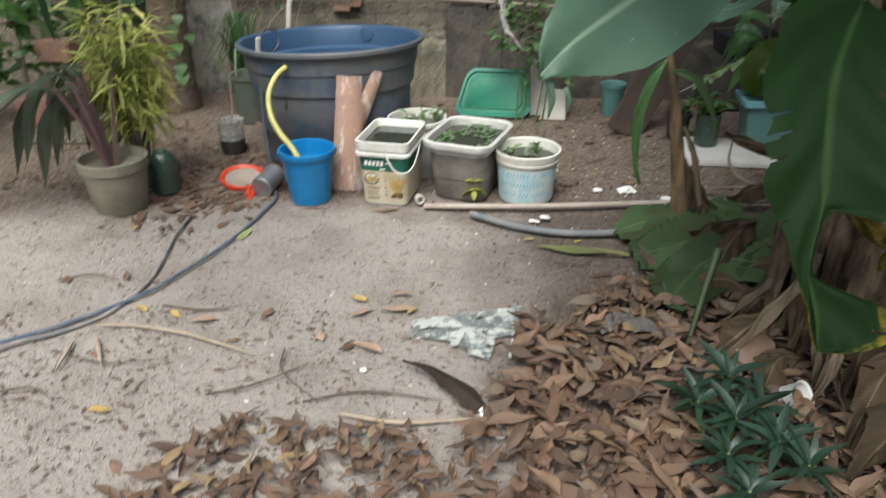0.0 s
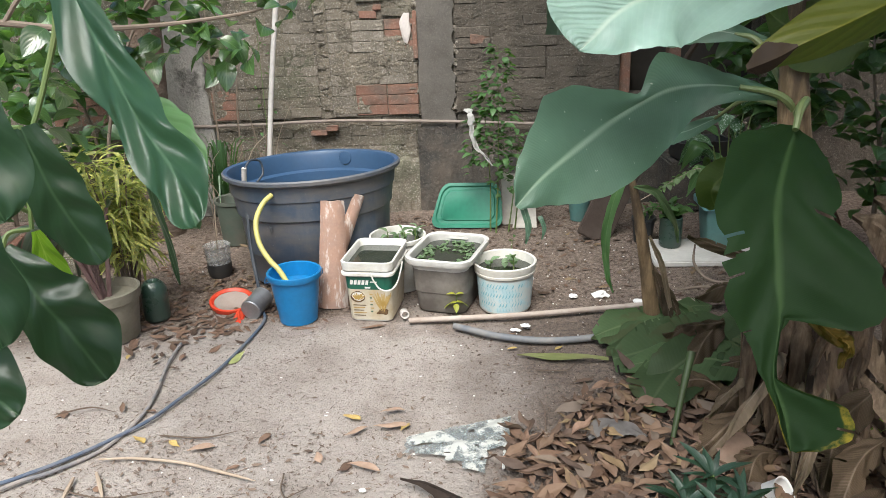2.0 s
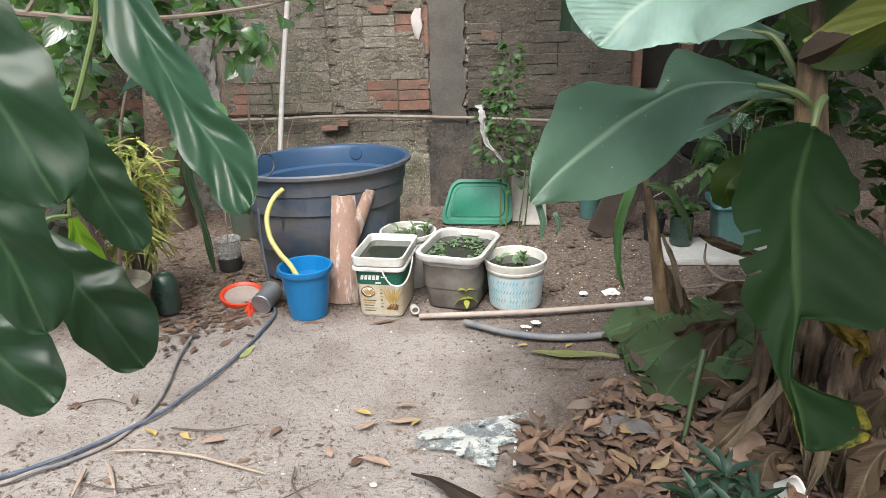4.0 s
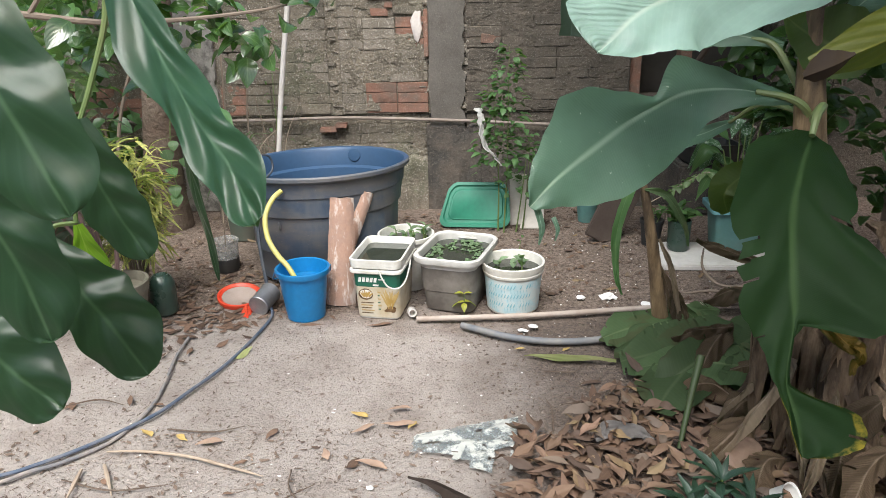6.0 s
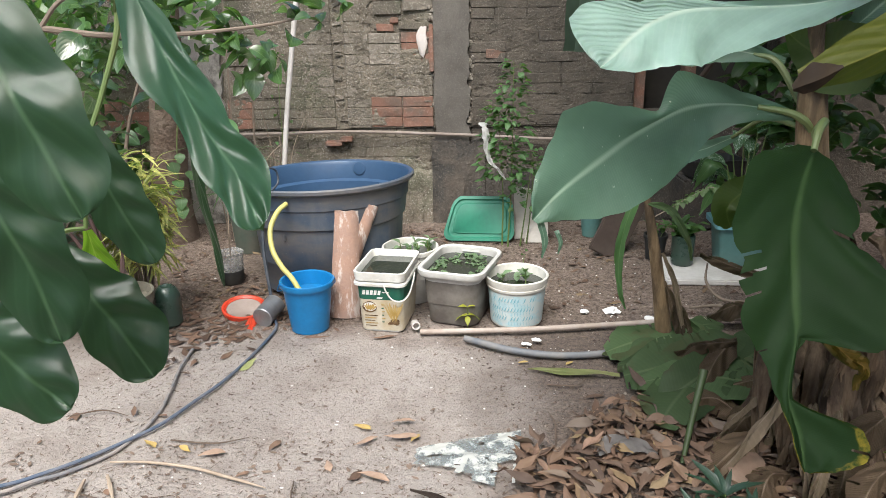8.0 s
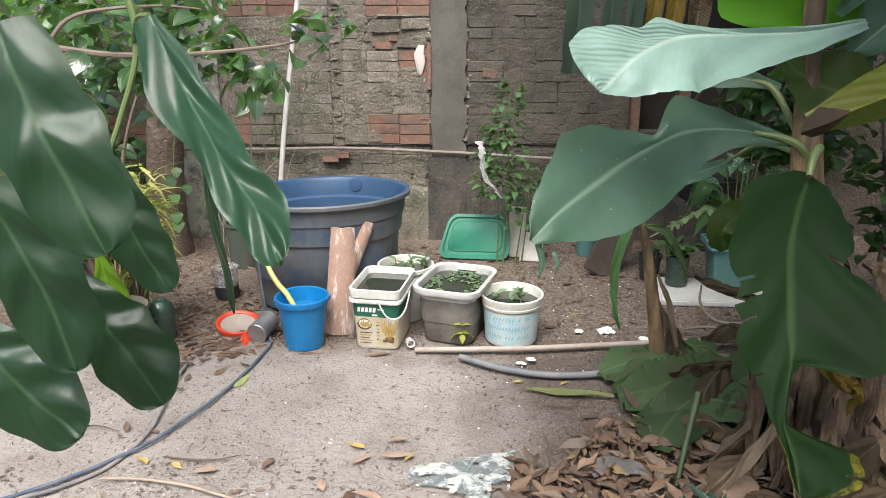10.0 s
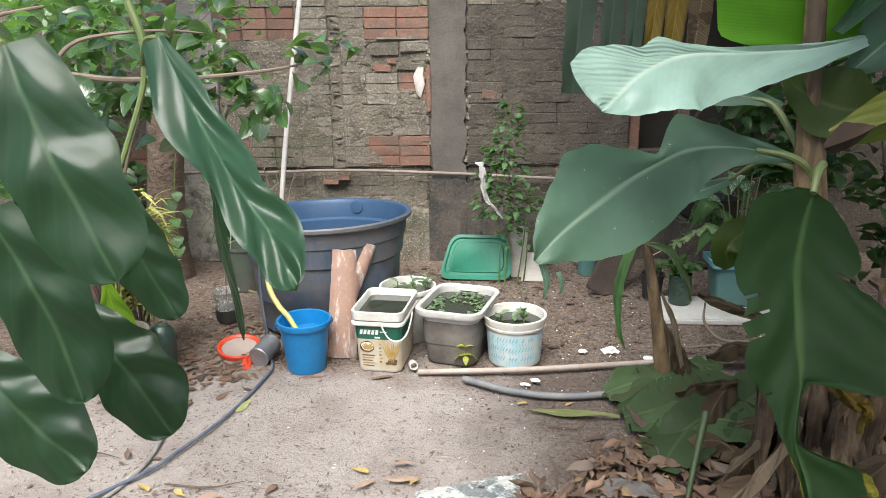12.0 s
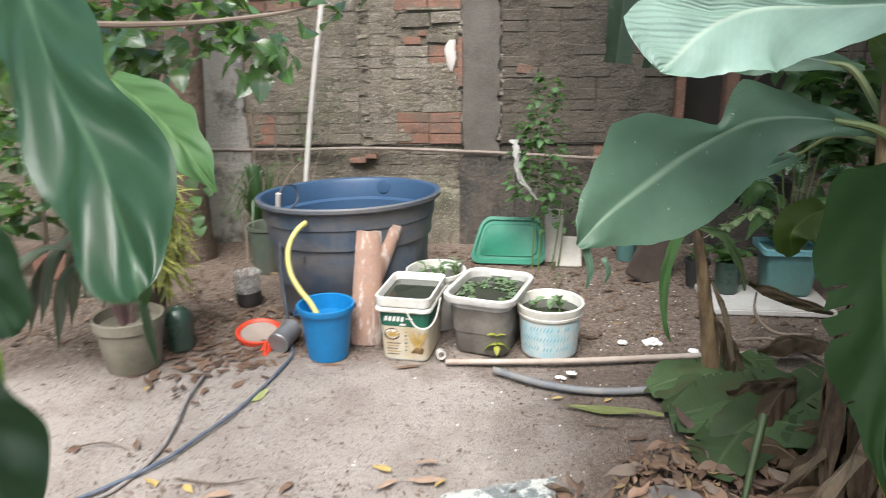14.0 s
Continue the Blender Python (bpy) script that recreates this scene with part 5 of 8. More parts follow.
    part("body", lathe([(0, 0), (0.05, 0), (0.066, 0.15), (0.07, 0.152), (0.07, 0.17), (0.062, 0.165), (0.055, 0.12), (0, 0.12)], 26, 0.02), MAT["planter"], t)
    # dark ledge with an old tin behind the planter
    bm = squircle([(0.13, 0.09, 0.02, 0.0), (0.15, 0.10, 0.02, 0.02), (0.16, 0.11, 0.02, 0.11), (0.165, 0.115, 0.02, 0.12), (0.15, 0.10, 0.02, 0.12), (0.135, 0.085, 0.02, 0.03)], 4)
    bm.transform(pose(1.56, 4.30, 0.30, 0, 0, 5))
    solo("old_basin", bm, MAT["black_pot"], "dark old square basin on the masonry block", "basin", (1.56, 4.30, 0.3))
    solo("ledge_block", box(0.5, 0.26, 0.30, 0.012, (1.62, 4.34, 0.15)), MAT["plaster_dark"], "low mossy masonry block at the wall", "masonry block", (1.62, 4.34, 0))
    # rag
    bm = bmesh.new()
    rows = []
    for k, (p, tan) in enumerate(spline([(0.185, 3.97, 0.70), (0.20, 3.93, 0.66), (0.205, 3.92, 0.58), (0.225, 3.91, 0.50), (0.265, 3.90, 0.46), (0.31, 3.90, 0.40)], 26)):
        w = 0.018 * (1 + 0.9 * noise.noise((k * 0.5, 0, 0))) * (1 - 0.75 * (k / 26) ** 2)
        rows.append([bm.verts.new(p + Vector((w * (i - 2) / 2, 0.012 * noise.noise((k * 0.4, i * 0.9, 2)), 0.006 * noise.noise((k, i, 4))))) for i in range(5)])
    for a, b in zip(rows, rows[1:]):
        for i in range(4):
            bm.faces.new((a[i], a[i + 1], b[i + 1], b[i]))
    bmesh.ops.solidify(bm, geom=bm.faces[:], thickness=0.003)
    solo("rag", bm, MAT["rag"], "frayed white rag hanging from a weed stem", "rag", (0.2, 3.93, 0.55))


back_things()


def tall_weeds():
    for k, (x, y, h, n, key, ln, wd, mt, lean, lab) in enumerate((
            (0.33, 3.97, 1.02, 190, "weed_c", 0.055, 0.016, "weed", (0.02, 0.0), "tall thin weed with small leaves before the wall"),
            (0.30, 4.0, 0.80, 130, "weed_c", 0.055, 0.016, "weed", (-0.03, 0.0), "tall thin weed with small leaves before the wall"),
            (0.40, 3.98, 0.55, 60, "weed_b", 0.050, 0.016, "weed", (0.06, -0.02), "bushy weed with broad leaves before the wall"),
            (0.44, 4.02, 0.50, 30, "weed_b", 0.050, 0.016, "weed", (0.03, -0.02), "bushy weed with broad leaves before the wall"),
            (-1.02, 4.44, 1.1, 26, "weed_a", 0.036, 0.010, "weed", (0.03, -0.03), "thin weed against the brick wall"),
            (0.33, 3.35, 0.17, 6, "weed_a", 0.036, 0.010, "weed", (0.03, 0.0), "small weed between the buckets"))):
        t = thing("weed", lab, "weed", pose(x, y, -0.005), "weeds by the wall")
        r = random.Random(k)
        part("stem", tube([(0, 0, 0), (lean[0] * 0.3 + 0.01, lean[1] * 0.3, h * 0.4), (lean[0], lean[1], h)], [0.005, 0.0035, 0.0015], 5, 10), MAT["stem_green"], t)
        me = leaf_mesh(key, ln, wd, mt)
        for i in range(n):
            f = 0.42 + 0.58 * i / n
            rad = (0.07 + 0.06 * r.random()) * (1.25 - f)
            a = r.uniform(0, 6.28)
            shared("leaf", me, t, leaf_pose((lean[0] * f + rad * math.cos(a) * 1.3, lean[1] * f + rad * math.sin(a), h * f + r.uniform(-0.02, 0.02)), math.degrees(a) - 90 + r.uniform(-40, 40), r.uniform(-35, 20), r.uniform(-25, 25), r.uniform(0.6, 1.2)))
    # the bright little seedling before the tub
    t = thing("seedling", "bright yellow-green seedling in front of the tub", "seedling", pose(0.075, 2.875, 0.0))
    part("stem", tube([(0, 0, 0), (0.004, 0, 0.05), (0, 0.01, 0.10)], 0.002, 5, 6), MAT["stem_green"], t)
    me = leaf_mesh("seedling", 0.07, 0.021, "weed_yellow")
    for p, az, pi, s in (((0, -0.005, 0.065), 60, -30, 1.0), ((0, -0.005, 0.068), -65, -30, 1.0), ((0, 0, 0.10), 100, 10, 0.6), ((0, 0, 0.10), -90, 10, 0.5), ((0.0, -0.005, 0.06), 180, -40, 0.6)):
        shared("leaf", me, t, leaf_pose(p, az, pi, 0, s))


tall_weeds()


def banana_plant():
    t = thing("banana_plant", "banana plant with broad drooping leaves and a husky stem", "banana plant", pose(1.10, 1.95, 0.0))
    part("pseudostem", tube([(1.09, 1.98, -0.01), (1.075, 1.98, 0.3), (1.02, 1.96, 0.65), (0.955, 1.93, 0.97), (0.92, 1.92, 1.25), (0.91, 1.93, 1.6), (0.93, 1.95, 2.1)], [0.105, 0.088, 0.062, 0.040, 0.027, 0.022, 0.015], 20, 60), MAT["pith"], t, "brown and green sheathed stem", True)
    # old sheaths hanging round the stem
    r = random.Random(4)
    for k in range(13):
        a = radians(150 + k * 26)
        top = Vector((1.03 + 0.06 * math.cos(a), 1.97 + 0.05 * math.sin(a), 0.50 + 0.32 * r.random()))
        low = Vector((1.09 + (0.12 + 0.10 * r.random()) * math.cos(a), 1.98 + (0.13 + 0.1 * r.random()) * math.sin(a), 0.0))
        mid = (top + low) / 2 + Vector((0.05 * math.cos(a), 0.05 * math.sin(a), 0.06))
        bm = blade([top, mid, low], [0.02, 0.04, 0.03, 0.012], [0.02, 0.035, 0.04, 0.01], (math.cos(a), math.sin(a), 0.2), -0.4, 0.006, 6, 30, 5, 0.15, seed=k, thick=0.002, quilt=0.006)
        part("old_sheath", bm, MAT["sheath"], t, "dry brown leaf sheath", True)
    # stalks
    for pts, rad in (([(0.945, 1.92, 0.96), (0.93, 1.90, 1.01), (0.88, 1.90, 1.045), (0.80, 1.92, 1.06)], 0.012), ([(0.95, 1.93, 1.0), (0.985, 1.93, 1.13), (1.04, 1.92, 1.28), (1.06, 1.89, 1.344)], 0.013),
                     ([(0.945, 1.92, 0.97), (0.94, 1.85, 1.03), (0.90, 1.79, 1.02), (0.875, 1.75, 0.98)], 0.013), ([(0.94, 1.95, 1.0), (0.968, 1.98, 1.15), (0.965, 1.985, 1.3)], 0.014),
                     ([(0.93, 1.95, 1.05), (0.88, 2.02, 1.16), (0.83, 2.06, 1.18)], 0.01), ([(0.94, 1.93, 1.0), (0.90, 2.1, 1.0), (0.85, 2.2, 0.93)], 0.008)):
        part("leaf_stalk", tube(pts, [rad, rad * 0.9, rad * 0.6], 8, 14), MAT["stalk"], t, "yellow-green leaf stalk", True)
    # the broad leaf reaching over the buckets
    part("leaf", blade([(0.89, 1.90, 1.04), (0.76, 1.93, 1.065), (0.63, 1.95, 1.055), (0.50, 1.92, 1.00), (0.38, 1.86, 0.93), (0.28, 1.80, 0.87), (0.215, 1.77, 0.81)],
                       [0.012, 0.03, 0.05, 0.08, 0.115, 0.14, 0.155, 0.155, 0.145, 0.12, 0.085, 0.05, 0.012], [0.014, 0.022, 0.03, 0.06, 0.100, 0.022, 0.075, 0.14, 0.158, 0.115, 0.08, 0.05, 0.01], ((0.1, -1.0, 0.25), (0.25, -1.0, 0.35)), 0.06, 0.01, 5, 90, 12, 0.03, seed=2), MAT["banana"], t, "broad dull green leaf blade", True)
    # torn strips at its tip
    for k, (x, z, ln, w) in enumerate(((0.235, 0.80, 0.09, 0.009), (0.275, 0.78, 0.06, 0.006))):
        part("leaf_strip", blade([(x, 1.78, z), (x + 0.01, 1.77, z - ln * 0.5), (x + 0.004, 1.775, z - ln)], [w, w, 0.3 * w], [w, 0.8 * w, 0.2 * w], (0, -1, 0.1), 0.2, 0.003, 3, 10, 2, seed=k), MAT["banana"], t, "torn hanging strip of leaf", True)
    # the leaf lit by the sky, with that sheen put into its pale colour
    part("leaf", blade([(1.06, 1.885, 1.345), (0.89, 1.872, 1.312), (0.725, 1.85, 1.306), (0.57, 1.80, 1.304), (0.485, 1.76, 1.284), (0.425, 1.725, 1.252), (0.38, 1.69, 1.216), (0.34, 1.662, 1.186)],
                       [0.015, 0.035, 0.065, 0.095, 0.12, 0.14, 0.15, 0.135, 0.115, 0.095, 0.075, 0.05, 0.03], [0.01, 0.01, 0.012, 0.014, 0.018, 0.03, 0.06, 0.05, 0.10, 0.135, 0.145, 0.135, 0.11], ((0.05, -0.8, 0.45), (0.1, -0.85, 0.65)), 0.10, 0.007, 5, 90, 16, 0.03, seed=9, blunt=9, quilt=0.006, slant=0.15), MAT["banana_pale"], t, "leaf with sky sheen put into its pale face", True)
    # darker leaf colour for the shaded side of the pale one
    part("leaf", blade([(1.09, 1.875, 1.165), (0.99, 1.885, 1.165), (0.905, 1.9, 1.20), (0.845, 1.915, 1.245)], [0.02, 0.07, 0.085, 0.05, 0.005], [0.03, 0.10, 0.10, 0.06, 0.005], (0.1, -1, 0.1), 0.12, 0.006, 4, 30, 8, 0.05, seed=31), MAT["yellow_green"], t, "shaded leaf behind the pale one", True)
    # the big hanging leaf towards the yard, torn along its side veins
    outer = [0.05, 0.105, 0.125, 0.13, 0.128, 0.115, 0.19, 0.215, 0.22, 0.215, 0.21, 0.20, 0.185, 0.15, 0.02, 0.006, 0.005, 0.005, 0.006, 0.10, 0.125, 0.13, 0.12, 0.095, 0.06, 0.01]
    inner = [0.04, 0.075, 0.115, 0.135, 0.14, 0.142, 0.138, 0.128, 0.105, 0.12, 0.11, 0.125, 0.115, 0.10, 0.085, 0.065, 0.05, 0.038, 0.022, 0.018, 0.014, 0.012, 0.012, 0.01, 0.008, 0.004]
    rips = [(46, 1, 0.6), (52, 1, 0.5), (53, 1, 0.75), (60, 1, 0.7), (86, 1, 0.75), (31, -1, 0.6), (32, -1, 0.85), (128, -1, 0.75)]
    # its shade comes from the darkened leaf colour
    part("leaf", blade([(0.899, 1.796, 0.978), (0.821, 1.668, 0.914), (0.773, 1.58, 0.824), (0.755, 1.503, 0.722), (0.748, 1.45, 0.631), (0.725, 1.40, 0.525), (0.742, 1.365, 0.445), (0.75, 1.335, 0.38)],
                       outer, inner, ((-0.1, -1.0, 0.5), (-0.15, -1.0, 0.25)), 0.14, 0.008, 7, 150, 16, 0.10, seed=5, slits=rips, slant=0.42, quilt=0.004, bumps=6), MAT["banana_shade"], t, "long torn hanging leaf, shade put into its green, with a yellowed tip", True)
    # the young leaf overhead and the ones behind
    part("leaf", blade([(0.965, 1.985, 1.28), (0.965, 1.97, 1.36), (0.955, 1.95, 1.56), (0.93, 1.9, 1.78), (0.90, 1.86, 1.98)], [0.05, 0.27, 0.29, 0.2, 0.02], [0.05, 0.2, 0.24, 0.18, 0.02], ((-0.1, -0.9, -0.35), (-0.1, -0.7, -0.7)), 0.12, 0.005, 8, 30, 8, seed=3), MAT["banana_bright"], t, "bright young leaf lit from behind", True)
    # two more overhead leaves, added to shade the stem base and heap
    part("leaf", blade([(0.96, 1.94, 1.45), (1.02, 1.70, 1.74), (0.95, 1.35, 1.92), (0.80, 0.92, 1.96), (0.68, 0.6, 1.86)], [0.03, 0.22, 0.27, 0.25, 0.16, 0.03], [0.03, 0.22, 0.27, 0.25, 0.16, 0.03], (0.1, -0.4, 1.0), 0.12, 0.006, 8, 26, 7, seed=13), MAT["banana_bright"], t, "arching leaf added overhead for shade", True)
    part("leaf", blade([(0.97, 1.92, 1.35), (1.2, 1.85, 1.62), (1.5, 1.75, 1.72), (1.8, 1.65, 1.6)], [0.03, 0.17, 0.2, 0.16, 0.03], [0.03, 0.17, 0.2, 0.16, 0.03], (0.1, -0.2, 1.0), 0.12, 0.006, 8, 26, 7, seed=14), MAT["banana"], t, "arching leaf added overhead for shade", True)
    part("leaf", blade([(0.90, 2.02, 1.165), (0.78, 2.08, 1.19), (0.68, 2.12, 1.19), (0.60, 2.13, 1.16)], [0.01, 0.035, 0.05, 0.01], [0.01, 0.035, 0.055, 0.01], (0, -1, 0.3), 0.1, 0.005, 5, 18, 4, 0.2, seed=8), MAT["banana"], t, "small leaf behind", True)
    part("leaf", blade([(1.0, 1.9, 1.25), (1.12, 1.84, 1.38), (1.25, 1.8, 1.42), (1.45, 1.78, 1.3), (1.6, 1.78, 1.05)], [0.02, 0.12, 0.16, 0.14, 0.02], [0.02, 0.12, 0.16, 0.14, 0.02], (0.1, -0.8, 0.5), 0.12, 0.008, 6, 24, 6, seed=11), MAT["banana"], t, "leaf bending away", True)
    part("leaf", blade([(0.86, 2.18, 0.94), (0.80, 2.35, 0.86), (0.76, 2.5, 0.84), (0.68, 2.62, 0.86)], [0.01, 0.05, 0.05, 0.01], [0.01, 0.03, 0.04, 0.01], (0, -0.9, 0.5), 0.1, 0.006, 6, 18, 4, 0.4, seed=12), MAT["banana"], t, "small ragged leaf behind", True)
    part("leaf", blade([(0.976, 2.25, 0.775), (0.898, 2.2, 0.758), (0.852, 2.18, 0.715), (0.876, 2.2, 0.649)], [0.01, 0.05, 0.07, 0.06, 0.02], [0.01, 0.05, 0.06, 0.05, 0.02], (-0.1, -1, 0.3), 0.15, 0.008, 4, 30, 6, 0.12, seed=17), MAT["yellow_green"], t, "yellowing small leaf behind", True)
    # hanging dry and yellow leaves below the crown
    for k, (x, y, z, ln, w, mt) in enumerate(((1.02, 1.80, 0.72, 0.42, 0.035, "husk"), (1.10, 1.78, 0.66, 0.45, 0.04, "husk"), (1.18, 1.80, 0.72, 0.5, 0.04, "husk"), (1.26, 1.85, 0.75, 0.55, 0.045, "husk"), (0.99, 1.66, 0.53, 0.13, 0.024, "gold_dry"), (1.22, 1.72, 0.62, 0.4, 0.03, "husk"))):
        part("dry_leaf", blade([(x - 0.06, y + 0.08, z), (x, y, z - 0.05), (x + 0.03, y - 0.03, z - ln * 0.55), (x + 0.02 * (k % 3), y - 0.02, z - ln)], [0.01, w, w, 0.5 * w, 0.01], [0.01, w, 0.8 * w, 0.6 * w, 0.01], (-0.2, -1, 0.1), -0.5, 0.012, 7, 20, 4, 0.2, seed=20 + k, thick=0.002, quilt=0.010), MAT["sheath" if mt == "husk" else mt], t, "dry hanging leaf", True)


banana_plant()


def far_banana():
    t = thing("banana_plant", "taller banana plant behind with tattered hanging leaves", "banana plant", pose(2.35, 3.0, 0.0))
    part("pseudostem", tube([(2.35, 3.0, 0.0), (2.3, 3.0, 0.9), (2.1, 3.0, 2.0)], [0.07, 0.06, 0.05], 14, 16), MAT["pith"], t, "", True)
    part("leaf_stalk", tube([(2.1, 3.0, 1.9), (1.6, 3.0, 2.1), (1.0, 3.0, 1.9), (0.8, 3.0, 1.6)], [0.02, 0.015, 0.008], 8, 20), MAT["stalk"], t, "", True)
    for k, (x, w, z1, mt) in enumerate(((0.50, 0.062, 1.13, "banana_old"), (0.625, 0.045, 1.11, "banana_old"), (0.715, 0.04, 1.12, "banana_old"), (0.79, 0.04, 1.26, "gold_dry"), (0.87, 0.045, 1.24, "gold_dry"), (0.96, 0.05, 1.2, "husk"))):
        part("leaf_strip", blade([(x + 0.06, 3.0, 1.75), (x + 0.03, 2.99, 1.5), (x, 2.98, z1)], [w, w, 0.8 * w], [w, w, 0.8 * w], (0, -1, 0.1), 0.3, 0.012, 3, 18, 4, 0.25, seed=k), MAT[mt], t, "torn hanging strip of leaf", True)


far_banana()


def sapling():
    t = thing("banana_sapling", "thin brown banana sucker with torn drooping leaves", "banana sapling", pose(0.85, 2.66, 0.0))
    part("stem", tube([(0.855, 2.66, -0.01), (0.835, 2.66, 0.12), (0.79, 2.64, 0.35), (0.745, 2.62, 0.55), (0.71, 2.6, 0.68)], [0.040, 0.032, 0.024, 0.018, 0.010], 10, 24), MAT["pith"], t, "brown sheathed stem", True)
    for k, (pts, w, mt) in enumerate((([(0.82, 2.64, 0.30), (0.85, 2.62, 0.22), (0.88, 2.6, 0.10), (0.91, 2.58, 0.02)], 0.018, "husk"), ([(0.83, 2.64, 0.25), (0.90, 2.60, 0.16), (0.93, 2.58, 0.06)], 0.022, "husk"),
                                      ([(0.71, 2.6, 0.66), (0.66, 2.58, 0.60), (0.63, 2.58, 0.45), (0.635, 2.57, 0.30), (0.66, 2.56, 0.22)], 0.022, "philo_dull"), ([(0.72, 2.6, 0.62), (0.80, 2.56, 0.60), (0.86, 2.54, 0.50), (0.88, 2.53, 0.42)], 0.018, "banana_fallen"), ([(0.80, 2.62, 0.42), (0.85, 2.6, 0.30), (0.885, 2.58, 0.14), (0.90, 2.57, 0.02)], 0.014, "husk_pale"), ([(0.86, 2.62, 0.22), (0.88, 2.58, 0.12), (0.86, 2.55, 0.02)], 0.025, "husk"),
                                      ([(0.86, 2.63, 0.12), (0.92, 2.6, 0.13), (1.0, 2.58, 0.06)], 0.028, "banana_fallen"))):
        part("leaf", blade(pts, [0.006, w, 0.8 * w, 0.6 * w, 0.004], [0.006, 0.7 * w, 0.9 * w, 0.4 * w, 0.004], (-0.3, -1, 0.2), 0.35, 0.006, 6, 20, 4, 0.5, seed=30 + k), MAT[mt], t, "torn drooping leaf", True)


sapling()


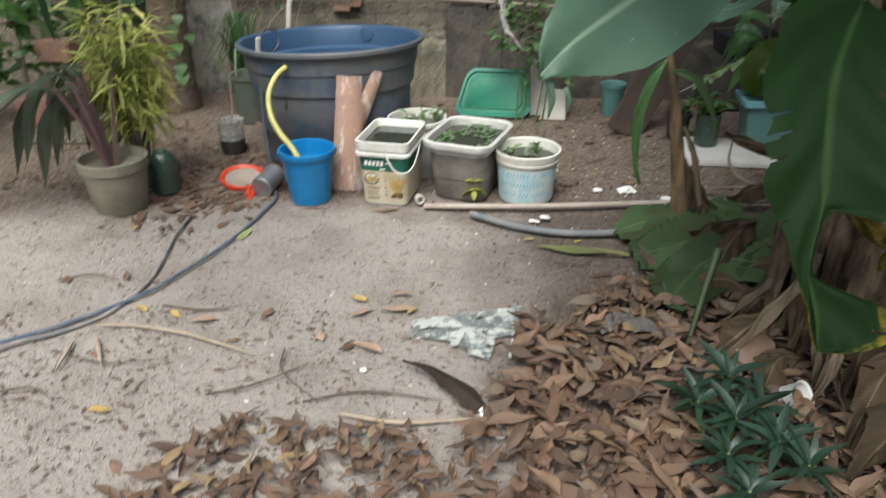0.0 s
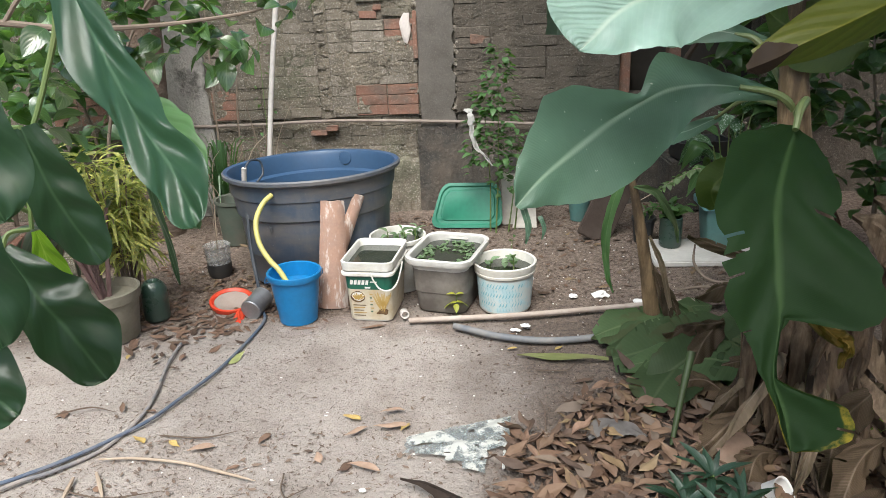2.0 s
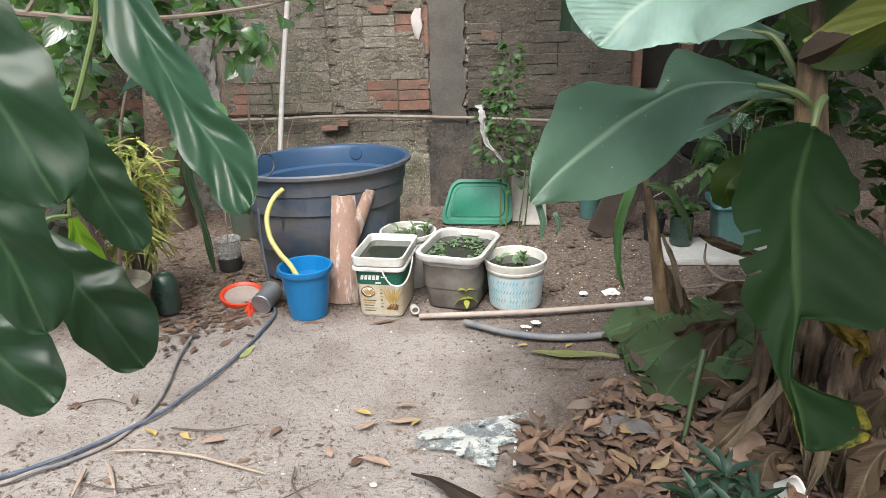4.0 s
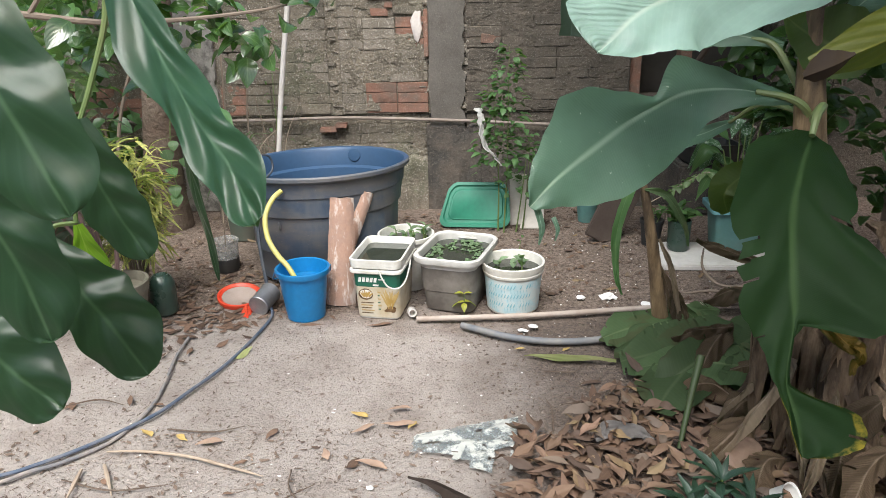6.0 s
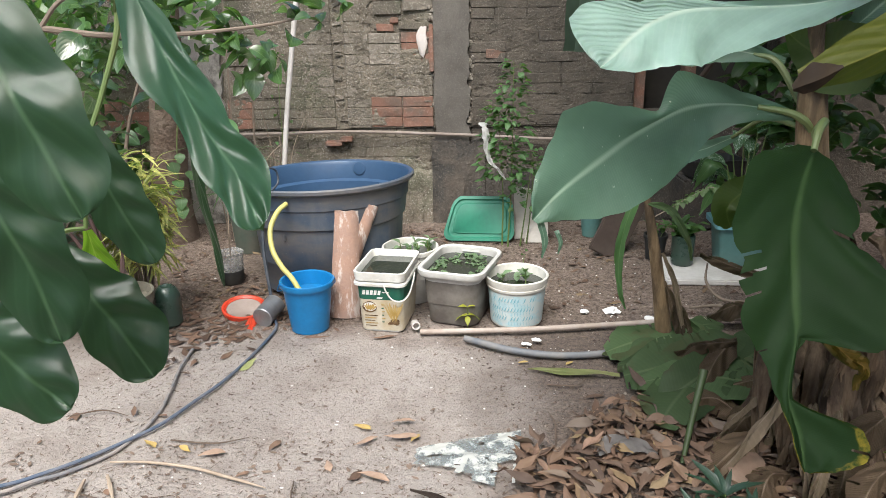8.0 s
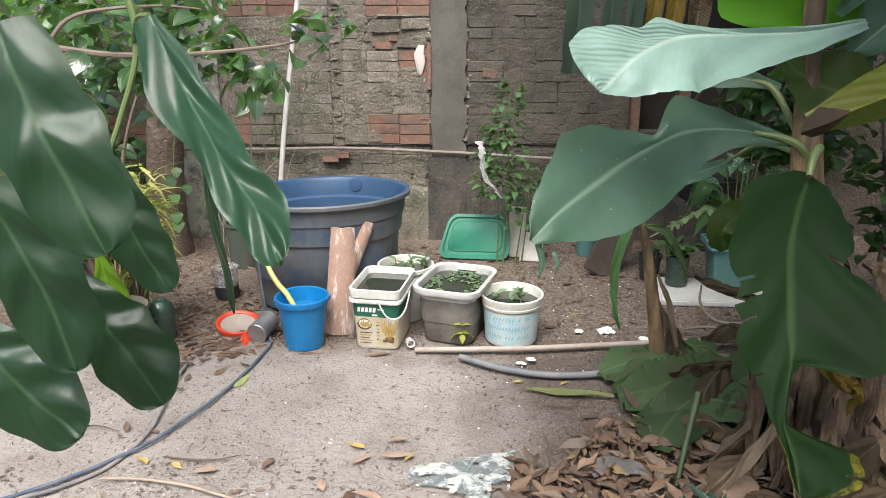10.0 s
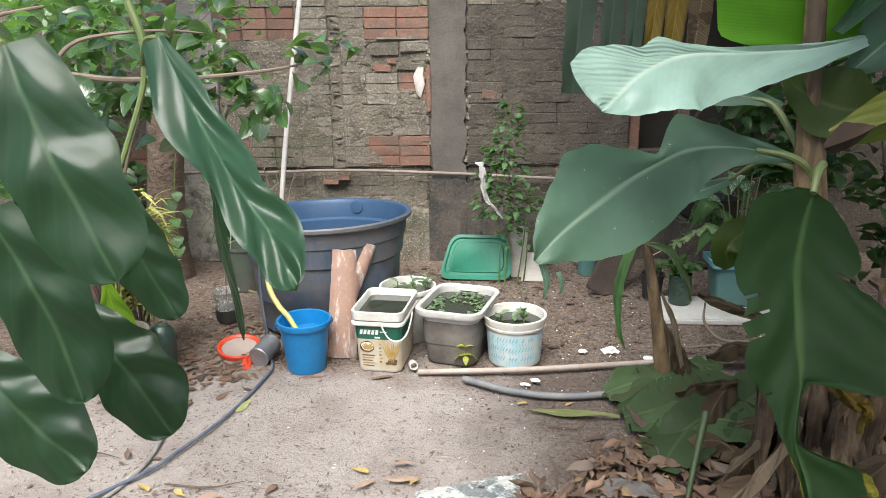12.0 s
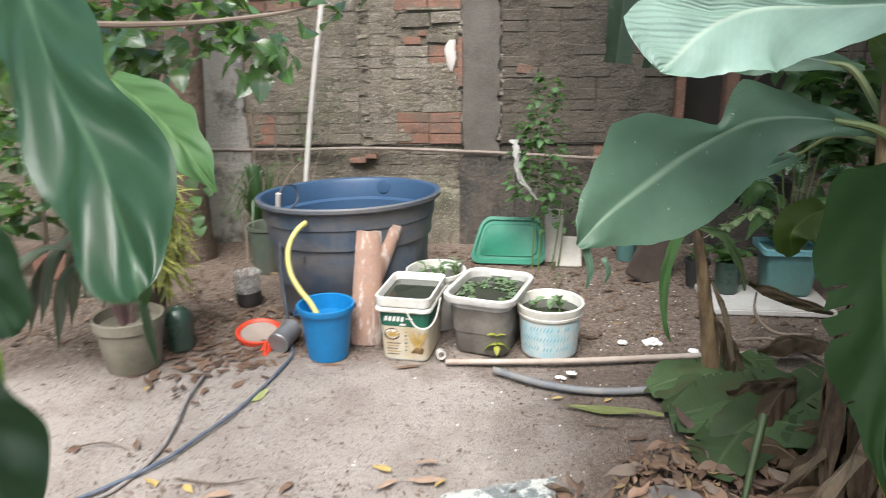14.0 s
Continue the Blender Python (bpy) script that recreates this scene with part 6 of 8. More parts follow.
def fallen_leaves():
    specs = (
        ("banana_fallen", [(1.12, 2.62, 0.05), (0.9, 2.60, 0.10), (0.72, 2.58, 0.09), (0.60, 2.57, 0.03)], 0.10, (0.05, -0.35, 1)),
        ("banana_fallen", [(1.18, 2.40, 0.10), (0.95, 2.36, 0.16), (0.78, 2.34, 0.13), (0.62, 2.36, 0.05)], 0.12, (0.0, -0.6, 1)),
        ("banana_fallen", [(1.02, 2.50, 0.12), (0.88, 2.30, 0.16), (0.74, 2.14, 0.10), (0.66, 2.05, 0.03)], 0.10, (-0.3, -0.5, 1)),
        ("banana_fallen", [(1.32, 2.55, 0.06), (1.18, 2.46, 0.14), (1.05, 2.36, 0.14), (0.98, 2.26, 0.06)], 0.10, (0.1, -0.5, 1)),
        ("banana_fallen", [(1.12, 2.78, 0.05), (1.0, 2.72, 0.09), (0.9, 2.68, 0.05)], 0.05, (0, -0.4, 1)),
        ("banana_fallen", [(1.10, 2.20, 0.10), (0.95, 2.20, 0.16), (0.80, 2.24, 0.15), (0.66, 2.30, 0.06)], 0.085, (0.1, -0.5, 1)),
        ("banana_fallen", [(1.0, 2.72, 0.04), (0.88, 2.66, 0.08), (0.76, 2.66, 0.07), (0.64, 2.68, 0.03)], 0.06, (0.0, -0.3, 1)),
        ("banana_fallen", [(1.35, 2.40, 0.10), (1.2, 2.30, 0.16), (1.06, 2.24, 0.14), (0.96, 2.14, 0.05)], 0.085, (0.1, -0.5, 1)),
        ("banana_fallen", [(0.60, 2.60, 0.02), (0.74, 2.50, 0.09), (0.90, 2.44, 0.11), (1.08, 2.44, 0.06)], 0.07, (-0.2, -0.3, 1)),
        ("banana_fallen", [(0.62, 2.46, 0.03), (0.76, 2.40, 0.13), (0.92, 2.42, 0.17), (1.10, 2.50, 0.12)], 0.075, (0.1, -0.8, 1)),
        ("banana_fallen", [(0.68, 2.16, 0.03), (0.80, 2.20, 0.14), (0.94, 2.30, 0.18), (1.05, 2.42, 0.15)], 0.07, (0.3, -0.9, 0.8)),
        ("banana_fallen", [(0.75, 2.72, 0.03), (0.90, 2.70, 0.06), (1.05, 2.74, 0.05)], 0.045, (0.0, -0.2, 1)),
        ("banana_fallen", [(1.0, 2.10, 0.06), (1.08, 2.22, 0.17), (1.16, 2.36, 0.18), (1.22, 2.5, 0.08)], 0.07, (-0.5, -0.6, 0.8)),
        ("husk", [(0.95, 2.08, 0.04), (0.84, 2.10, 0.11), (0.72, 2.12, 0.05)], 0.05, (0, -0.7, 1)),
        ("husk", [(0.98, 2.30, 0.21), (0.88, 2.32, 0.19), (0.80, 2.38, 0.13)], 0.03, (0, -0.7, 1)),
        ("husk", [(0.96, 1.78, 0.05), (0.86, 1.70, 0.10), (0.80, 1.62, 0.03)], 0.05, (-0.3, -0.7, 0.9)),
        ("husk", [(1.22, 1.60, 0.30), (1.12, 1.50, 0.26), (1.06, 1.42, 0.12)], 0.05, (-0.6, -0.8, 0.4)),
        ("husk", [(1.10, 1.52, 0.12), (1.00, 1.40, 0.15), (0.90, 1.34, 0.04)], 0.05, (0.3, -0.8, 0.9)),
        ("husk", [(1.25, 2.25, 0.05), (1.05, 2.18, 0.13), (0.88, 2.18, 0.10), (0.75, 2.25, 0.05)], 0.045, (0, -0.6, 1)),
        ("husk", [(1.0, 2.35, 0.20), (0.9, 2.25, 0.17), (0.82, 2.16, 0.08)], 0.05, (-0.2, -0.6, 1)),
        ("husk", [(1.35, 2.75, 0.10), (1.2, 2.80, 0.13), (1.08, 2.86, 0.05)], 0.05, (0, -0.6, 1)),
        ("husk", [(1.42, 3.0, 0.15), (1.25, 3.05, 0.20), (1.12, 3.12, 0.24)], 0.03, (0, -0.8, 0.6)),
        ("husk", [(1.15, 1.62, 0.20), (1.02, 1.52, 0.20), (0.92, 1.42, 0.06)], 0.045, (-0.3, -0.8, 0.8)),
        ("husk", [(1.3, 1.55, 0.22), (1.12, 1.42, 0.18), (0.95, 1.30, 0.05)], 0.05, (-0.2, -0.8, 0.9)),
        ("husk", [(1.2, 1.75, 0.28), (1.05, 1.66, 0.22), (0.98, 1.58, 0.08)], 0.06, (-0.5, -0.8, 0.5)),
        ("husk", [(0.9, 1.92, 0.10), (0.82, 1.82, 0.12), (0.72, 1.78, 0.05)], 0.07, (0, -0.6, 1)),
        ("husk", [(1.35, 1.4, 0.15), (1.15, 1.25, 0.16), (0.95, 1.15, 0.05)], 0.05, (-0.1, -0.8, 0.9)),
        ("husk", [(1.05, 2.0, 0.05), (0.92, 1.98, 0.12), (0.84, 1.95, 0.05)], 0.06, (0, -0.6, 1)),
    )
    for k, (mt, pts, w, f) in enumerate(specs):
        green = mt == "banana_fallen"
        w *= 1.05 if green else 1.1
        if green:
            pts = [(x, y, 0.02 + 0.62 * z) for x, y, z in pts]
            bm = blade(pts, [0.25 * w, 1.1 * w, 1.2 * w, w, 0.55 * w], [0.4 * w, 1.2 * w, 1.1 * w, 1.15 * w, 0.35 * w], (f[0], f[1] * 0.5, 1), -0.05, 0.007, 3, 64, 10, 0.10, seed=40 + k, thick=0.0012, tears=0.10)
        else:
            bm = blade(pts, [0.2 * w, 0.8 * w, 0.7 * w, 0.9 * w, 0.25 * w], [0.3 * w, 0.6 * w, 0.95 * w, 0.6 * w, 0.15 * w], f, -0.8, 0.010, 4, 50, 9, 0.15, seed=40 + k, thick=0.0014, quilt=0.007, tears=0.05)
        solo("fallen_banana_leaf" if green else "dry_banana_leaf", bm, MAT[mt], "wilting green banana leaf fallen on the heap" if green else "crumpled dry brown banana leaf on the heap", "banana leaf", pts[0], "fallen banana leaves" if green else "dry banana leaves", deg=80)
    r = random.Random(61)
    for k in range(26):
        a = r.uniform(2.4, 5.6)
        rad = r.uniform(0.16, 0.42)
        low = Vector((1.14 + rad * math.cos(a), 1.90 + rad * 1.1 * math.sin(a), 0.02 + 0.04 * r.random()))
        top = Vector((1.10 + 0.3 * rad * math.cos(a), 1.92 + 0.3 * rad * math.sin(a), r.uniform(0.15, 0.5)))
        mid = (low + top) / 2 + Vector((r.uniform(-0.04, 0.04), r.uniform(-0.04, 0.04), r.uniform(0.0, 0.08)))
        w = r.uniform(0.014, 0.04)
        bm = blade([top, mid, low], [0.3 * w, w, 0.7 * w, 0.9 * w, 0.1 * w], [0.2 * w, 0.7 * w, w, 0.6 * w, 0.1 * w], (math.cos(a) + r.uniform(-0.4, 0.4), math.sin(a), 0.4), -0.9, 0.008, 4, 30, 6, 0.15, seed=90 + k, thick=0.0012, quilt=0.012)
        solo("dry_banana_leaf", bm, MAT["husk_pale" if k % 3 == 0 else "sheath"], "crumpled dry brown banana leaf on the heap", "banana leaf", tuple(low), "dry banana leaves", deg=80)
    solo("cut_leaf_stalk", tube([(0.692, 1.893, 0.01), (0.732, 1.96, 0.12), (0.782, 2.04, 0.242)], [0.007, 0.010, 0.013], 10, 12), MAT["cut_stalk"], "cut green leaf stalk stuck in the litter", "stalk", (0.692, 1.893, 0))
    solo("fallen_leaf_tip", blade([(0.62, 2.42, 0.02), (0.52, 2.435, 0.022), (0.40, 2.46, 0.018), (0.29, 2.485, 0.012)], [0.008, 0.010, 0.022, 0.026, 0.012, 0.002], [0.008, 0.009, 0.016, 0.02, 0.010, 0.002], (0, -0.2, 1), 0.2, 0.004, 3, 30, 5, 0.1, seed=77, thick=0.001), MAT["green_leaf"], "pale green tip of a fallen banana leaf beside the hose", "banana leaf", (0.45, 2.45, 0))
    for pts in (((1.38, 3.08, 0.02), (1.22, 3.06, 0.04), (1.16, 3.12, 0.10), (1.17, 3.16, 0.18)), ((1.35, 2.7, 0.02), (1.2, 2.95, 0.05), (1.05, 3.0, 0.03)), ((1.0, 1.72, 0.02), (1.12, 1.80, 0.25), (1.22, 1.85, 0.42))):
        solo("dry_stalk", tube(list(pts), [0.006, 0.008, 0.004], 7, 16), MAT["twig"], "curved dry pale leaf stalk", "stalk", pts[0], "dry stalks")


fallen_leaves()


def loose_pieces():
    solo("grey_dry_leaf", blade([(0.44, 1.90, 0.045), (0.50, 1.93, 0.06), (0.56, 1.92, 0.055), (0.62, 1.90, 0.04)], [0.01, 0.035, 0.04, 0.03, 0.01], [0.01, 0.03, 0.045, 0.02, 0.005], (0.1, -0.35, 1), -0.2, 0.006, 4, 30, 6, 0.3, seed=3, thick=0.001), MAT["grey_leaf"], "grey weathered leaf lying on the brown litter", "leaf", (0.52, 1.91, 0.0))
    solo("tan_dry_leaf", blade([(0.79, 1.72, 0.05), (0.82, 1.76, 0.075), (0.85, 1.80, 0.085), (0.87, 1.85, 0.08)], [0.03, 0.045, 0.05, 0.04, 0.02], [0.02, 0.045, 0.04, 0.045, 0.015], (-0.1, -0.7, 0.8), -0.1, 0.005, 3, 30, 6, 0.25, seed=8, thick=0.001), MAT["tan_leaf"], "flat tan piece of dry banana leaf", "leaf", (0.83, 1.77, 0.0))
    t = thing("ground_plant", "small bright green plant among the dry leaves", "plant", pose(1.19, 1.78, 0.0))
    for k in range(6):
        a = k * 1.1
        dd = Vector((math.cos(a), math.sin(a), 0))
        part("leaf", blade([dd * 0.01, dd * 0.03 + Vector((0, 0, 0.10)), dd * 0.07 + Vector((0, 0, 0.17))], [0.004, 0.014, 0.017, 0.001], [0.004, 0.014, 0.017, 0.001], (-dd.x, -dd.y, 0.5), 0.2, 0.002, 4, 12, 3, thick=0, seed=k), MAT["philo_young"], t)


loose_pieces()


def near_shrub():
    """Glossy climbing plant close by, with big quilted leaves."""
    t = thing("climbing_plant", "climbing plant with large glossy dark leaves", "climbing plant", pose(-0.75, 0.40, 0.0))
    part("stem", tube([(-0.75, 0.40, -0.01), (-0.70, 0.42, 0.6), (-0.58, 0.46, 1.2), (-0.42, 0.5, 1.45), (-0.25, 0.52, 1.45), (-0.205, 0.505, 1.37), (-0.199, 0.5, 1.33), (-0.212, 0.49, 1.285), (-0.226, 0.48, 1.245), (-0.229, 0.472, 1.20)], [0.006, 0.005, 0.003, 0.0019, 0.0015], 8, 70), MAT["stem_green"], t, "", True)
    for pts in ([(-0.20, 0.50, 1.335), (-0.19, 0.485, 1.35), (-0.178, 0.474, 1.352)], [(-0.228, 0.48, 1.24), (-0.24, 0.42, 1.31), (-0.21, 0.36, 1.35), (-0.195, 0.342, 1.349)], [(-0.23, 0.472, 1.20), (-0.24, 0.465, 1.20), (-0.243, 0.46, 1.192)], [(-0.226, 0.48, 1.245), (-0.225, 0.46, 1.265), (-0.204, 0.442, 1.27)],
                [(-0.35, 0.51, 1.46), (-0.36, 0.47, 1.3), (-0.31, 0.43, 1.19), (-0.293, 0.42, 1.175)], [(-0.229, 0.475, 1.21), (-0.255, 0.42, 1.26), (-0.241, 0.382, 1.268)], [(-0.20, 0.5, 1.33), (-0.18, 0.5, 1.31), (-0.162, 0.5, 1.284)], [(-0.22, 0.515, 1.41), (-0.23, 0.6, 1.32), (-0.213, 0.62, 1.262)]):
        part("leaf_stalk", tube(pts, 0.0016, 6, 10), MAT["stem_green"], t, "", True)
    f, g = (0.25, -1.0, 0.12), (0.05, -1.0, 0.45)
    specs = (
        ("philo_gloss", [(-0.178, 0.474, 1.352), (-0.149, 0.44, 1.309), (-0.119, 0.40, 1.277), (-0.097, 0.375, 1.257), (-0.081, 0.351, 1.235)], [0.003, 0.013, 0.0135, 0.0145, 0.0155, 0.017], [0.010, 0.022, 0.012, 0.0145, 0.0155, 0.017], g, 0.0022, 1),
        ("philo", [(-0.195, 0.342, 1.349), (-0.180, 0.331, 1.312), (-0.166, 0.325, 1.284), (-0.151, 0.321, 1.250)], [0.015, 0.024, 0.025, 0.024, 0.024], [0.012, 0.020, 0.022, 0.022, 0.022], f, 0.0016, 2),
        ("philo", [(-0.241, 0.382, 1.268), (-0.226, 0.38, 1.236), (-0.214, 0.38, 1.202), (-0.206, 0.38, 1.162)], [0.012, 0.021, 0.024, 0.024, 0.023], [0.01, 0.019, 0.022, 0.022, 0.022], f, 0.0016, 3),
        ("philo", [(-0.243, 0.46, 1.192), (-0.224, 0.452, 1.162), (-0.206, 0.447, 1.138), (-0.186, 0.442, 1.106)], [0.005, 0.021, 0.027, 0.028, 0.026], [0.005, 0.017, 0.023, 0.025, 0.025], f, 0.0018, 4),
        ("philo", [(-0.293, 0.42, 1.175), (-0.270, 0.412, 1.151), (-0.248, 0.405, 1.130), (-0.220, 0.40, 1.108)], [0.008, 0.022, 0.028, 0.028, 0.026], [0.008, 0.02, 0.025, 0.026, 0.026], f, 0.0018, 5),
        ("philo", [(-0.204, 0.442, 1.27), (-0.195, 0.44, 1.237), (-0.185, 0.44, 1.212), (-0.172, 0.44, 1.187)], [0.008, 0.016, 0.018, 0.017, 0.015], [0.008, 0.015, 0.017, 0.016, 0.014], f, 0.0012, 6),
        ("philo", [(-0.162, 0.5, 1.284), (-0.162, 0.5, 1.243), (-0.159, 0.5, 1.203), (-0.151, 0.5, 1.147)], [0.004, 0.008, 0.011, 0.010, 0.007], [0.004, 0.009, 0.012, 0.010, 0.007], (-0.8, -0.6, 0.1), 0.001, 7),
        ("philo_young", [(-0.243, 0.5, 1.19), (-0.239, 0.5, 1.165), (-0.235, 0.5, 1.140), (-0.232, 0.5, 1.108)], [0.003, 0.009, 0.012, 0.011, 0.008], [0.003, 0.009, 0.012, 0.011, 0.008], f, 0.001, 8),
        ("philo_dull", [(-0.213, 0.62, 1.262), (-0.185, 0.602, 1.246), (-0.162, 0.582, 1.231), (-0.138, 0.56, 1.211)], [0.006, 0.015, 0.017, 0.011, 0.001], [0.006, 0.013, 0.015, 0.010, 0.001], f, 0.0012, 9),
    )
    for mt, pts, l, r, ff, wv, sd in specs:
        part("leaf", blade(pts, l, r, ff, 0.10, 0.8 * wv, 5, 80, 16, 0.0, 0.0006, sd, 0.06 if sd == 1 else 0.2, 0 if sd == 9 else 7, quilt=(1.25 if sd == 1 else 0.95) * wv, bumps=2.9 if sd == 1 else 2.1 + 0.2 * sd, scallop=0.12 if sd == 1 else 0.06), MAT[mt], t, {"philo_young": "young yellow-green leaf", "philo_dull": "paler leaf with a yellow tip"}.get(mt, "glossy quilted leaf"), True)
    # yellowing leaf with a rotten base on the other side
    t = thing("yellowing_leaf", "yellowing leaf with a rotten brown base", "leaf", pose(0.3, 0.42, 0.0))
    part("leaf_stalk", tube([(0.42, 0.5, -0.01), (0.42, 0.48, 0.7), (0.40, 0.45, 1.2), (0.36, 0.43, 1.35)], 0.004, 6, 30), MAT["stalk"], t, "", True)
    part("leaf", blade([(0.36, 0.43, 1.35), (0.30, 0.42, 1.335), (0.25, 0.42, 1.312), (0.203, 0.42, 1.292)], [0.01, 0.02, 0.021, 0.016, 0.007], [0.01, 0.018, 0.02, 0.015, 0.007], (0.1, -1, -0.2), -0.5, 0.001, 4, 24, 6, seed=3), MAT["yellowing"], t, "yellow-green blade", True)
    bm = blade([(0.196, 0.4155, 1.290), (0.204, 0.4145, 1.293), (0.213, 0.415, 1.2965), (0.222, 0.4165, 1.301)], [0.002, 0.007, 0.009, 0.006, 0.001], [0.002, 0.007, 0.008, 0.004, 0.001], (0.1, -1, -0.2), -0.5, 0.0004, 4, 20, 6, 0.08, seed=4)
    part("rotten_tip", bm, MAT["rotten"], t, "rotten dark brown tip", True)


near_shrub()


def leafy_branch(name, label, pts, radius, clusters, key, length, width, material, seed, category="branch", mat="twig"):
    t = thing(name, label, category, pose(*pts[0]))
    part("wood", tube(pts, radius, 7, 40), MAT[mat], t, "", True)
    base = Vector(pts[0])
    r = random.Random(seed)
    me = leaf_mesh(key, length, width, material, 0.25, 6, 2)
    for c, rad, n, droop in clusters:
        for _ in range(n):
            d = Vector((r.gauss(0, 1), r.gauss(0, 0.8), r.gauss(0, 0.8))) * rad * 0.55
            shared("leaf", me, t, leaf_pose(Vector(c) + d - base, r.uniform(0, 360), droop + r.uniform(-35, 35), r.uniform(-50, 50), r.uniform(0.6, 1.2)))
    return t


def left_side():
    # tree by the wall
    t = thing("tree", "slender tree with smooth brown bark by the wall", "tree", pose(-1.63, 4.2, 0.0))
    part("trunk", tube([(-1.63, 4.2, -0.03), (-1.63, 4.2, 0.3), (-1.58, 4.2, 0.8), (-1.545, 4.2, 1.3), (-1.53, 4.2, 2.0), (-1.6, 4.15, 3.0)], [0.135, 0.108, 0.098, 0.092, 0.085, 0.06], 20, 40), MAT["bark"], t, "", True)
    for pts, rad in (([(-1.53, 4.2, 1.9), (-1.8, 4.0, 2.4), (-2.2, 3.8, 2.9)], [0.05, 0.03, 0.015]), ([(-1.55, 4.18, 2.2), (-1.3, 3.9, 2.6), (-1.1, 3.6, 2.9)], [0.045, 0.03, 0.012]), ([(-1.56, 4.15, 2.6), (-1.6, 3.9, 3.1), (-1.7, 3.7, 3.5)], [0.04, 0.025, 0.01])):
        part("limb", tube(pts, rad, 8, 12), MAT["bark"], t, "", True)
    crown = bmesh.new()
    uvl = crown.loops.layers.uv.new("leaf")
    r = random.Random(12)
    for _ in range(1500):
        c = r.choice(((-2.1, 3.8, 2.8), (-1.2, 3.7, 2.8), (-1.65, 3.8, 3.3), (-1.9, 4.1, 3.0), (-1.4, 4.0, 3.2), (-2.3, 3.6, 2.4)))
        p = Vector(c) + Vector((r.gauss(0, 0.25), r.gauss(0, 0.25), r.gauss(0, 0.2)))
        m = leaf_pose(p, r.uniform(0, 360), r.uniform(-50, 40), r.uniform(-40, 40), r.uniform(0.7, 1.3))
        v = [crown.verts.new(m @ Vector(q)) for q in ((0, 0, 0), (0.022, 0.035, 0.004), (0, 0.08, 0), (-0.022, 0.035, 0.004))]
        f = crown.faces.new(v)
        for loop, q in zip(f.loops, ((0, 0), (1, 0.4), (0, 1), (-1, 0.4))):
            loop[uvl].uv = q
    ob = part("crown", crown, MAT["shrub"], t, "leafy crown", True)
    tagged(ob, kind="stuff")
    # heart leaves climbing on the trunk
    t = thing("creeper", "young creeper with round leaves on the tree trunk", "creeper", pose(-1.5, 4.06, 0.2))
    part("stem", tube([(-1.50, 4.09, 0.2), (-1.53, 4.08, 0.36), (-1.52, 4.09, 0.55), (-1.49, 4.09, 0.75)], 0.003, 5, 14), MAT["stem_green"], t, "", True)
    me = leaf_mesh("heart", 0.085, 0.04, "weed", 0.1)
    for k in range(7):
        shared("leaf", me, t, leaf_pose((-0.04 + 0.10 * rng.random(), -0.04 - 0.03 * rng.random(), 0.05 + 0.05 * k), rng.uniform(150, 230), rng.uniform(-60, -10), 0, rng.uniform(0.7, 1.15)))
    # branches overhead
    leafy_branch("branch", "thin bare branch with a tuft of bright leaves at its end", [(-2.4, 0.9, -0.02), (-2.2, 0.95, 0.8), (-1.4, 1.1, 1.25), (-0.74, 1.2, 1.311), (-0.63, 1.2, 1.305), (-0.526, 1.22, 1.291), (-0.417, 1.27, 1.290), (-0.30, 1.29, 1.300), (-0.235, 1.3, 1.311)], [0.02, 0.014, 0.008, 0.0055, 0.0045, 0.003, 0.0015],
                 (((-0.215, 1.30, 1.315), 0.045, 16, 10), ((-0.35, 1.36, 1.25), 0.055, 26, -45), ((-0.37, 1.34, 1.30), 0.05, 16, -30)), "bay", 0.05, 0.0165, "shrub_near", 31)
    leafy_branch("branch", "forked branch with glossy leaves", [(-0.62, 1.2, 1.307), (-0.585, 1.2, 1.343), (-0.545, 1.22, 1.358), (-0.46, 1.25, 1.365), (-0.40, 1.3, 1.36)], [0.004, 0.003, 0.0015],
                 (((-0.52, 1.3, 1.36), 0.09, 38, -15), ((-0.42, 1.35, 1.36), 0.07, 32, -20), ((-0.63, 1.3, 1.37), 0.09, 34, -15), ((-0.60, 1.36, 1.26), 0.08, 26, -25), ((-0.50, 1.38, 1.25), 0.07, 24, -25), ((-0.70, 1.4, 1.20), 0.09, 26, -25)), "bay", 0.05, 0.0165, "shrub_near", 32)
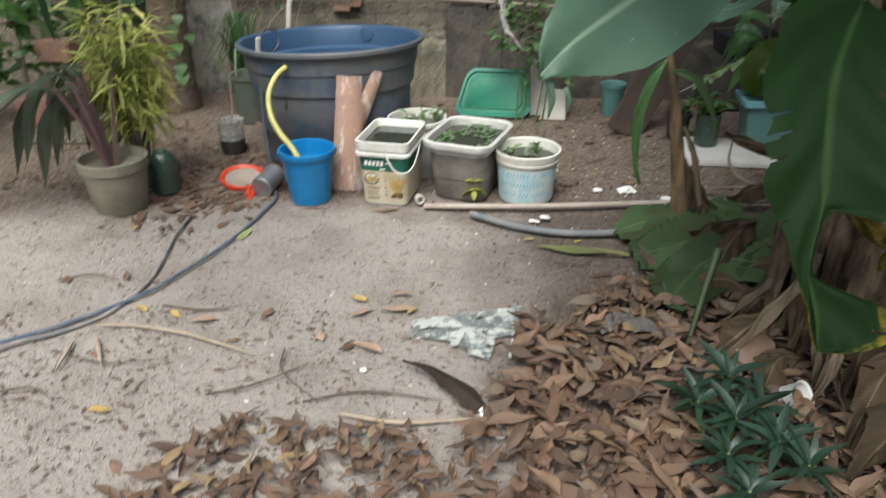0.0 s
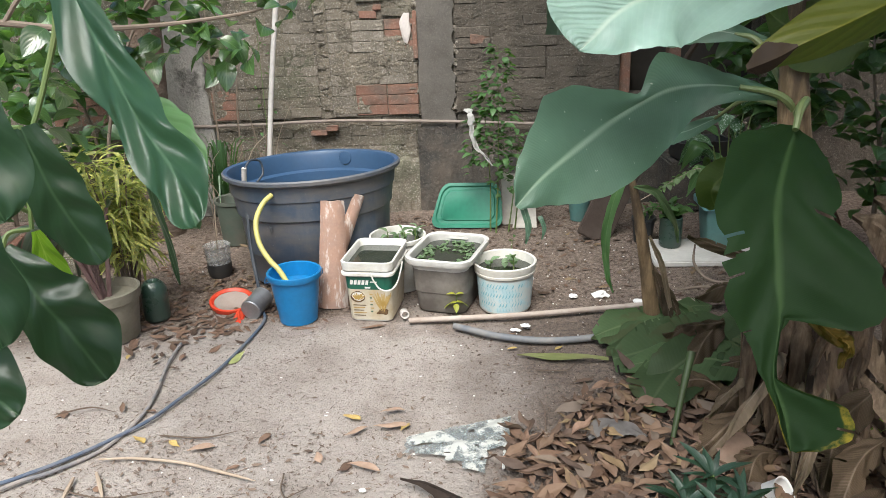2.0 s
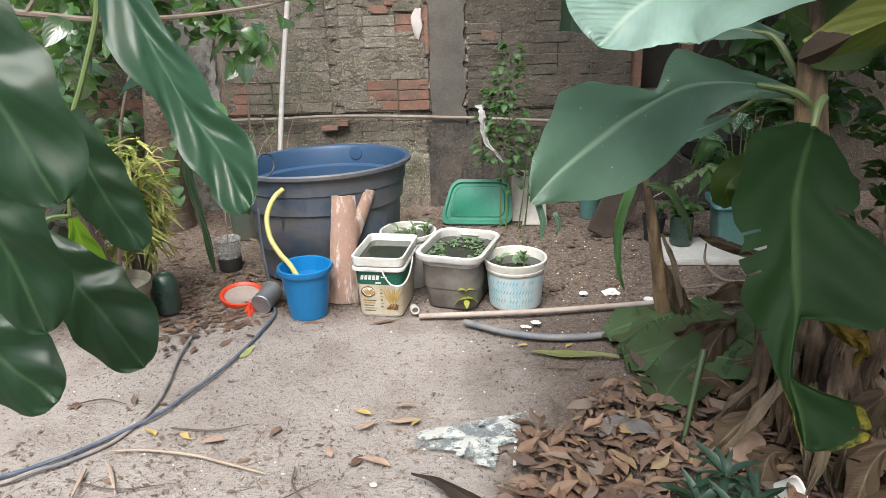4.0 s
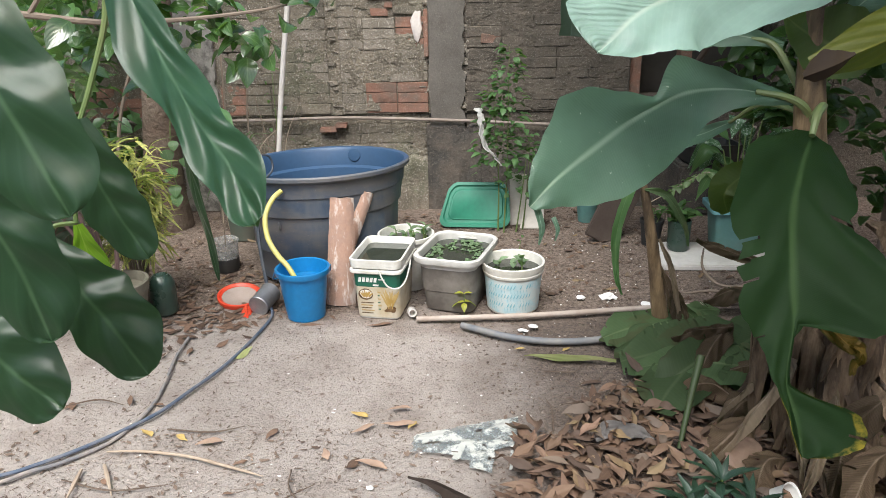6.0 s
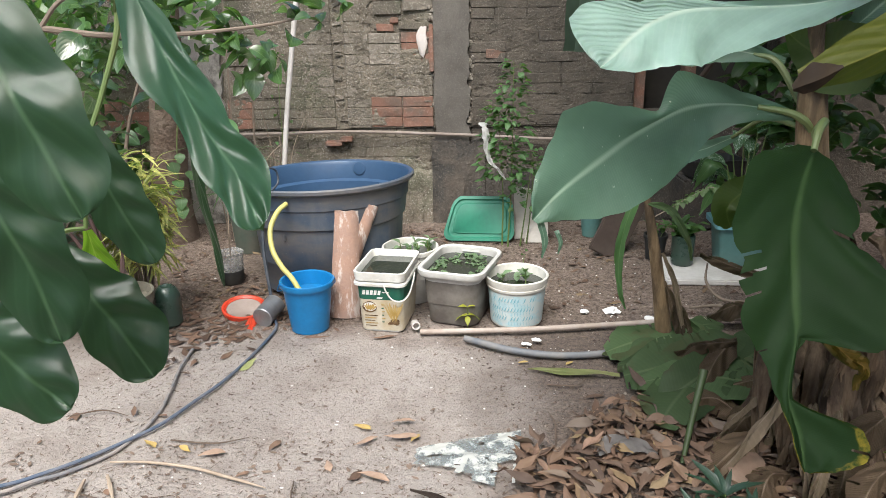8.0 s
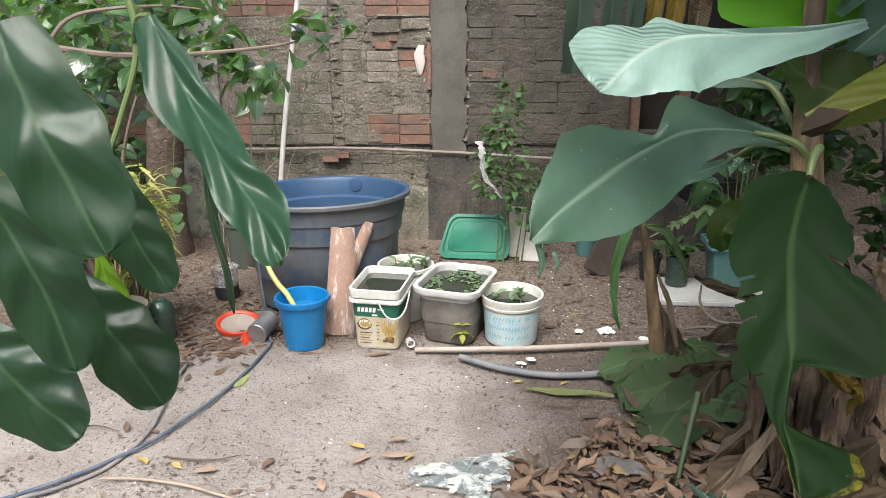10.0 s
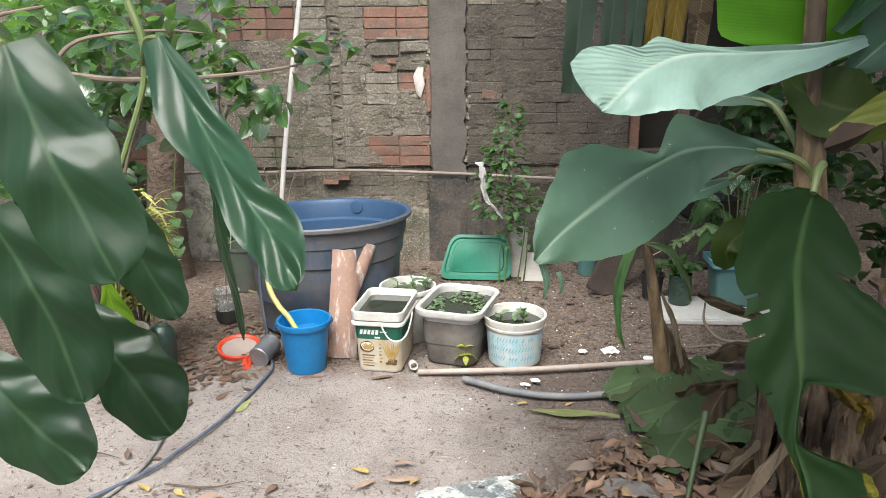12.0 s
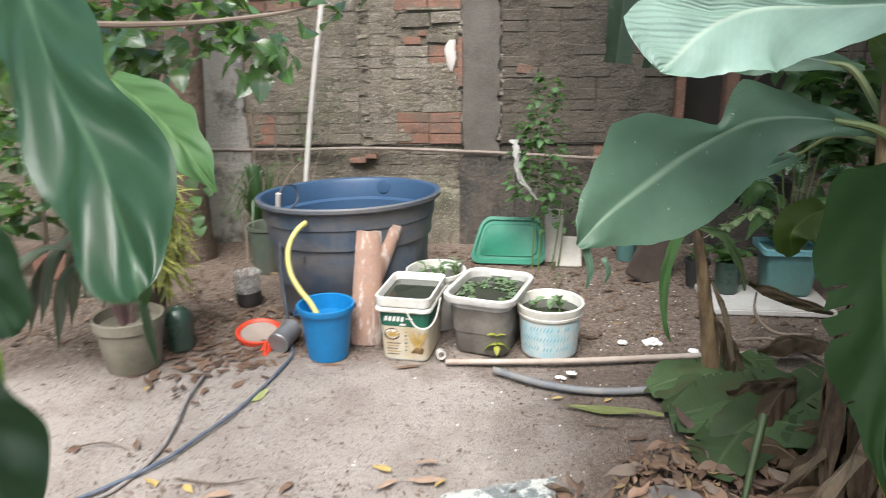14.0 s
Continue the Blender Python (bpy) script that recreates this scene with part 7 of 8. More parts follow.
    for k, (pts, cl) in enumerate((
            ([(-2.15, 2.5, 0.0), (-2.0, 2.5, 0.7), (-1.35, 2.35, 1.25), (-1.0, 2.25, 1.5)], (((-1.25, 2.3, 1.25), 0.18, 75, -10), ((-1.05, 2.25, 1.45), 0.17, 75, -10), ((-1.45, 2.4, 1.15), 0.18, 70, -10), ((-0.9, 2.3, 1.55), 0.14, 30, -20))),
            ([(-1.9, 2.6, 0.0), (-1.85, 2.6, 0.8), (-1.65, 2.5, 1.3), (-1.4, 2.4, 1.6)], (((-1.75, 2.6, 1.05), 0.2, 85, -10), ((-1.6, 2.5, 1.35), 0.2, 85, -10), ((-1.9, 2.6, 0.75), 0.18, 70, -10), ((-1.4, 2.5, 1.6), 0.18, 70, -10))),
            ([(-2.3, 3.3, 0.0), (-2.2, 3.3, 0.9), (-2.0, 3.2, 1.5)], (((-2.1, 3.3, 1.0), 0.25, 60, -10), ((-2.2, 3.3, 0.6), 0.25, 50, -10), ((-1.9, 3.3, 1.4), 0.25, 60, -10))),
            ([(-2.6, 1.9, 0.0), (-2.3, 1.9, 1.0), (-1.3, 1.85, 1.35), (-0.8, 1.8, 1.45)], (((-0.95, 1.85, 1.2), 0.14, 60, -10), ((-1.05, 1.9, 1.0), 0.14, 50, -10), ((-0.85, 1.8, 1.38), 0.14, 60, -10), ((-1.12, 1.9, 1.3), 0.16, 60, -10))),
            ([(-1.75, 3.9, 0.0), (-1.72, 3.9, 0.6), (-1.45, 3.85, 1.2), (-1.12, 3.8, 1.5)], (((-1.18, 3.85, 1.25), 0.14, 30, -10), ((-1.05, 3.8, 1.5), 0.16, 34, -10))))):
        leafy_branch("shrub", "leafy shrub with small glossy leaves among the trees", pts, [0.014, 0.01, 0.006, 0.003], cl, "bay2", 0.075, 0.022, "shrub", 50 + k, "shrub")
    # bare upright sticks and grassy tuft by the tank
    for k, pts in enumerate((((-1.28, 4.35, 0.0), (-1.27, 4.35, 0.7), (-1.25, 4.38, 1.6)), ((-1.15, 4.4, 0.0), (-1.16, 4.4, 0.6), (-1.12, 4.42, 1.0)), ((-1.05, 4.3, 0.0), (-1.02, 4.3, 0.35), (-1.08, 4.3, 0.75)), ((-1.1, 4.3, 0.0), (-1.0, 4.28, 0.4), (-0.93, 4.25, 0.62)), ((-1.0, 4.3, 0.0), (-0.97, 4.3, 0.3), (-0.99, 4.3, 0.6)))):
        solo("dry_reed", tube(list(pts), [0.008, 0.006, 0.003], 5, 12), MAT["twig"], "thin dry upright reed by the wall", "reed", pts[0], "dry stems")
    r = random.Random(19)
    for k in range(18):
        x, y = r.uniform(-1.3, -0.95), r.uniform(4.0, 4.38)
        dx, h = r.uniform(-0.25, 0.28), r.uniform(0.35, 0.85)
        pts = [(x, y, 0.0), (x + dx * 0.3, y, h * 0.55), (x + dx, y + r.uniform(-0.1, 0.04), h * r.uniform(0.7, 1.0))]
        solo("dry_reed", tube(pts, [0.0035, 0.0028, 0.0012], 5, 10), MAT["cane" if k % 3 else "twig"], "thin pale dry weed stalk beside the tank", "reed", pts[0], "dry stems")
    t = thing("grass_tuft", "tuft of long dull green blades behind the tank", "grass", pose(-1.22, 4.15, 0.0))
    r = random.Random(9)
    for k in range(64):
        a, l, sp = r.uniform(0, 6.28), r.uniform(0.35, 0.66), r.uniform(0.12, 0.42)
        d = Vector((math.cos(a), math.sin(a) * 0.6, 0))
        p0 = d * 0.03
        part("blade", blade([p0, d * sp * 0.4 + Vector((0, 0, l * 0.8)), d * sp + Vector((0, 0, l * (0.35 + 0.6 * r.random())))], [0.003, 0.008, 0.006, 0.001], [0.003, 0.008, 0.006, 0.001], (-d.x, -d.y, 0.4), 0.3, n=8, m=1, thick=0), MAT["corner_leaf"], t)
    # pot with strap-leaved plant and the yellow-flecked shrub behind it
    t = thing("concrete_pot", "mossy concrete flowerpot with a strap-leaved plant", "flowerpot", pose(-1.35, 2.80, 0.0))
    part("body", lathe([(0, 0), (0.098, 0), (0.103, 0.01), (0.122, 0.17), (0.131, 0.175), (0.134, 0.215), (0.122, 0.217), (0.115, 0.18), (0, 0.175)], 36, 0.02), MAT["concrete_pot"], t)
    r = random.Random(2)
    for k in range(12):
        a, l = 3.2 + (0.24 if k < 9 else 1.1) * (k - 5) + r.uniform(-0.25, 0.25), r.uniform(0.24, 0.48)
        d = Vector((math.cos(a), math.sin(a), 0))
        up = r.uniform(0.14, 0.40)
        root, bend = d * 0.02 + Vector((0, 0, 0.17)), d * 0.3 * l + Vector((0, 0, 0.19 + up))
        part("leaf_stem", tube([root, (root + bend) / 2 + Vector((0, 0, 0.03)), bend], [0.010, 0.007], 6, 6), MAT["purple_stem"], t, "purple-brown stem")
        part("strap_leaf", blade([bend, d * 0.55 * l + Vector((0, 0, 0.215 + up)), d * 0.85 * l + Vector((0, 0, 0.16 + up * 0.8)), d * 1.05 * l + Vector((0, 0, 0.06 + up * r.uniform(0.2, 0.7)))], [0.008, 0.022, 0.034, 0.026, 0.002], [0.008, 0.022, 0.034, 0.026, 0.002], (-d.x * 0.3, -d.y * 0.3 - 0.3, 0.9), 0.3, 0.003, 5, 18, 3, seed=k), MAT["cordyline"], t)
    t = thing("croton", "croton shrub with narrow yellow-flecked leaves", "shrub", pose(-1.36, 3.06, 0.0))
    me = leaf_mesh("croton", 0.15, 0.0075, "croton", 0.3, 7, 1)
    for k in range(26):
        a = k * 2.4
        top = Vector((0.21 * math.cos(a) * (0.3 + 0.7 * (k % 4) / 3), 0.16 * math.sin(a) * (0.3 + 0.7 * (k % 3) / 2), 0.46 + 0.30 * r.random()))
        part("stem", tube([(0.02 * math.cos(a), 0.02 * math.sin(a), 0), top * 0.5 + Vector((0, 0, 0.05)), top], [0.005, 0.003, 0.002], 5, 8), MAT["twig"], t)
        for j in range(34):
            f = 0.55 + 0.5 * r.random()
            shared("leaf", me, t, leaf_pose(top * f, r.uniform(0, 360), r.uniform(-75, 35), r.uniform(-40, 40), r.uniform(0.6, 1.15)))
    t = thing("bottle_pot", "dark-green bottle pot beside the concrete pot", "flowerpot", pose(-1.225, 2.96, 0.0), "bottle pots")
    part("body", lathe([(0, 0), (0.045, 0), (0.055, 0.012), (0.056, 0.1), (0.055, 0.14), (0.045, 0.165), (0.03, 0.18), (0.026, 0.18), (0, 0.15)], 26, 0.03), MAT["bottle"], t)
    t = thing("bag_pot", "dark soil bag with a cloudy clear plastic top", "flowerpot", pose(-1.09, 3.46, 0.0))
    part("body", lathe([(0, 0), (0.05, 0), (0.058, 0.02), (0.060, 0.07), (0, 0.07)], 24, 0.08, 2), MAT["black_pot"], t)
    part("sleeve", lathe([(0.056, 0.05), (0.058, 0.10), (0.062, 0.155), (0.066, 0.162), (0.060, 0.152), (0.055, 0.07)], 24, 0.16, 5), MAT["film"], t, "cloudy plastic sleeve")
    part("stem", tube([(0, 0, 0.10), (0.005, 0, 0.2), (0.0, 0, 0.30)], 0.003, 5, 6), MAT["twig"], t)
    t = thing("flowerpot", "faded green plastic pot beside the tank", "flowerpot", pose(-1.12, 3.98, 0.0))
    part("body", lathe([(0, 0), (0.09, 0), (0.105, 0.23), (0.112, 0.235), (0.112, 0.255), (0.1, 0.25), (0.09, 0.2), (0, 0.2)], 26, 0.02), MAT["pot_dull"], t)
    for k, (x, y, s) in enumerate(((-2.05, 3.6, 0.16), (-1.85, 3.75, 0.13), (-1.95, 3.65, 0.12))):
        solo("old_brick", box(s * 1.4, s, s * 0.8, 0.008, (x, y, 0.16 + 0.14 * k)), MAT["brick_red"], "stacked old red brick by the shrubs", "brick", (x, y, 0.1), "old bricks")
    bm = box(0.5, 0.3, 0.1, 0.01, (-1.97, 3.68, 0.05))
    solo("rubble_block", bm, MAT["mortar"], "mortar-covered rubble block on the soil", "rubble", (-1.97, 3.68, 0))


left_side()


def corner_shrubs():
    for k, (pts, cl) in enumerate((
            ([(1.80, 3.75, 0.0), (1.78, 3.72, 0.5), (1.72, 3.65, 0.9), (1.6, 3.6, 1.2)], (((1.50, 3.62, 0.98), 0.13, 45, -20), ((1.72, 3.65, 0.95), 0.17, 60, -15), ((1.85, 3.7, 0.7), 0.17, 55, -15), ((1.68, 3.66, 0.72), 0.13, 35, -15))),
            ([(2.15, 3.45, 0.0), (2.1, 3.42, 0.5), (2.0, 3.4, 0.9), (1.95, 3.4, 1.3)], (((2.0, 3.4, 1.0), 0.19, 70, -15), ((2.1, 3.42, 0.65), 0.19, 65, -15), ((1.95, 3.42, 1.3), 0.16, 50, -15), ((2.15, 3.4, 0.35), 0.16, 45, -15))))):
        leafy_branch("shrub", "dense dark-leaved shrub in the corner behind the banana plant", pts, [0.014, 0.01, 0.006, 0.003], cl, "broad_dark", 0.12, 0.036, "corner_leaf", 70 + k, "shrub")


corner_shrubs()


def left_hedge():
    for k, (x, y) in enumerate(((-2.35, 3.95), (-2.0, 4.3), (-2.75, 3.4))):
        pts = [(x, y, 0.0), (x + 0.03, y, 0.5), (x - 0.02, y - 0.03, 1.0), (x + 0.05, y, 1.4)]
        cl = [((x + dx, y - 0.08, z), 0.2, 46, -15) for dx, z in ((-0.15, 0.35), (0.12, 0.55), (-0.1, 0.85), (0.14, 1.1), (0.0, 1.35))]
        leafy_branch("shrub", "dense dark hedge shrub in front of the wall", pts, [0.014, 0.01, 0.006, 0.003], cl, "broad_dark", 0.12, 0.036, "corner_leaf", 90 + k, "shrub")


left_hedge()


def shade_tree():
    # stands out of view; added so its crown shades the heap and right wall
    t = thing("tree", "unseen spreading tree added to shade the heap of dry leaves", "tree", pose(2.6, 1.2, 0.0))
    part("trunk", tube([(2.6, 1.2, -0.03), (2.58, 1.2, 0.9), (2.4, 1.25, 1.8), (2.1, 1.3, 2.5)], [0.14, 0.11, 0.09, 0.05], 14, 20), MAT["bark"], t, "", True)
    for pts in ([(2.4, 1.25, 1.8), (1.9, 1.7, 2.2), (1.3, 2.1, 2.4)], [(2.3, 1.28, 2.1), (1.7, 1.1, 2.4), (1.1, 0.9, 2.5)], [(2.1, 1.3, 2.5), (2.2, 2.2, 2.7), (2.2, 2.9, 2.7)]):
        part("limb", tube(pts, [0.05, 0.03, 0.012], 8, 12), MAT["bark"], t, "", True)
    crown = bmesh.new()
    uvl = crown.loops.layers.uv.new("leaf")
    r = random.Random(15)
    for _ in range(6400):
        c = r.choice(((1.6, 1.7, 2.35), (1.7, 1.4, 2.4), (1.2, 0.9, 2.45), (1.6, 0.7, 2.5), (2.2, 1.6, 2.6), (2.2, 2.0, 2.6), (1.9, 0.4, 2.5), (1.4, 1.2, 2.5), (1.2, 2.9, 2.35), (1.8, 3.1, 2.35), (0.9, 3.6, 2.55), (1.5, 3.8, 2.45), (2.2, 3.4, 2.3), (1.9, 2.4, 2.4), (1.3, 2.2, 2.45)))
        p = Vector(c) + Vector((r.gauss(0, 0.28), r.gauss(0, 0.28), r.gauss(0, 0.13)))
        m = leaf_pose(p, r.uniform(0, 360), r.uniform(-50, 40), r.uniform(-40, 40), r.uniform(0.8, 1.5))
        v = [crown.verts.new(m @ Vector(q)) for q in ((0, 0, 0), (0.026, 0.04, 0.004), (0, 0.1, 0), (-0.026, 0.04, 0.004))]
        f = crown.faces.new(v)
        for loop, q in zip(f.loops, ((0, 0), (1, 0.4), (0, 1), (-1, 0.4))):
            loop[uvl].uv = q
    tagged(part("crown", crown, MAT["shrub"], t, "leafy crown", True), kind="stuff")


shade_tree()


def rosette_bush():
    t = thing("rosette_plant", "low blue-green plant with whorled pointed leaves", "plant", pose(0.66, 1.42, 0.0))
    r = random.Random(6)
    me = leaf_mesh("spear", 0.10, 0.0105, "blue_rosette", 0.25, 6, 1)
    for k, (x, y, h) in enumerate(((0, 0, 0.14), (-0.06, 0.08, 0.12), (0.07, 0.06, 0.13), (-0.03, -0.07, 0.10), (0.08, -0.05, 0.12), (0.02, 0.13, 0.16), (0.13, -0.10, 0.1), (-0.01, -0.16, 0.08))):
        part("stem", tube([(x * 0.5, y * 0.5, 0), (x, y, h)], 0.004, 5, 5), MAT["stem_green"], t)
        for j in range(17):
            shared("leaf", me, t, leaf_pose((x, y, h - 0.004 * (j % 8)), j * 137.5 + r.uniform(-10, 10), r.uniform(-5, 15) + 30 * (j % 3) / 2, r.uniform(-15, 15), r.uniform(0.7, 1.15)))


rosette_bush()


def litter():
    r = random.Random(21)
    sheets = []
    for k in range(8):
        l, w = ((0.125, 0.020), (0.14, 0.018), (0.105, 0.024), (0.12, 0.022), (0.15, 0.018), (0.095, 0.022), (0.085, 0.019), (0.11, 0.025))[k]
        arch, tip = (0.008, 0.014, 0.004, 0.018, 0.010, 0.006, 0.014, 0.008)[k], (0.008, -0.004, 0.014, 0.0, 0.004, 0.018, -0.006, 0.006)[k]
        bm = blade([(0, 0, 0), (0.004 * (k % 3 - 1), l * 0.33, arch), (0.006 * (k % 2), l * 0.68, 0.75 * arch), (0, l, tip)], [0.001, 0.65 * w, w, 0.85 * w, 0.45 * w, 0.001], [0.001, 0.8 * w, 0.95 * w, 0.7 * w, 0.3 * w, 0.001], (0.25 * (k % 3 - 1), 0, 1), (-0.2, 0.3, -0.4, 0.12, -0.15, 0.45, -0.6, 0.05)[k], 0.003, 3, 10, 3, seed=k, thick=0)
        me = mesh_from(bm, "dry_leaf")
        me.materials.append(MAT["litter"])
        sheets.append(me)
    t = thing("leaf_litter", "thick litter of dry brown leaves on the soil", "leaf litter", pose(0.5, 1.6, 0.0))

    def inside(x, y):
        right = x > 0.22 - 0.45 * max(0.0, min(0.5, 1.75 - y)) + 0.14 * noise.noise((y * 5, x * 3, 0)) + 1.25 * max(0.0, y - 1.88) - 0.15 * max(0, 1.7 - y) and y < 2.38
        left = (x + 0.33) ** 2 / 0.17 + (y - 1.28) ** 2 / 0.06 < 1 + 0.7 * noise.noise((x * 4, y * 4, 1)) and r.random() < 0.8
        return right or left
    m0 = Matrix.Translation((-0.5, -1.6, 0))
    made = 0
    joined = bmesh.new()
    while made < 3400:
        x, y = r.uniform(-0.9, 1.5), r.uniform(0.8, 2.5)
        if not inside(x, y):
            continue
        made += 1
        m = leaf_pose((x, y, 0.004 + 0.05 * r.random() * min(1, max(0.1, (x + 0.9)))), r.uniform(0, 360), r.uniform(-12, 18), r.uniform(-38, 38), r.uniform(0.38, 0.9) * (1.05 if x > 0.1 else 0.8))
        if made <= 290:
            shared("dry_leaf", sheets[made % 8], t, m0 @ m)
        else:
            me = sheets[made % 8].copy()
            me.transform(m0 @ m)
            joined.from_mesh(me)
            bpy.data.meshes.remove(me)
    me = mesh_from(joined, "litter_bed")
    me.materials.append(LITTER_BED)
    ob = new("litter_bed", me)
    ob.parent = t
    tagged(ob, kind="stuff")
    # single leaves scattered on the bare soil
    t = thing("scattered_leaves", "single dry leaves scattered over the bare soil", "leaf litter", pose(0, 2.3, 0))
    for k in range(290):
        x, y = r.uniform(-1.9, 0.9), r.uniform(1.2, 4.0)
        if k % 3 == 0:
            x, y = r.uniform(-1.5, 1.2), r.uniform(3.1, 4.4)
        if k % 2 == 0:
            x, y = -1.0 + 0.22 * r.gauss(0, 1), 2.86 + 0.13 * r.gauss(0, 1)
        s = r.uniform(0.22, 0.6) * (1.25 if k % 2 == 0 else 1.0)
        if -1.0 < x < 0.45 and 1.85 < y < 2.75 and k % 5:
            continue
        shared("dry_leaf", sheets[k % 8], t, Matrix.Translation((0, -2.3, 0)) @ leaf_pose((x, y, 0.004), r.uniform(0, 360), r.uniform(-3, 4), r.uniform(-6, 6), s) @ Matrix.Diagonal((1, 1, 0.4, 1)))
    ye = sheets[1].copy()
    ye.materials.clear()
    ye.materials.append(MAT["litter_yellow"])
    for k, (x, y, s) in enumerate(((-0.26, 2.10, 0.75), (0.30, 2.56, 0.5), (-0.10, 2.07, 0.6), (-1.22, 2.62, 0.5), (-0.86, 2.02, 0.7), (-0.9, 1.55, 0.8), (0.44, 2.53, 0.5))):
        ob = new("yellow_leaf", ye)
        ob.matrix_basis = leaf_pose((x, y, 0.006), 40 * k + 70, 2, 0, 0.62 * s) @ Matrix.Diagonal((1.5, 1, 0.4, 1))
        tagged(ob, "faded yellow fallen leaf on the soil", "leaf", "yellow leaves")
    for k, (x, y) in enumerate(((-0.259, 2.113), (-0.266, 1.881), (-0.095, 2.058), (-0.178, 1.825), (-0.702, 1.981), (-0.935, 2.01), (-0.235, 2.06), (-0.359, 1.874), (-0.117, 2.148), (-0.817, 2.519))):
        me = sheets[(0, 2, 4, 1, 3, 5, 4, 6, 1, 2)[k]].copy()
        me.materials.clear()
        me.materials.append(MAT["green_leaf" if k == 9 else "litter_yellow" if k in (0, 5) else "litter" if k == 1 else "tan_leaf"])
        ob = new("single_leaf", me)
        ob.matrix_basis = leaf_pose((x, y, 0.006), (80, 150, 95, 70, 110, 60, 130, 20, 100, -40)[k], 3, 6 - 3 * (k % 4), (0.5, 0.7, 0.8, 0.75, 0.7, 0.6, 0.6, 0.7, 0.6, 0.9)[k]) @ Matrix.Diagonal((1.1, 1, 0.6, 1))
        tagged(ob, "pale green fallen leaf on the soil" if k == 9 else "single curled tan leaf on the bare soil", "leaf", "single leaves")
    # darker broken leaves strewn along the wall and between the pots
    strewn = bmesh.new()
    for k in range(1500):
        x, y = r.uniform(-2.1, 1.7), 2.95 + 1.5 * r.random()
        if k % 3 == 0:
            x, y = -1.15 + 0.35 * r.gauss(0, 1), 3.05 + 0.3 * r.gauss(0, 1)
        if y < 2.95 + 0.25 * noise.noise((x * 3, 2, 2)) or y > 4.42:
            continue
        me = sheets[k % 8].copy()
        me.transform(Matrix.Translation((0, -2.3, 0)) @ leaf_pose((x, y, gz(x, y) + 0.004), r.uniform(0, 360), r.uniform(-5, 8), r.uniform(-16, 16), r.uniform(0.12, 0.5)))
        strewn.from_mesh(me)
        bpy.data.meshes.remove(me)
    me = mesh_from(strewn, "strewn_leaves")
    me.materials.append(LITTER_BED)
    ob = new("strewn_leaves", me)
    ob.parent = t
    tagged(ob, kind="stuff")
    # fine twigs and crumbs
    bits = bmesh.new()
    for k in range(16000):
        x, y = r.uniform(-2.2, 1.6), 1.0 + 3.3 * r.random() ** 0.8
        if noise.noise((x * 2.2, y * 2.2, 3)) < -0.12 and k % 4:
            continue
        a, l, w = r.uniform(0, 6.28), r.uniform(0.0015, 0.0075), r.uniform(0.0005, 0.0015)
        if k % 60 == 0 or (k % 9 == 0 and y < 2.1):
            l *= 3.2
            w *= 0.7
        d, s = Vector((math.cos(a), math.sin(a), 0)) * l, Vector((-math.sin(a), math.cos(a), 0)) * w
        p = Vector((x, y, gz(x, y) + 0.002))
        v = [bits.verts.new(q) for q in (p - d - s, p + d - s * 0.5, p + d + s * 0.5, p - d + s, p - d * 0.9 + Vector((0, 0, 1.6 * w)), p + d * 0.9 + Vector((0, 0, 1.6 * w)))]
        for q in ((0, 1, 5, 4), (2, 3, 4, 5), (1, 2, 5), (3, 0, 4)):
            bits.faces.new([v[i] for i in q])
    solo("fine_twigs", bits, MAT["twig_fine"], "scatter of fine dark twigs and bark crumbs", "debris", (0, 2.5, 0), kind="stuff")
    bed = bmesh.new()
    for k in range(4200):
        x, y = r.uniform(-2.0, 1.2), 1.1 + 3.1 * r.random()
        if k % 2:
            x, y = r.uniform(-1.4, 0.5), r.uniform(1.15, 2.05)
        elif k % 3 == 0:
            x, y = r.uniform(-1.8, 1.0), r.uniform(2.95, 4.3)
        l = 0.002 + 0.013 * r.random() ** 2
        w = l * r.uniform(0.12, 0.5)
        m = leaf_pose((x, y, gz(x, y) + 0.004), r.uniform(0, 360), r.uniform(-8, 8), r.uniform(-12, 12), 1.0)
        q = [bed.verts.new(m @ Vector(p)) for p in ((0, -l, 0), (w, -0.3 * l, 0.002), (0.8 * w, 0.5 * l, 0), (0.1 * w, l, 0.003), (-w, 0.2 * l, 0.001))]
        bed.faces.new(q)
    solo("leaf_crumbs", bed, MAT["crumbs"], "scatter of crumbled dry leaf pieces on the soil", "debris", (0, 2.5, 0), kind="stuff")
    bits = bmesh.new()
    for k in range(420):
        x, y = r.uniform(-2.0, 1.5), r.uniform(1.2, 4.2)
        if k % 3 == 0:
            x, y = r.gauss(0.75, 0.3), r.gauss(3.1, 0.4)
        s = r.uniform(0.001, 0.0033)
        mm = Matrix.Translation((x, y, gz(x, y) + s * 0.5)) @ Matrix.Diagonal((s * r.uniform(0.8, 1.8), s, s * 0.8, 1))
        bmesh.ops.create_cube(bits, size=1.6, matrix=mm @ pose(0, 0, 0, r.uniform(0, 90), r.uniform(0, 90), r.uniform(0, 90)))
    solo("pale_crumbs", bits, MAT["white_scrap"], "scatter of tiny pale stones and shell crumbs", "debris", (0, 2.5, 0), kind="stuff")
    # clods and crumbs of loose earth
    lumps = bmesh.new()
    for k in range(11000):
        x, y = r.uniform(-0.1, 1.5), r.uniform(1.9, 4.3)
        if k % 3 == 0:
            x, y = r.uniform(-1.9, 1.2), r.uniform(2.95, 4.35)
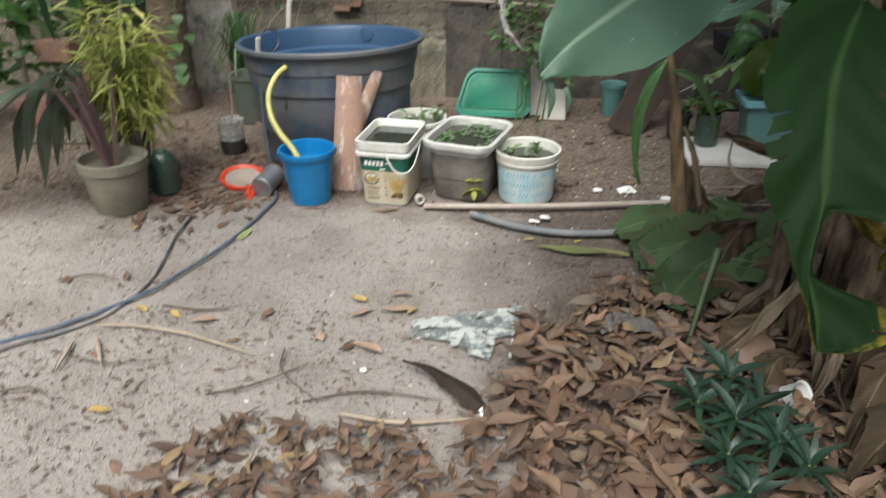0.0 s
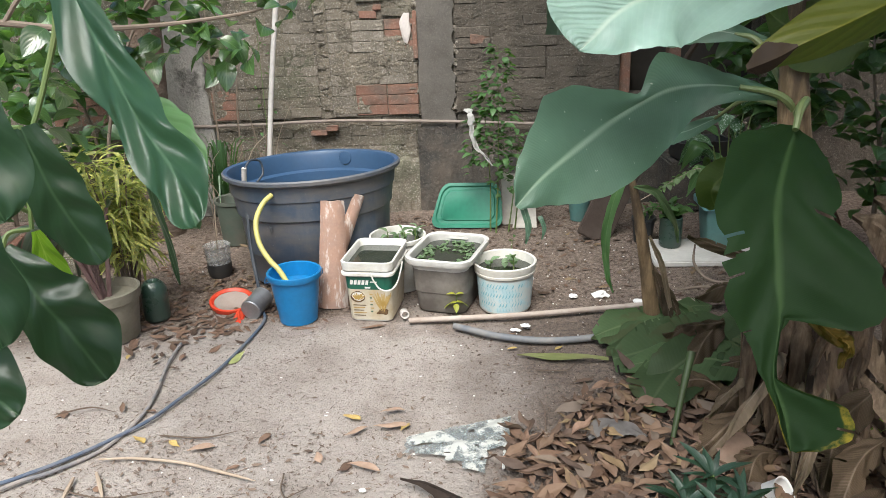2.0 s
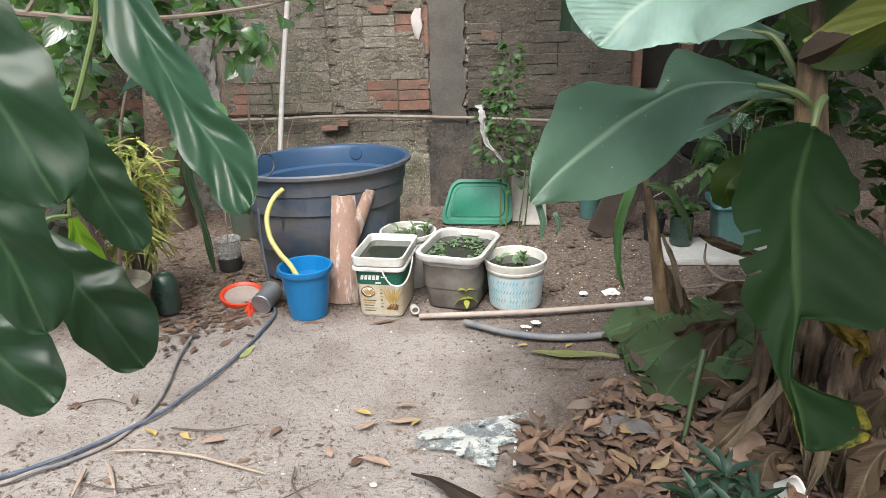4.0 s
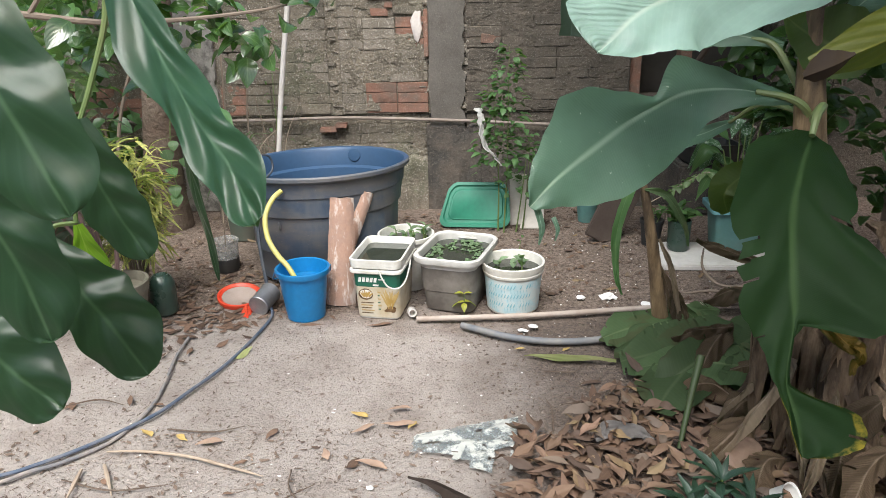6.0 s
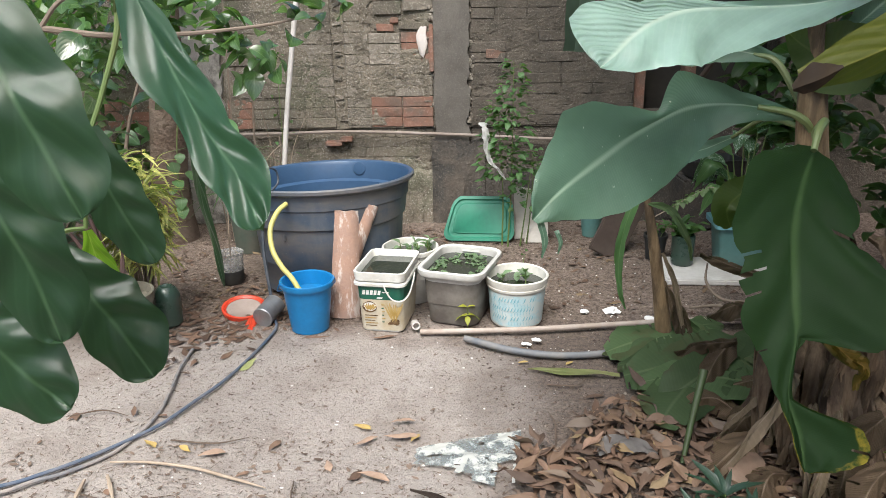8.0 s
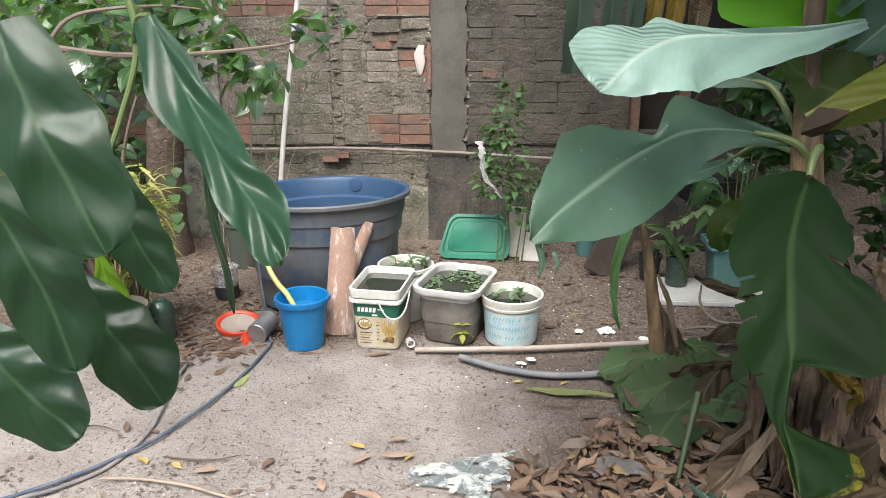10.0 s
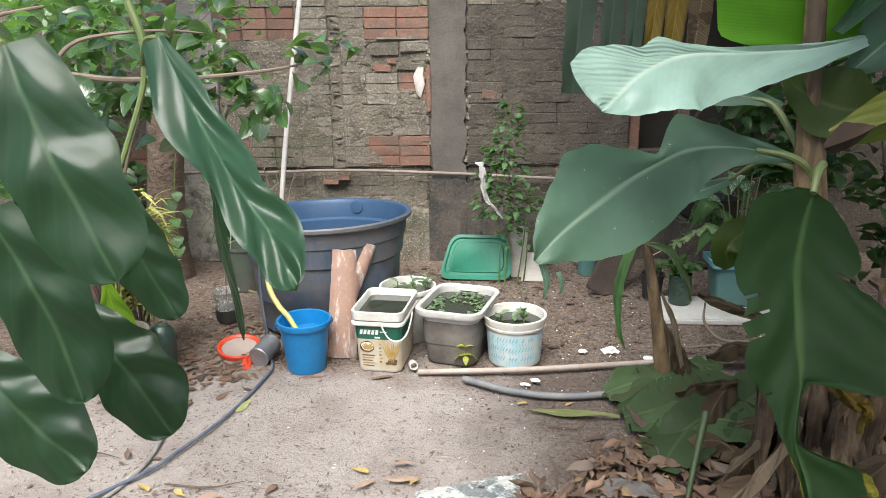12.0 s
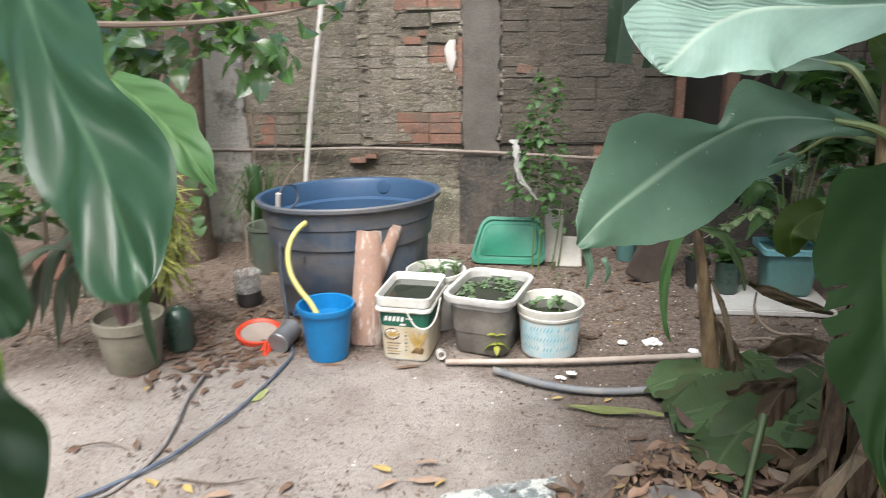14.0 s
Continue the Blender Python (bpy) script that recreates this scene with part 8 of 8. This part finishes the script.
        if noise.noise((x * 3.1, y * 3.1, 7)) < -0.15 and k % 3 or x < 0.35 * r.random() and y < 2.9:
            continue
        l = 0.0016 + 0.0065 * r.random() ** 3
        m = Matrix.Translation((x, y, gz(x, y) + 0.3 * l)) @ Matrix.Rotation(r.uniform(0, 6.28), 4, "Z")
        v = [lumps.verts.new(m @ Vector((a * l * r.uniform(0.7, 1.5), b * l * r.uniform(0.6, 1.1), c * l * r.uniform(0.5, 0.9)))) for a, b, c in ((1, 0, 0), (0, 1, 0), (-1, 0, 0), (0, -1, 0), (0.1, 0.1, 1))]
        for q in range(4):
            lumps.faces.new((v[q], v[(q + 1) % 4], v[4]))
    solo("earth_crumbs", lumps, EARTH_CRUMBS, "loose clods and crumbs of brown earth", "debris", (0.5, 3.0, 0), kind="stuff", deg=20)


def island_material():
    m, t, b = nodes_of("dry_leaf_bed")
    rnd = t.nodes.new("ShaderNodeNewGeometry").outputs["Random Per Island"]
    c = ramp(t, rnd, 0.0, 1.0, (0.03, 0.019, 0.013), (0.13, 0.10, 0.075))
    stops = t.nodes[-1].color_ramp.elements
    for at, col in ((0.18, (0.07, 0.038, 0.022)), (0.36, (0.13, 0.072, 0.042)), (0.5, (0.08, 0.05, 0.033)), (0.66, (0.175, 0.107, 0.064)), (0.78, (0.095, 0.053, 0.031)), (0.86, (0.27, 0.19, 0.09)), (0.92, (0.12, 0.095, 0.075))):
        stops.new(at).color = (*col, 1)
    c = mixed(t, c, (0.11, 0.07, 0.05), maths(t, "MULTIPLY", nz(t, 30.0), 0.6))
    t.links.new(c, b.inputs["Base Color"])
    b.inputs["Roughness"].default_value = 0.75
    bumped(t, b, nz(t, 60.0), 0.3, 0.004)
    return m


def crumb_material():
    m, t, b = nodes_of("loose_earth")
    rnd = t.nodes.new("ShaderNodeNewGeometry").outputs["Random Per Island"]
    c = ramp(t, rnd, 0.0, 1.0, (0.04, 0.027, 0.02), (0.34, 0.285, 0.24))
    stops = t.nodes[-1].color_ramp.elements
    for at, col in ((0.35, (0.085, 0.06, 0.045)), (0.7, (0.17, 0.125, 0.098))):
        stops.new(at).color = (*col, 1)
    t.links.new(mixed(t, c, (0.1, 0.075, 0.06), maths(t, "MULTIPLY", nz(t, 90.0), 0.5)), b.inputs["Base Color"])
    b.inputs["Roughness"].default_value = 0.95
    return m


LITTER_BED = island_material()
EARTH_CRUMBS = crumb_material()
litter()


# ---------------------------------------------------------------- bricks of the wall
def wall_bricks():
    bh = 0.187

    def brick_sheet(k, material, w, smear, deep):
        """A hollow brick's face: three bands between grooves, chipped edges, mortar smeared over some of the grooves."""
        r = random.Random(k)
        bm = bmesh.new()
        w, h = w - 0.004, bh - 0.004
        prof = []
        for b in range(3):
            z0, z1 = -h / 2 + h * b / 3, -h / 2 + h * (b + 1) / 3
            o = r.uniform(-0.002, 0.002)
            g = -0.001 if r.random() < smear else deep
            prof += [(z0 + 0.001, g), (z0 + 0.004, -0.003 + o), ((z0 + z1) / 2, -0.003 + o), (z1 - 0.004, -0.003 + o), (z1 - 0.001, g)]
        xs = [-w / 2, -w / 2 + 0.004, -w / 3, -w / 6, 0, w / 6, w / 3, w / 2 - 0.004, w / 2]
        rows = []
        for z, y in prof:
            row = []
            for i, x in enumerate(xs):
                edge = 0.005 if i in (0, 8) else 0.0
                dent = 0.004 * noise.noise((x * 28, z * 28, k * 3.1)) + 0.012 * max(0.0, noise.noise((x * 14, z * 14, k * 7.7)) - 0.3)
                row.append(bm.verts.new((x + 0.004 * noise.noise((z * 45, k, i)), y + edge + dent, z + 0.003 * noise.noise((x * 22, k, 7)))))
            rows.append(row)
        for a, b in zip(rows, rows[1:]):
            for i in range(8):
                bm.faces.new((a[i], a[i + 1], b[i + 1], b[i]))
        me = mesh_from(bm, "brick")
        sharpen(me, 24)
        me.materials.append(MAT[material])
        return me
    sheets = {}

    def sheet(kind, w, r):
        key = (kind, round(w, 3), r.randrange(4))
        if key not in sheets:
            smear, deep = {"brick_grey": (0.3, 0.007), "brick_pale": (0.5, 0.006), "brick_red": (0.1, 0.006), "brick_shaded": (0.3, 0.007)}[kind]
            sheets[key] = brick_sheet(len(sheets), kind, w, smear, deep)
        return sheets[key]
    r = random.Random(77)
    # bays of the wall: start, end, brick widths in turn, shift of every second course
    bays = ((-2.30, -1.63, (0.165,), 0.05), (-1.335, -0.868, (0.155, 0.15), 0.03), (-0.864, -0.678, (0.186,), 0.0), (-0.608, -0.085, (0.145, 0.19, 0.18), 0.06), (0.14, 1.118, (0.21, 0.19), 0.1), (1.955, 2.4, (0.19,), 0.08))
    far = bmesh.new()
    for row in range(-2, 6):
        z = 0.59 + bh * (row + 0.5)
        low = row < 0
        for x0, x1, widths, shift in bays:
            x, k = x0, 0
            while x1 - x > 0.02:
                w = widths[k % len(widths)]
                if k == 0 and row % 2 and shift:
                    w = shift + 0.04
                w = min(w, x1 - x)
                if x1 - x - w < 0.05:
                    w = x1 - x
                k += 1
                cx, x = x + w / 2, x + w
                # fallen-out courses, and what the cement footing covers
                if row == 3 and -0.44 < cx < -0.08 or (low and cx > -0.36 and z < 0.36):
                    continue
                # right of the pillar the bricks take the shade-darkened colour
                kind = "brick_shaded" if cx > 0.14 else "brick_pale" if r.random() < 0.35 else "brick_grey"
                if (row == 0 and -0.38 < cx < -0.08) or (row == 0 and cx < -0.93 and r.random() < 0.85) or (row == 4 and (cx < -0.86 or -0.46 < cx < -0.08)) or (row == 2 and -0.3 < cx < -0.08) or (cx > 0.14 and r.random() < 0.04):
                    kind = "brick_red"
                y = WALL_Y + (0.0 if low else -0.019) + r.uniform(-0.003, 0.003)
                m = pose(cx, y, z + r.uniform(-0.002, 0.002), r.uniform(-0.6, 0.6), r.uniform(-0.5, 0.5), r.uniform(-0.8, 0.8))
                if row < 5:
                    shared("brick", sheet(kind, w, r), wall_north, m)
                else:
                    me = sheet(kind, w, r).copy()
                    me.transform(m)
                    far.from_mesh(me)
                    bpy.data.meshes.remove(me)
    for k in range(5):
        if SHED[3] + 0.01 < 0.59 + bh * (k + 2.5):
            for j in range(4):
                me = sheet("brick_shaded", 0.208, r).copy()
                me.transform(pose(SHED[0] + 0.208 * (j + 0.5), WALL_Y, 0.59 + bh * (k + 2.5) + 0.06))
                far.from_mesh(me)
                bpy.data.meshes.remove(me)
    tagged(part("upper_bricks", far, MAT["brick_grey"], wall_north), kind="stuff")


def mortar_skin():
    """Mortar smeared over the faces: an uneven sheet that dips under the bricks where it has fallen off."""
    for x0, x1, z0, z1, front, cover, mt in ((-2.25, -1.64, 0.30, 1.52, -0.019, -0.04, "mortar"), (-1.33, -0.685, 0.595, 1.52, -0.019, -0.10, "mortar"), (-0.605, -0.10, 0.595, 1.52, -0.019, -0.08, "mortar"),
                                             (0.125, 1.10, 0.595, 1.62, -0.019, -0.10, "mortar_shaded"), (-1.33, -0.10, 0.10, 0.57, 0.0, -0.06, "mortar"), (0.225, 1.10, 0.30, 0.57, 0.0, 0.06, "mortar_shaded")):
        nx, nz_ = int((x1 - x0) / 0.0065), int((z1 - z0) / 0.0065)
        verts, faces = [], []
        for j in range(nz_ + 1):
            z = z0 + (z1 - z0) * j / nz_
            for i in range(nx + 1):
                x = x0 + (x1 - x0) * i / nx
                d = 0.55 * noise.noise((x * 5.2, z * 7.5, 4.0)) + 0.35 * noise.noise((x * 13, z * 24, 1.7)) + 0.25 * noise.noise((x * 38, z * 52, 8.0)) + 0.14 * noise.noise((x * 90, z * 110, 2.0)) + cover
                # bed joints keep more of it
                bed = abs(((z - 0.59) / 0.0623 + 0.5) % 1.0 - 0.5)
                d += 0.10 * (1.0 if bed < 0.12 else 0.0) - (0.22 if bed < 0.07 and noise.noise((x * 6, z * 3, 12.0)) > -0.05 else 0.0)
                # bare red bricks, cavity
                for cx, cz, rx, rz in ((-0.24, 0.685, 0.17, 0.11), (-0.22, 1.13, 0.12, 0.08), (-0.27, 1.27, 0.2, 0.08), (-0.27, 1.46, 0.24, 0.10), (-1.1, 1.45, 0.26, 0.10), (-1.1, 0.68, 0.17, 0.08), (0.285, 1.015, 0.04, 0.02)):
                    q = ((x - cx) / rx) ** 2 + ((z - cz) / rz) ** 2
                    if q < 1.3:
                        d -= 0.55 * max(0.0, min(1.0, 2.6 - 2 * q))
                edge = min(i, nx - i, j, nz_ - j)
                if edge < 2:
                    d = -0.5
                h = 0.011 * max(-0.6, min(0.55, d))
                verts.append((x, WALL_Y + front - 0.003 - h, z))
        for j in range(nz_):
            for i in range(nx):
                a = j * (nx + 1) + i
                if max(verts[a][1], verts[a + 1][1], verts[a + nx + 1][1], verts[a + nx + 2][1]) > WALL_Y + front + 0.001 and min(verts[a][1], verts[a + nx + 2][1]) > WALL_Y + front:
                    continue
                faces.append((a, a + 1, a + nx + 2, a + nx + 1))
        me = bpy.data.meshes.new("mortar_skin")
        me.from_pydata(verts, [], faces)
        for q in me.polygons:
            q.use_smooth = True
        me.materials.append(MAT[mt])
        ob = new("mortar_skin", me)
        ob.parent = wall_north
        tagged(ob, kind="stuff")


def broken_courses():
    """The upright row of broken brick ends with their open cells, and loose pieces in the cavity."""
    r = random.Random(5)
    for k in range(26):
        z = 0.60 + 0.0355 * k
        if r.random() < 0.25:
            continue
        w, off = 0.028 + 0.036 * r.random(), 0.012 * r.uniform(-1, 1)
        bm = box(w, 0.05, 0.012 + 0.016 * r.random(), 0.003, (0, 0, 0))
        for v in bm.verts:
            v.co += Vector((noise.noise(v.co * 50 + Vector((k, 0, 0))), noise.noise(v.co * 50 + Vector((0, k, 0))), noise.noise(v.co * 50 + Vector((0, 0, k))))) * 0.011
        bm.transform(pose(-0.643 + off, WALL_Y - 0.002 + 0.012 * r.random(), z, r.uniform(-8, 8), r.uniform(-9, 9), r.uniform(-8, 8)))
        part("brick_end", bm, MAT["brick_pale" if k % 3 else "brick_grey"], wall_north)
        if k % 2:
            bm = box(0.010, 0.045, 0.036, 0.002, (0, 0, 0))
            bm.transform(pose(-0.643 + r.choice((-0.014, 0.012)), WALL_Y + 0.006, z + 0.018, 0, r.uniform(-12, 12), 0))
            part("brick_web", bm, MAT["brick_grey"], wall_north)
    for x, z, w, h, mt in ((-0.36, 1.175, 0.10, 0.040, "brick_red"), (-0.305, 1.215, 0.05, 0.035, "brick_red"), (-0.20, 1.185, 0.16, 0.045, "brick_grey"), (-0.345, 1.285, 0.16, 0.075, "brick_grey"), (-0.17, 1.30, 0.17, 0.06, "brick_pale"), (-0.24, 1.345, 0.3, 0.02, "brick_grey"), (-0.12, 0.745, 0.05, 0.012, "brick_pale"), (0.285, 1.015, 0.115, 0.055, "brick_red")):
        bm = box(w, 0.05, h, 0.004, (0, 0, 0))
        for v in bm.verts:
            v.co += Vector((noise.noise(v.co * 40), noise.noise(v.co * 40 + Vector((5, 0, 0))), noise.noise(v.co * 40 + Vector((0, 5, 0))))) * 0.006
        bm.transform(pose(x, WALL_Y - 0.004, z, r.uniform(-4, 4), r.uniform(-4, 4), r.uniform(-6, 6)))
        part("broken_brick", bm, MAT[mt], wall_north)
    # crumbs of mortar down the edges of the pillar
    for k in range(46):
        side = k % 2
        z = r.uniform(0.62, 1.3)
        s = r.uniform(0.006, 0.016)
        bm = bmesh.new()
        bmesh.ops.create_icosphere(bm, subdivisions=2, radius=s)
        for v in bm.verts:
            v.co *= 1 + 0.6 * noise.noise(v.co * 90 + Vector((k, 0, 0)))
        bm.transform(Matrix.Translation(((0.135 if side else -0.085) + r.gauss(0, 0.010), WALL_Y - 0.022, z)) @ Matrix.Diagonal((1, 0.5, 1.1, 1)))
        part("mortar_crumb", bm, MAT["brick_pale"], wall_north)


wall_bricks()
mortar_skin()
broken_courses()
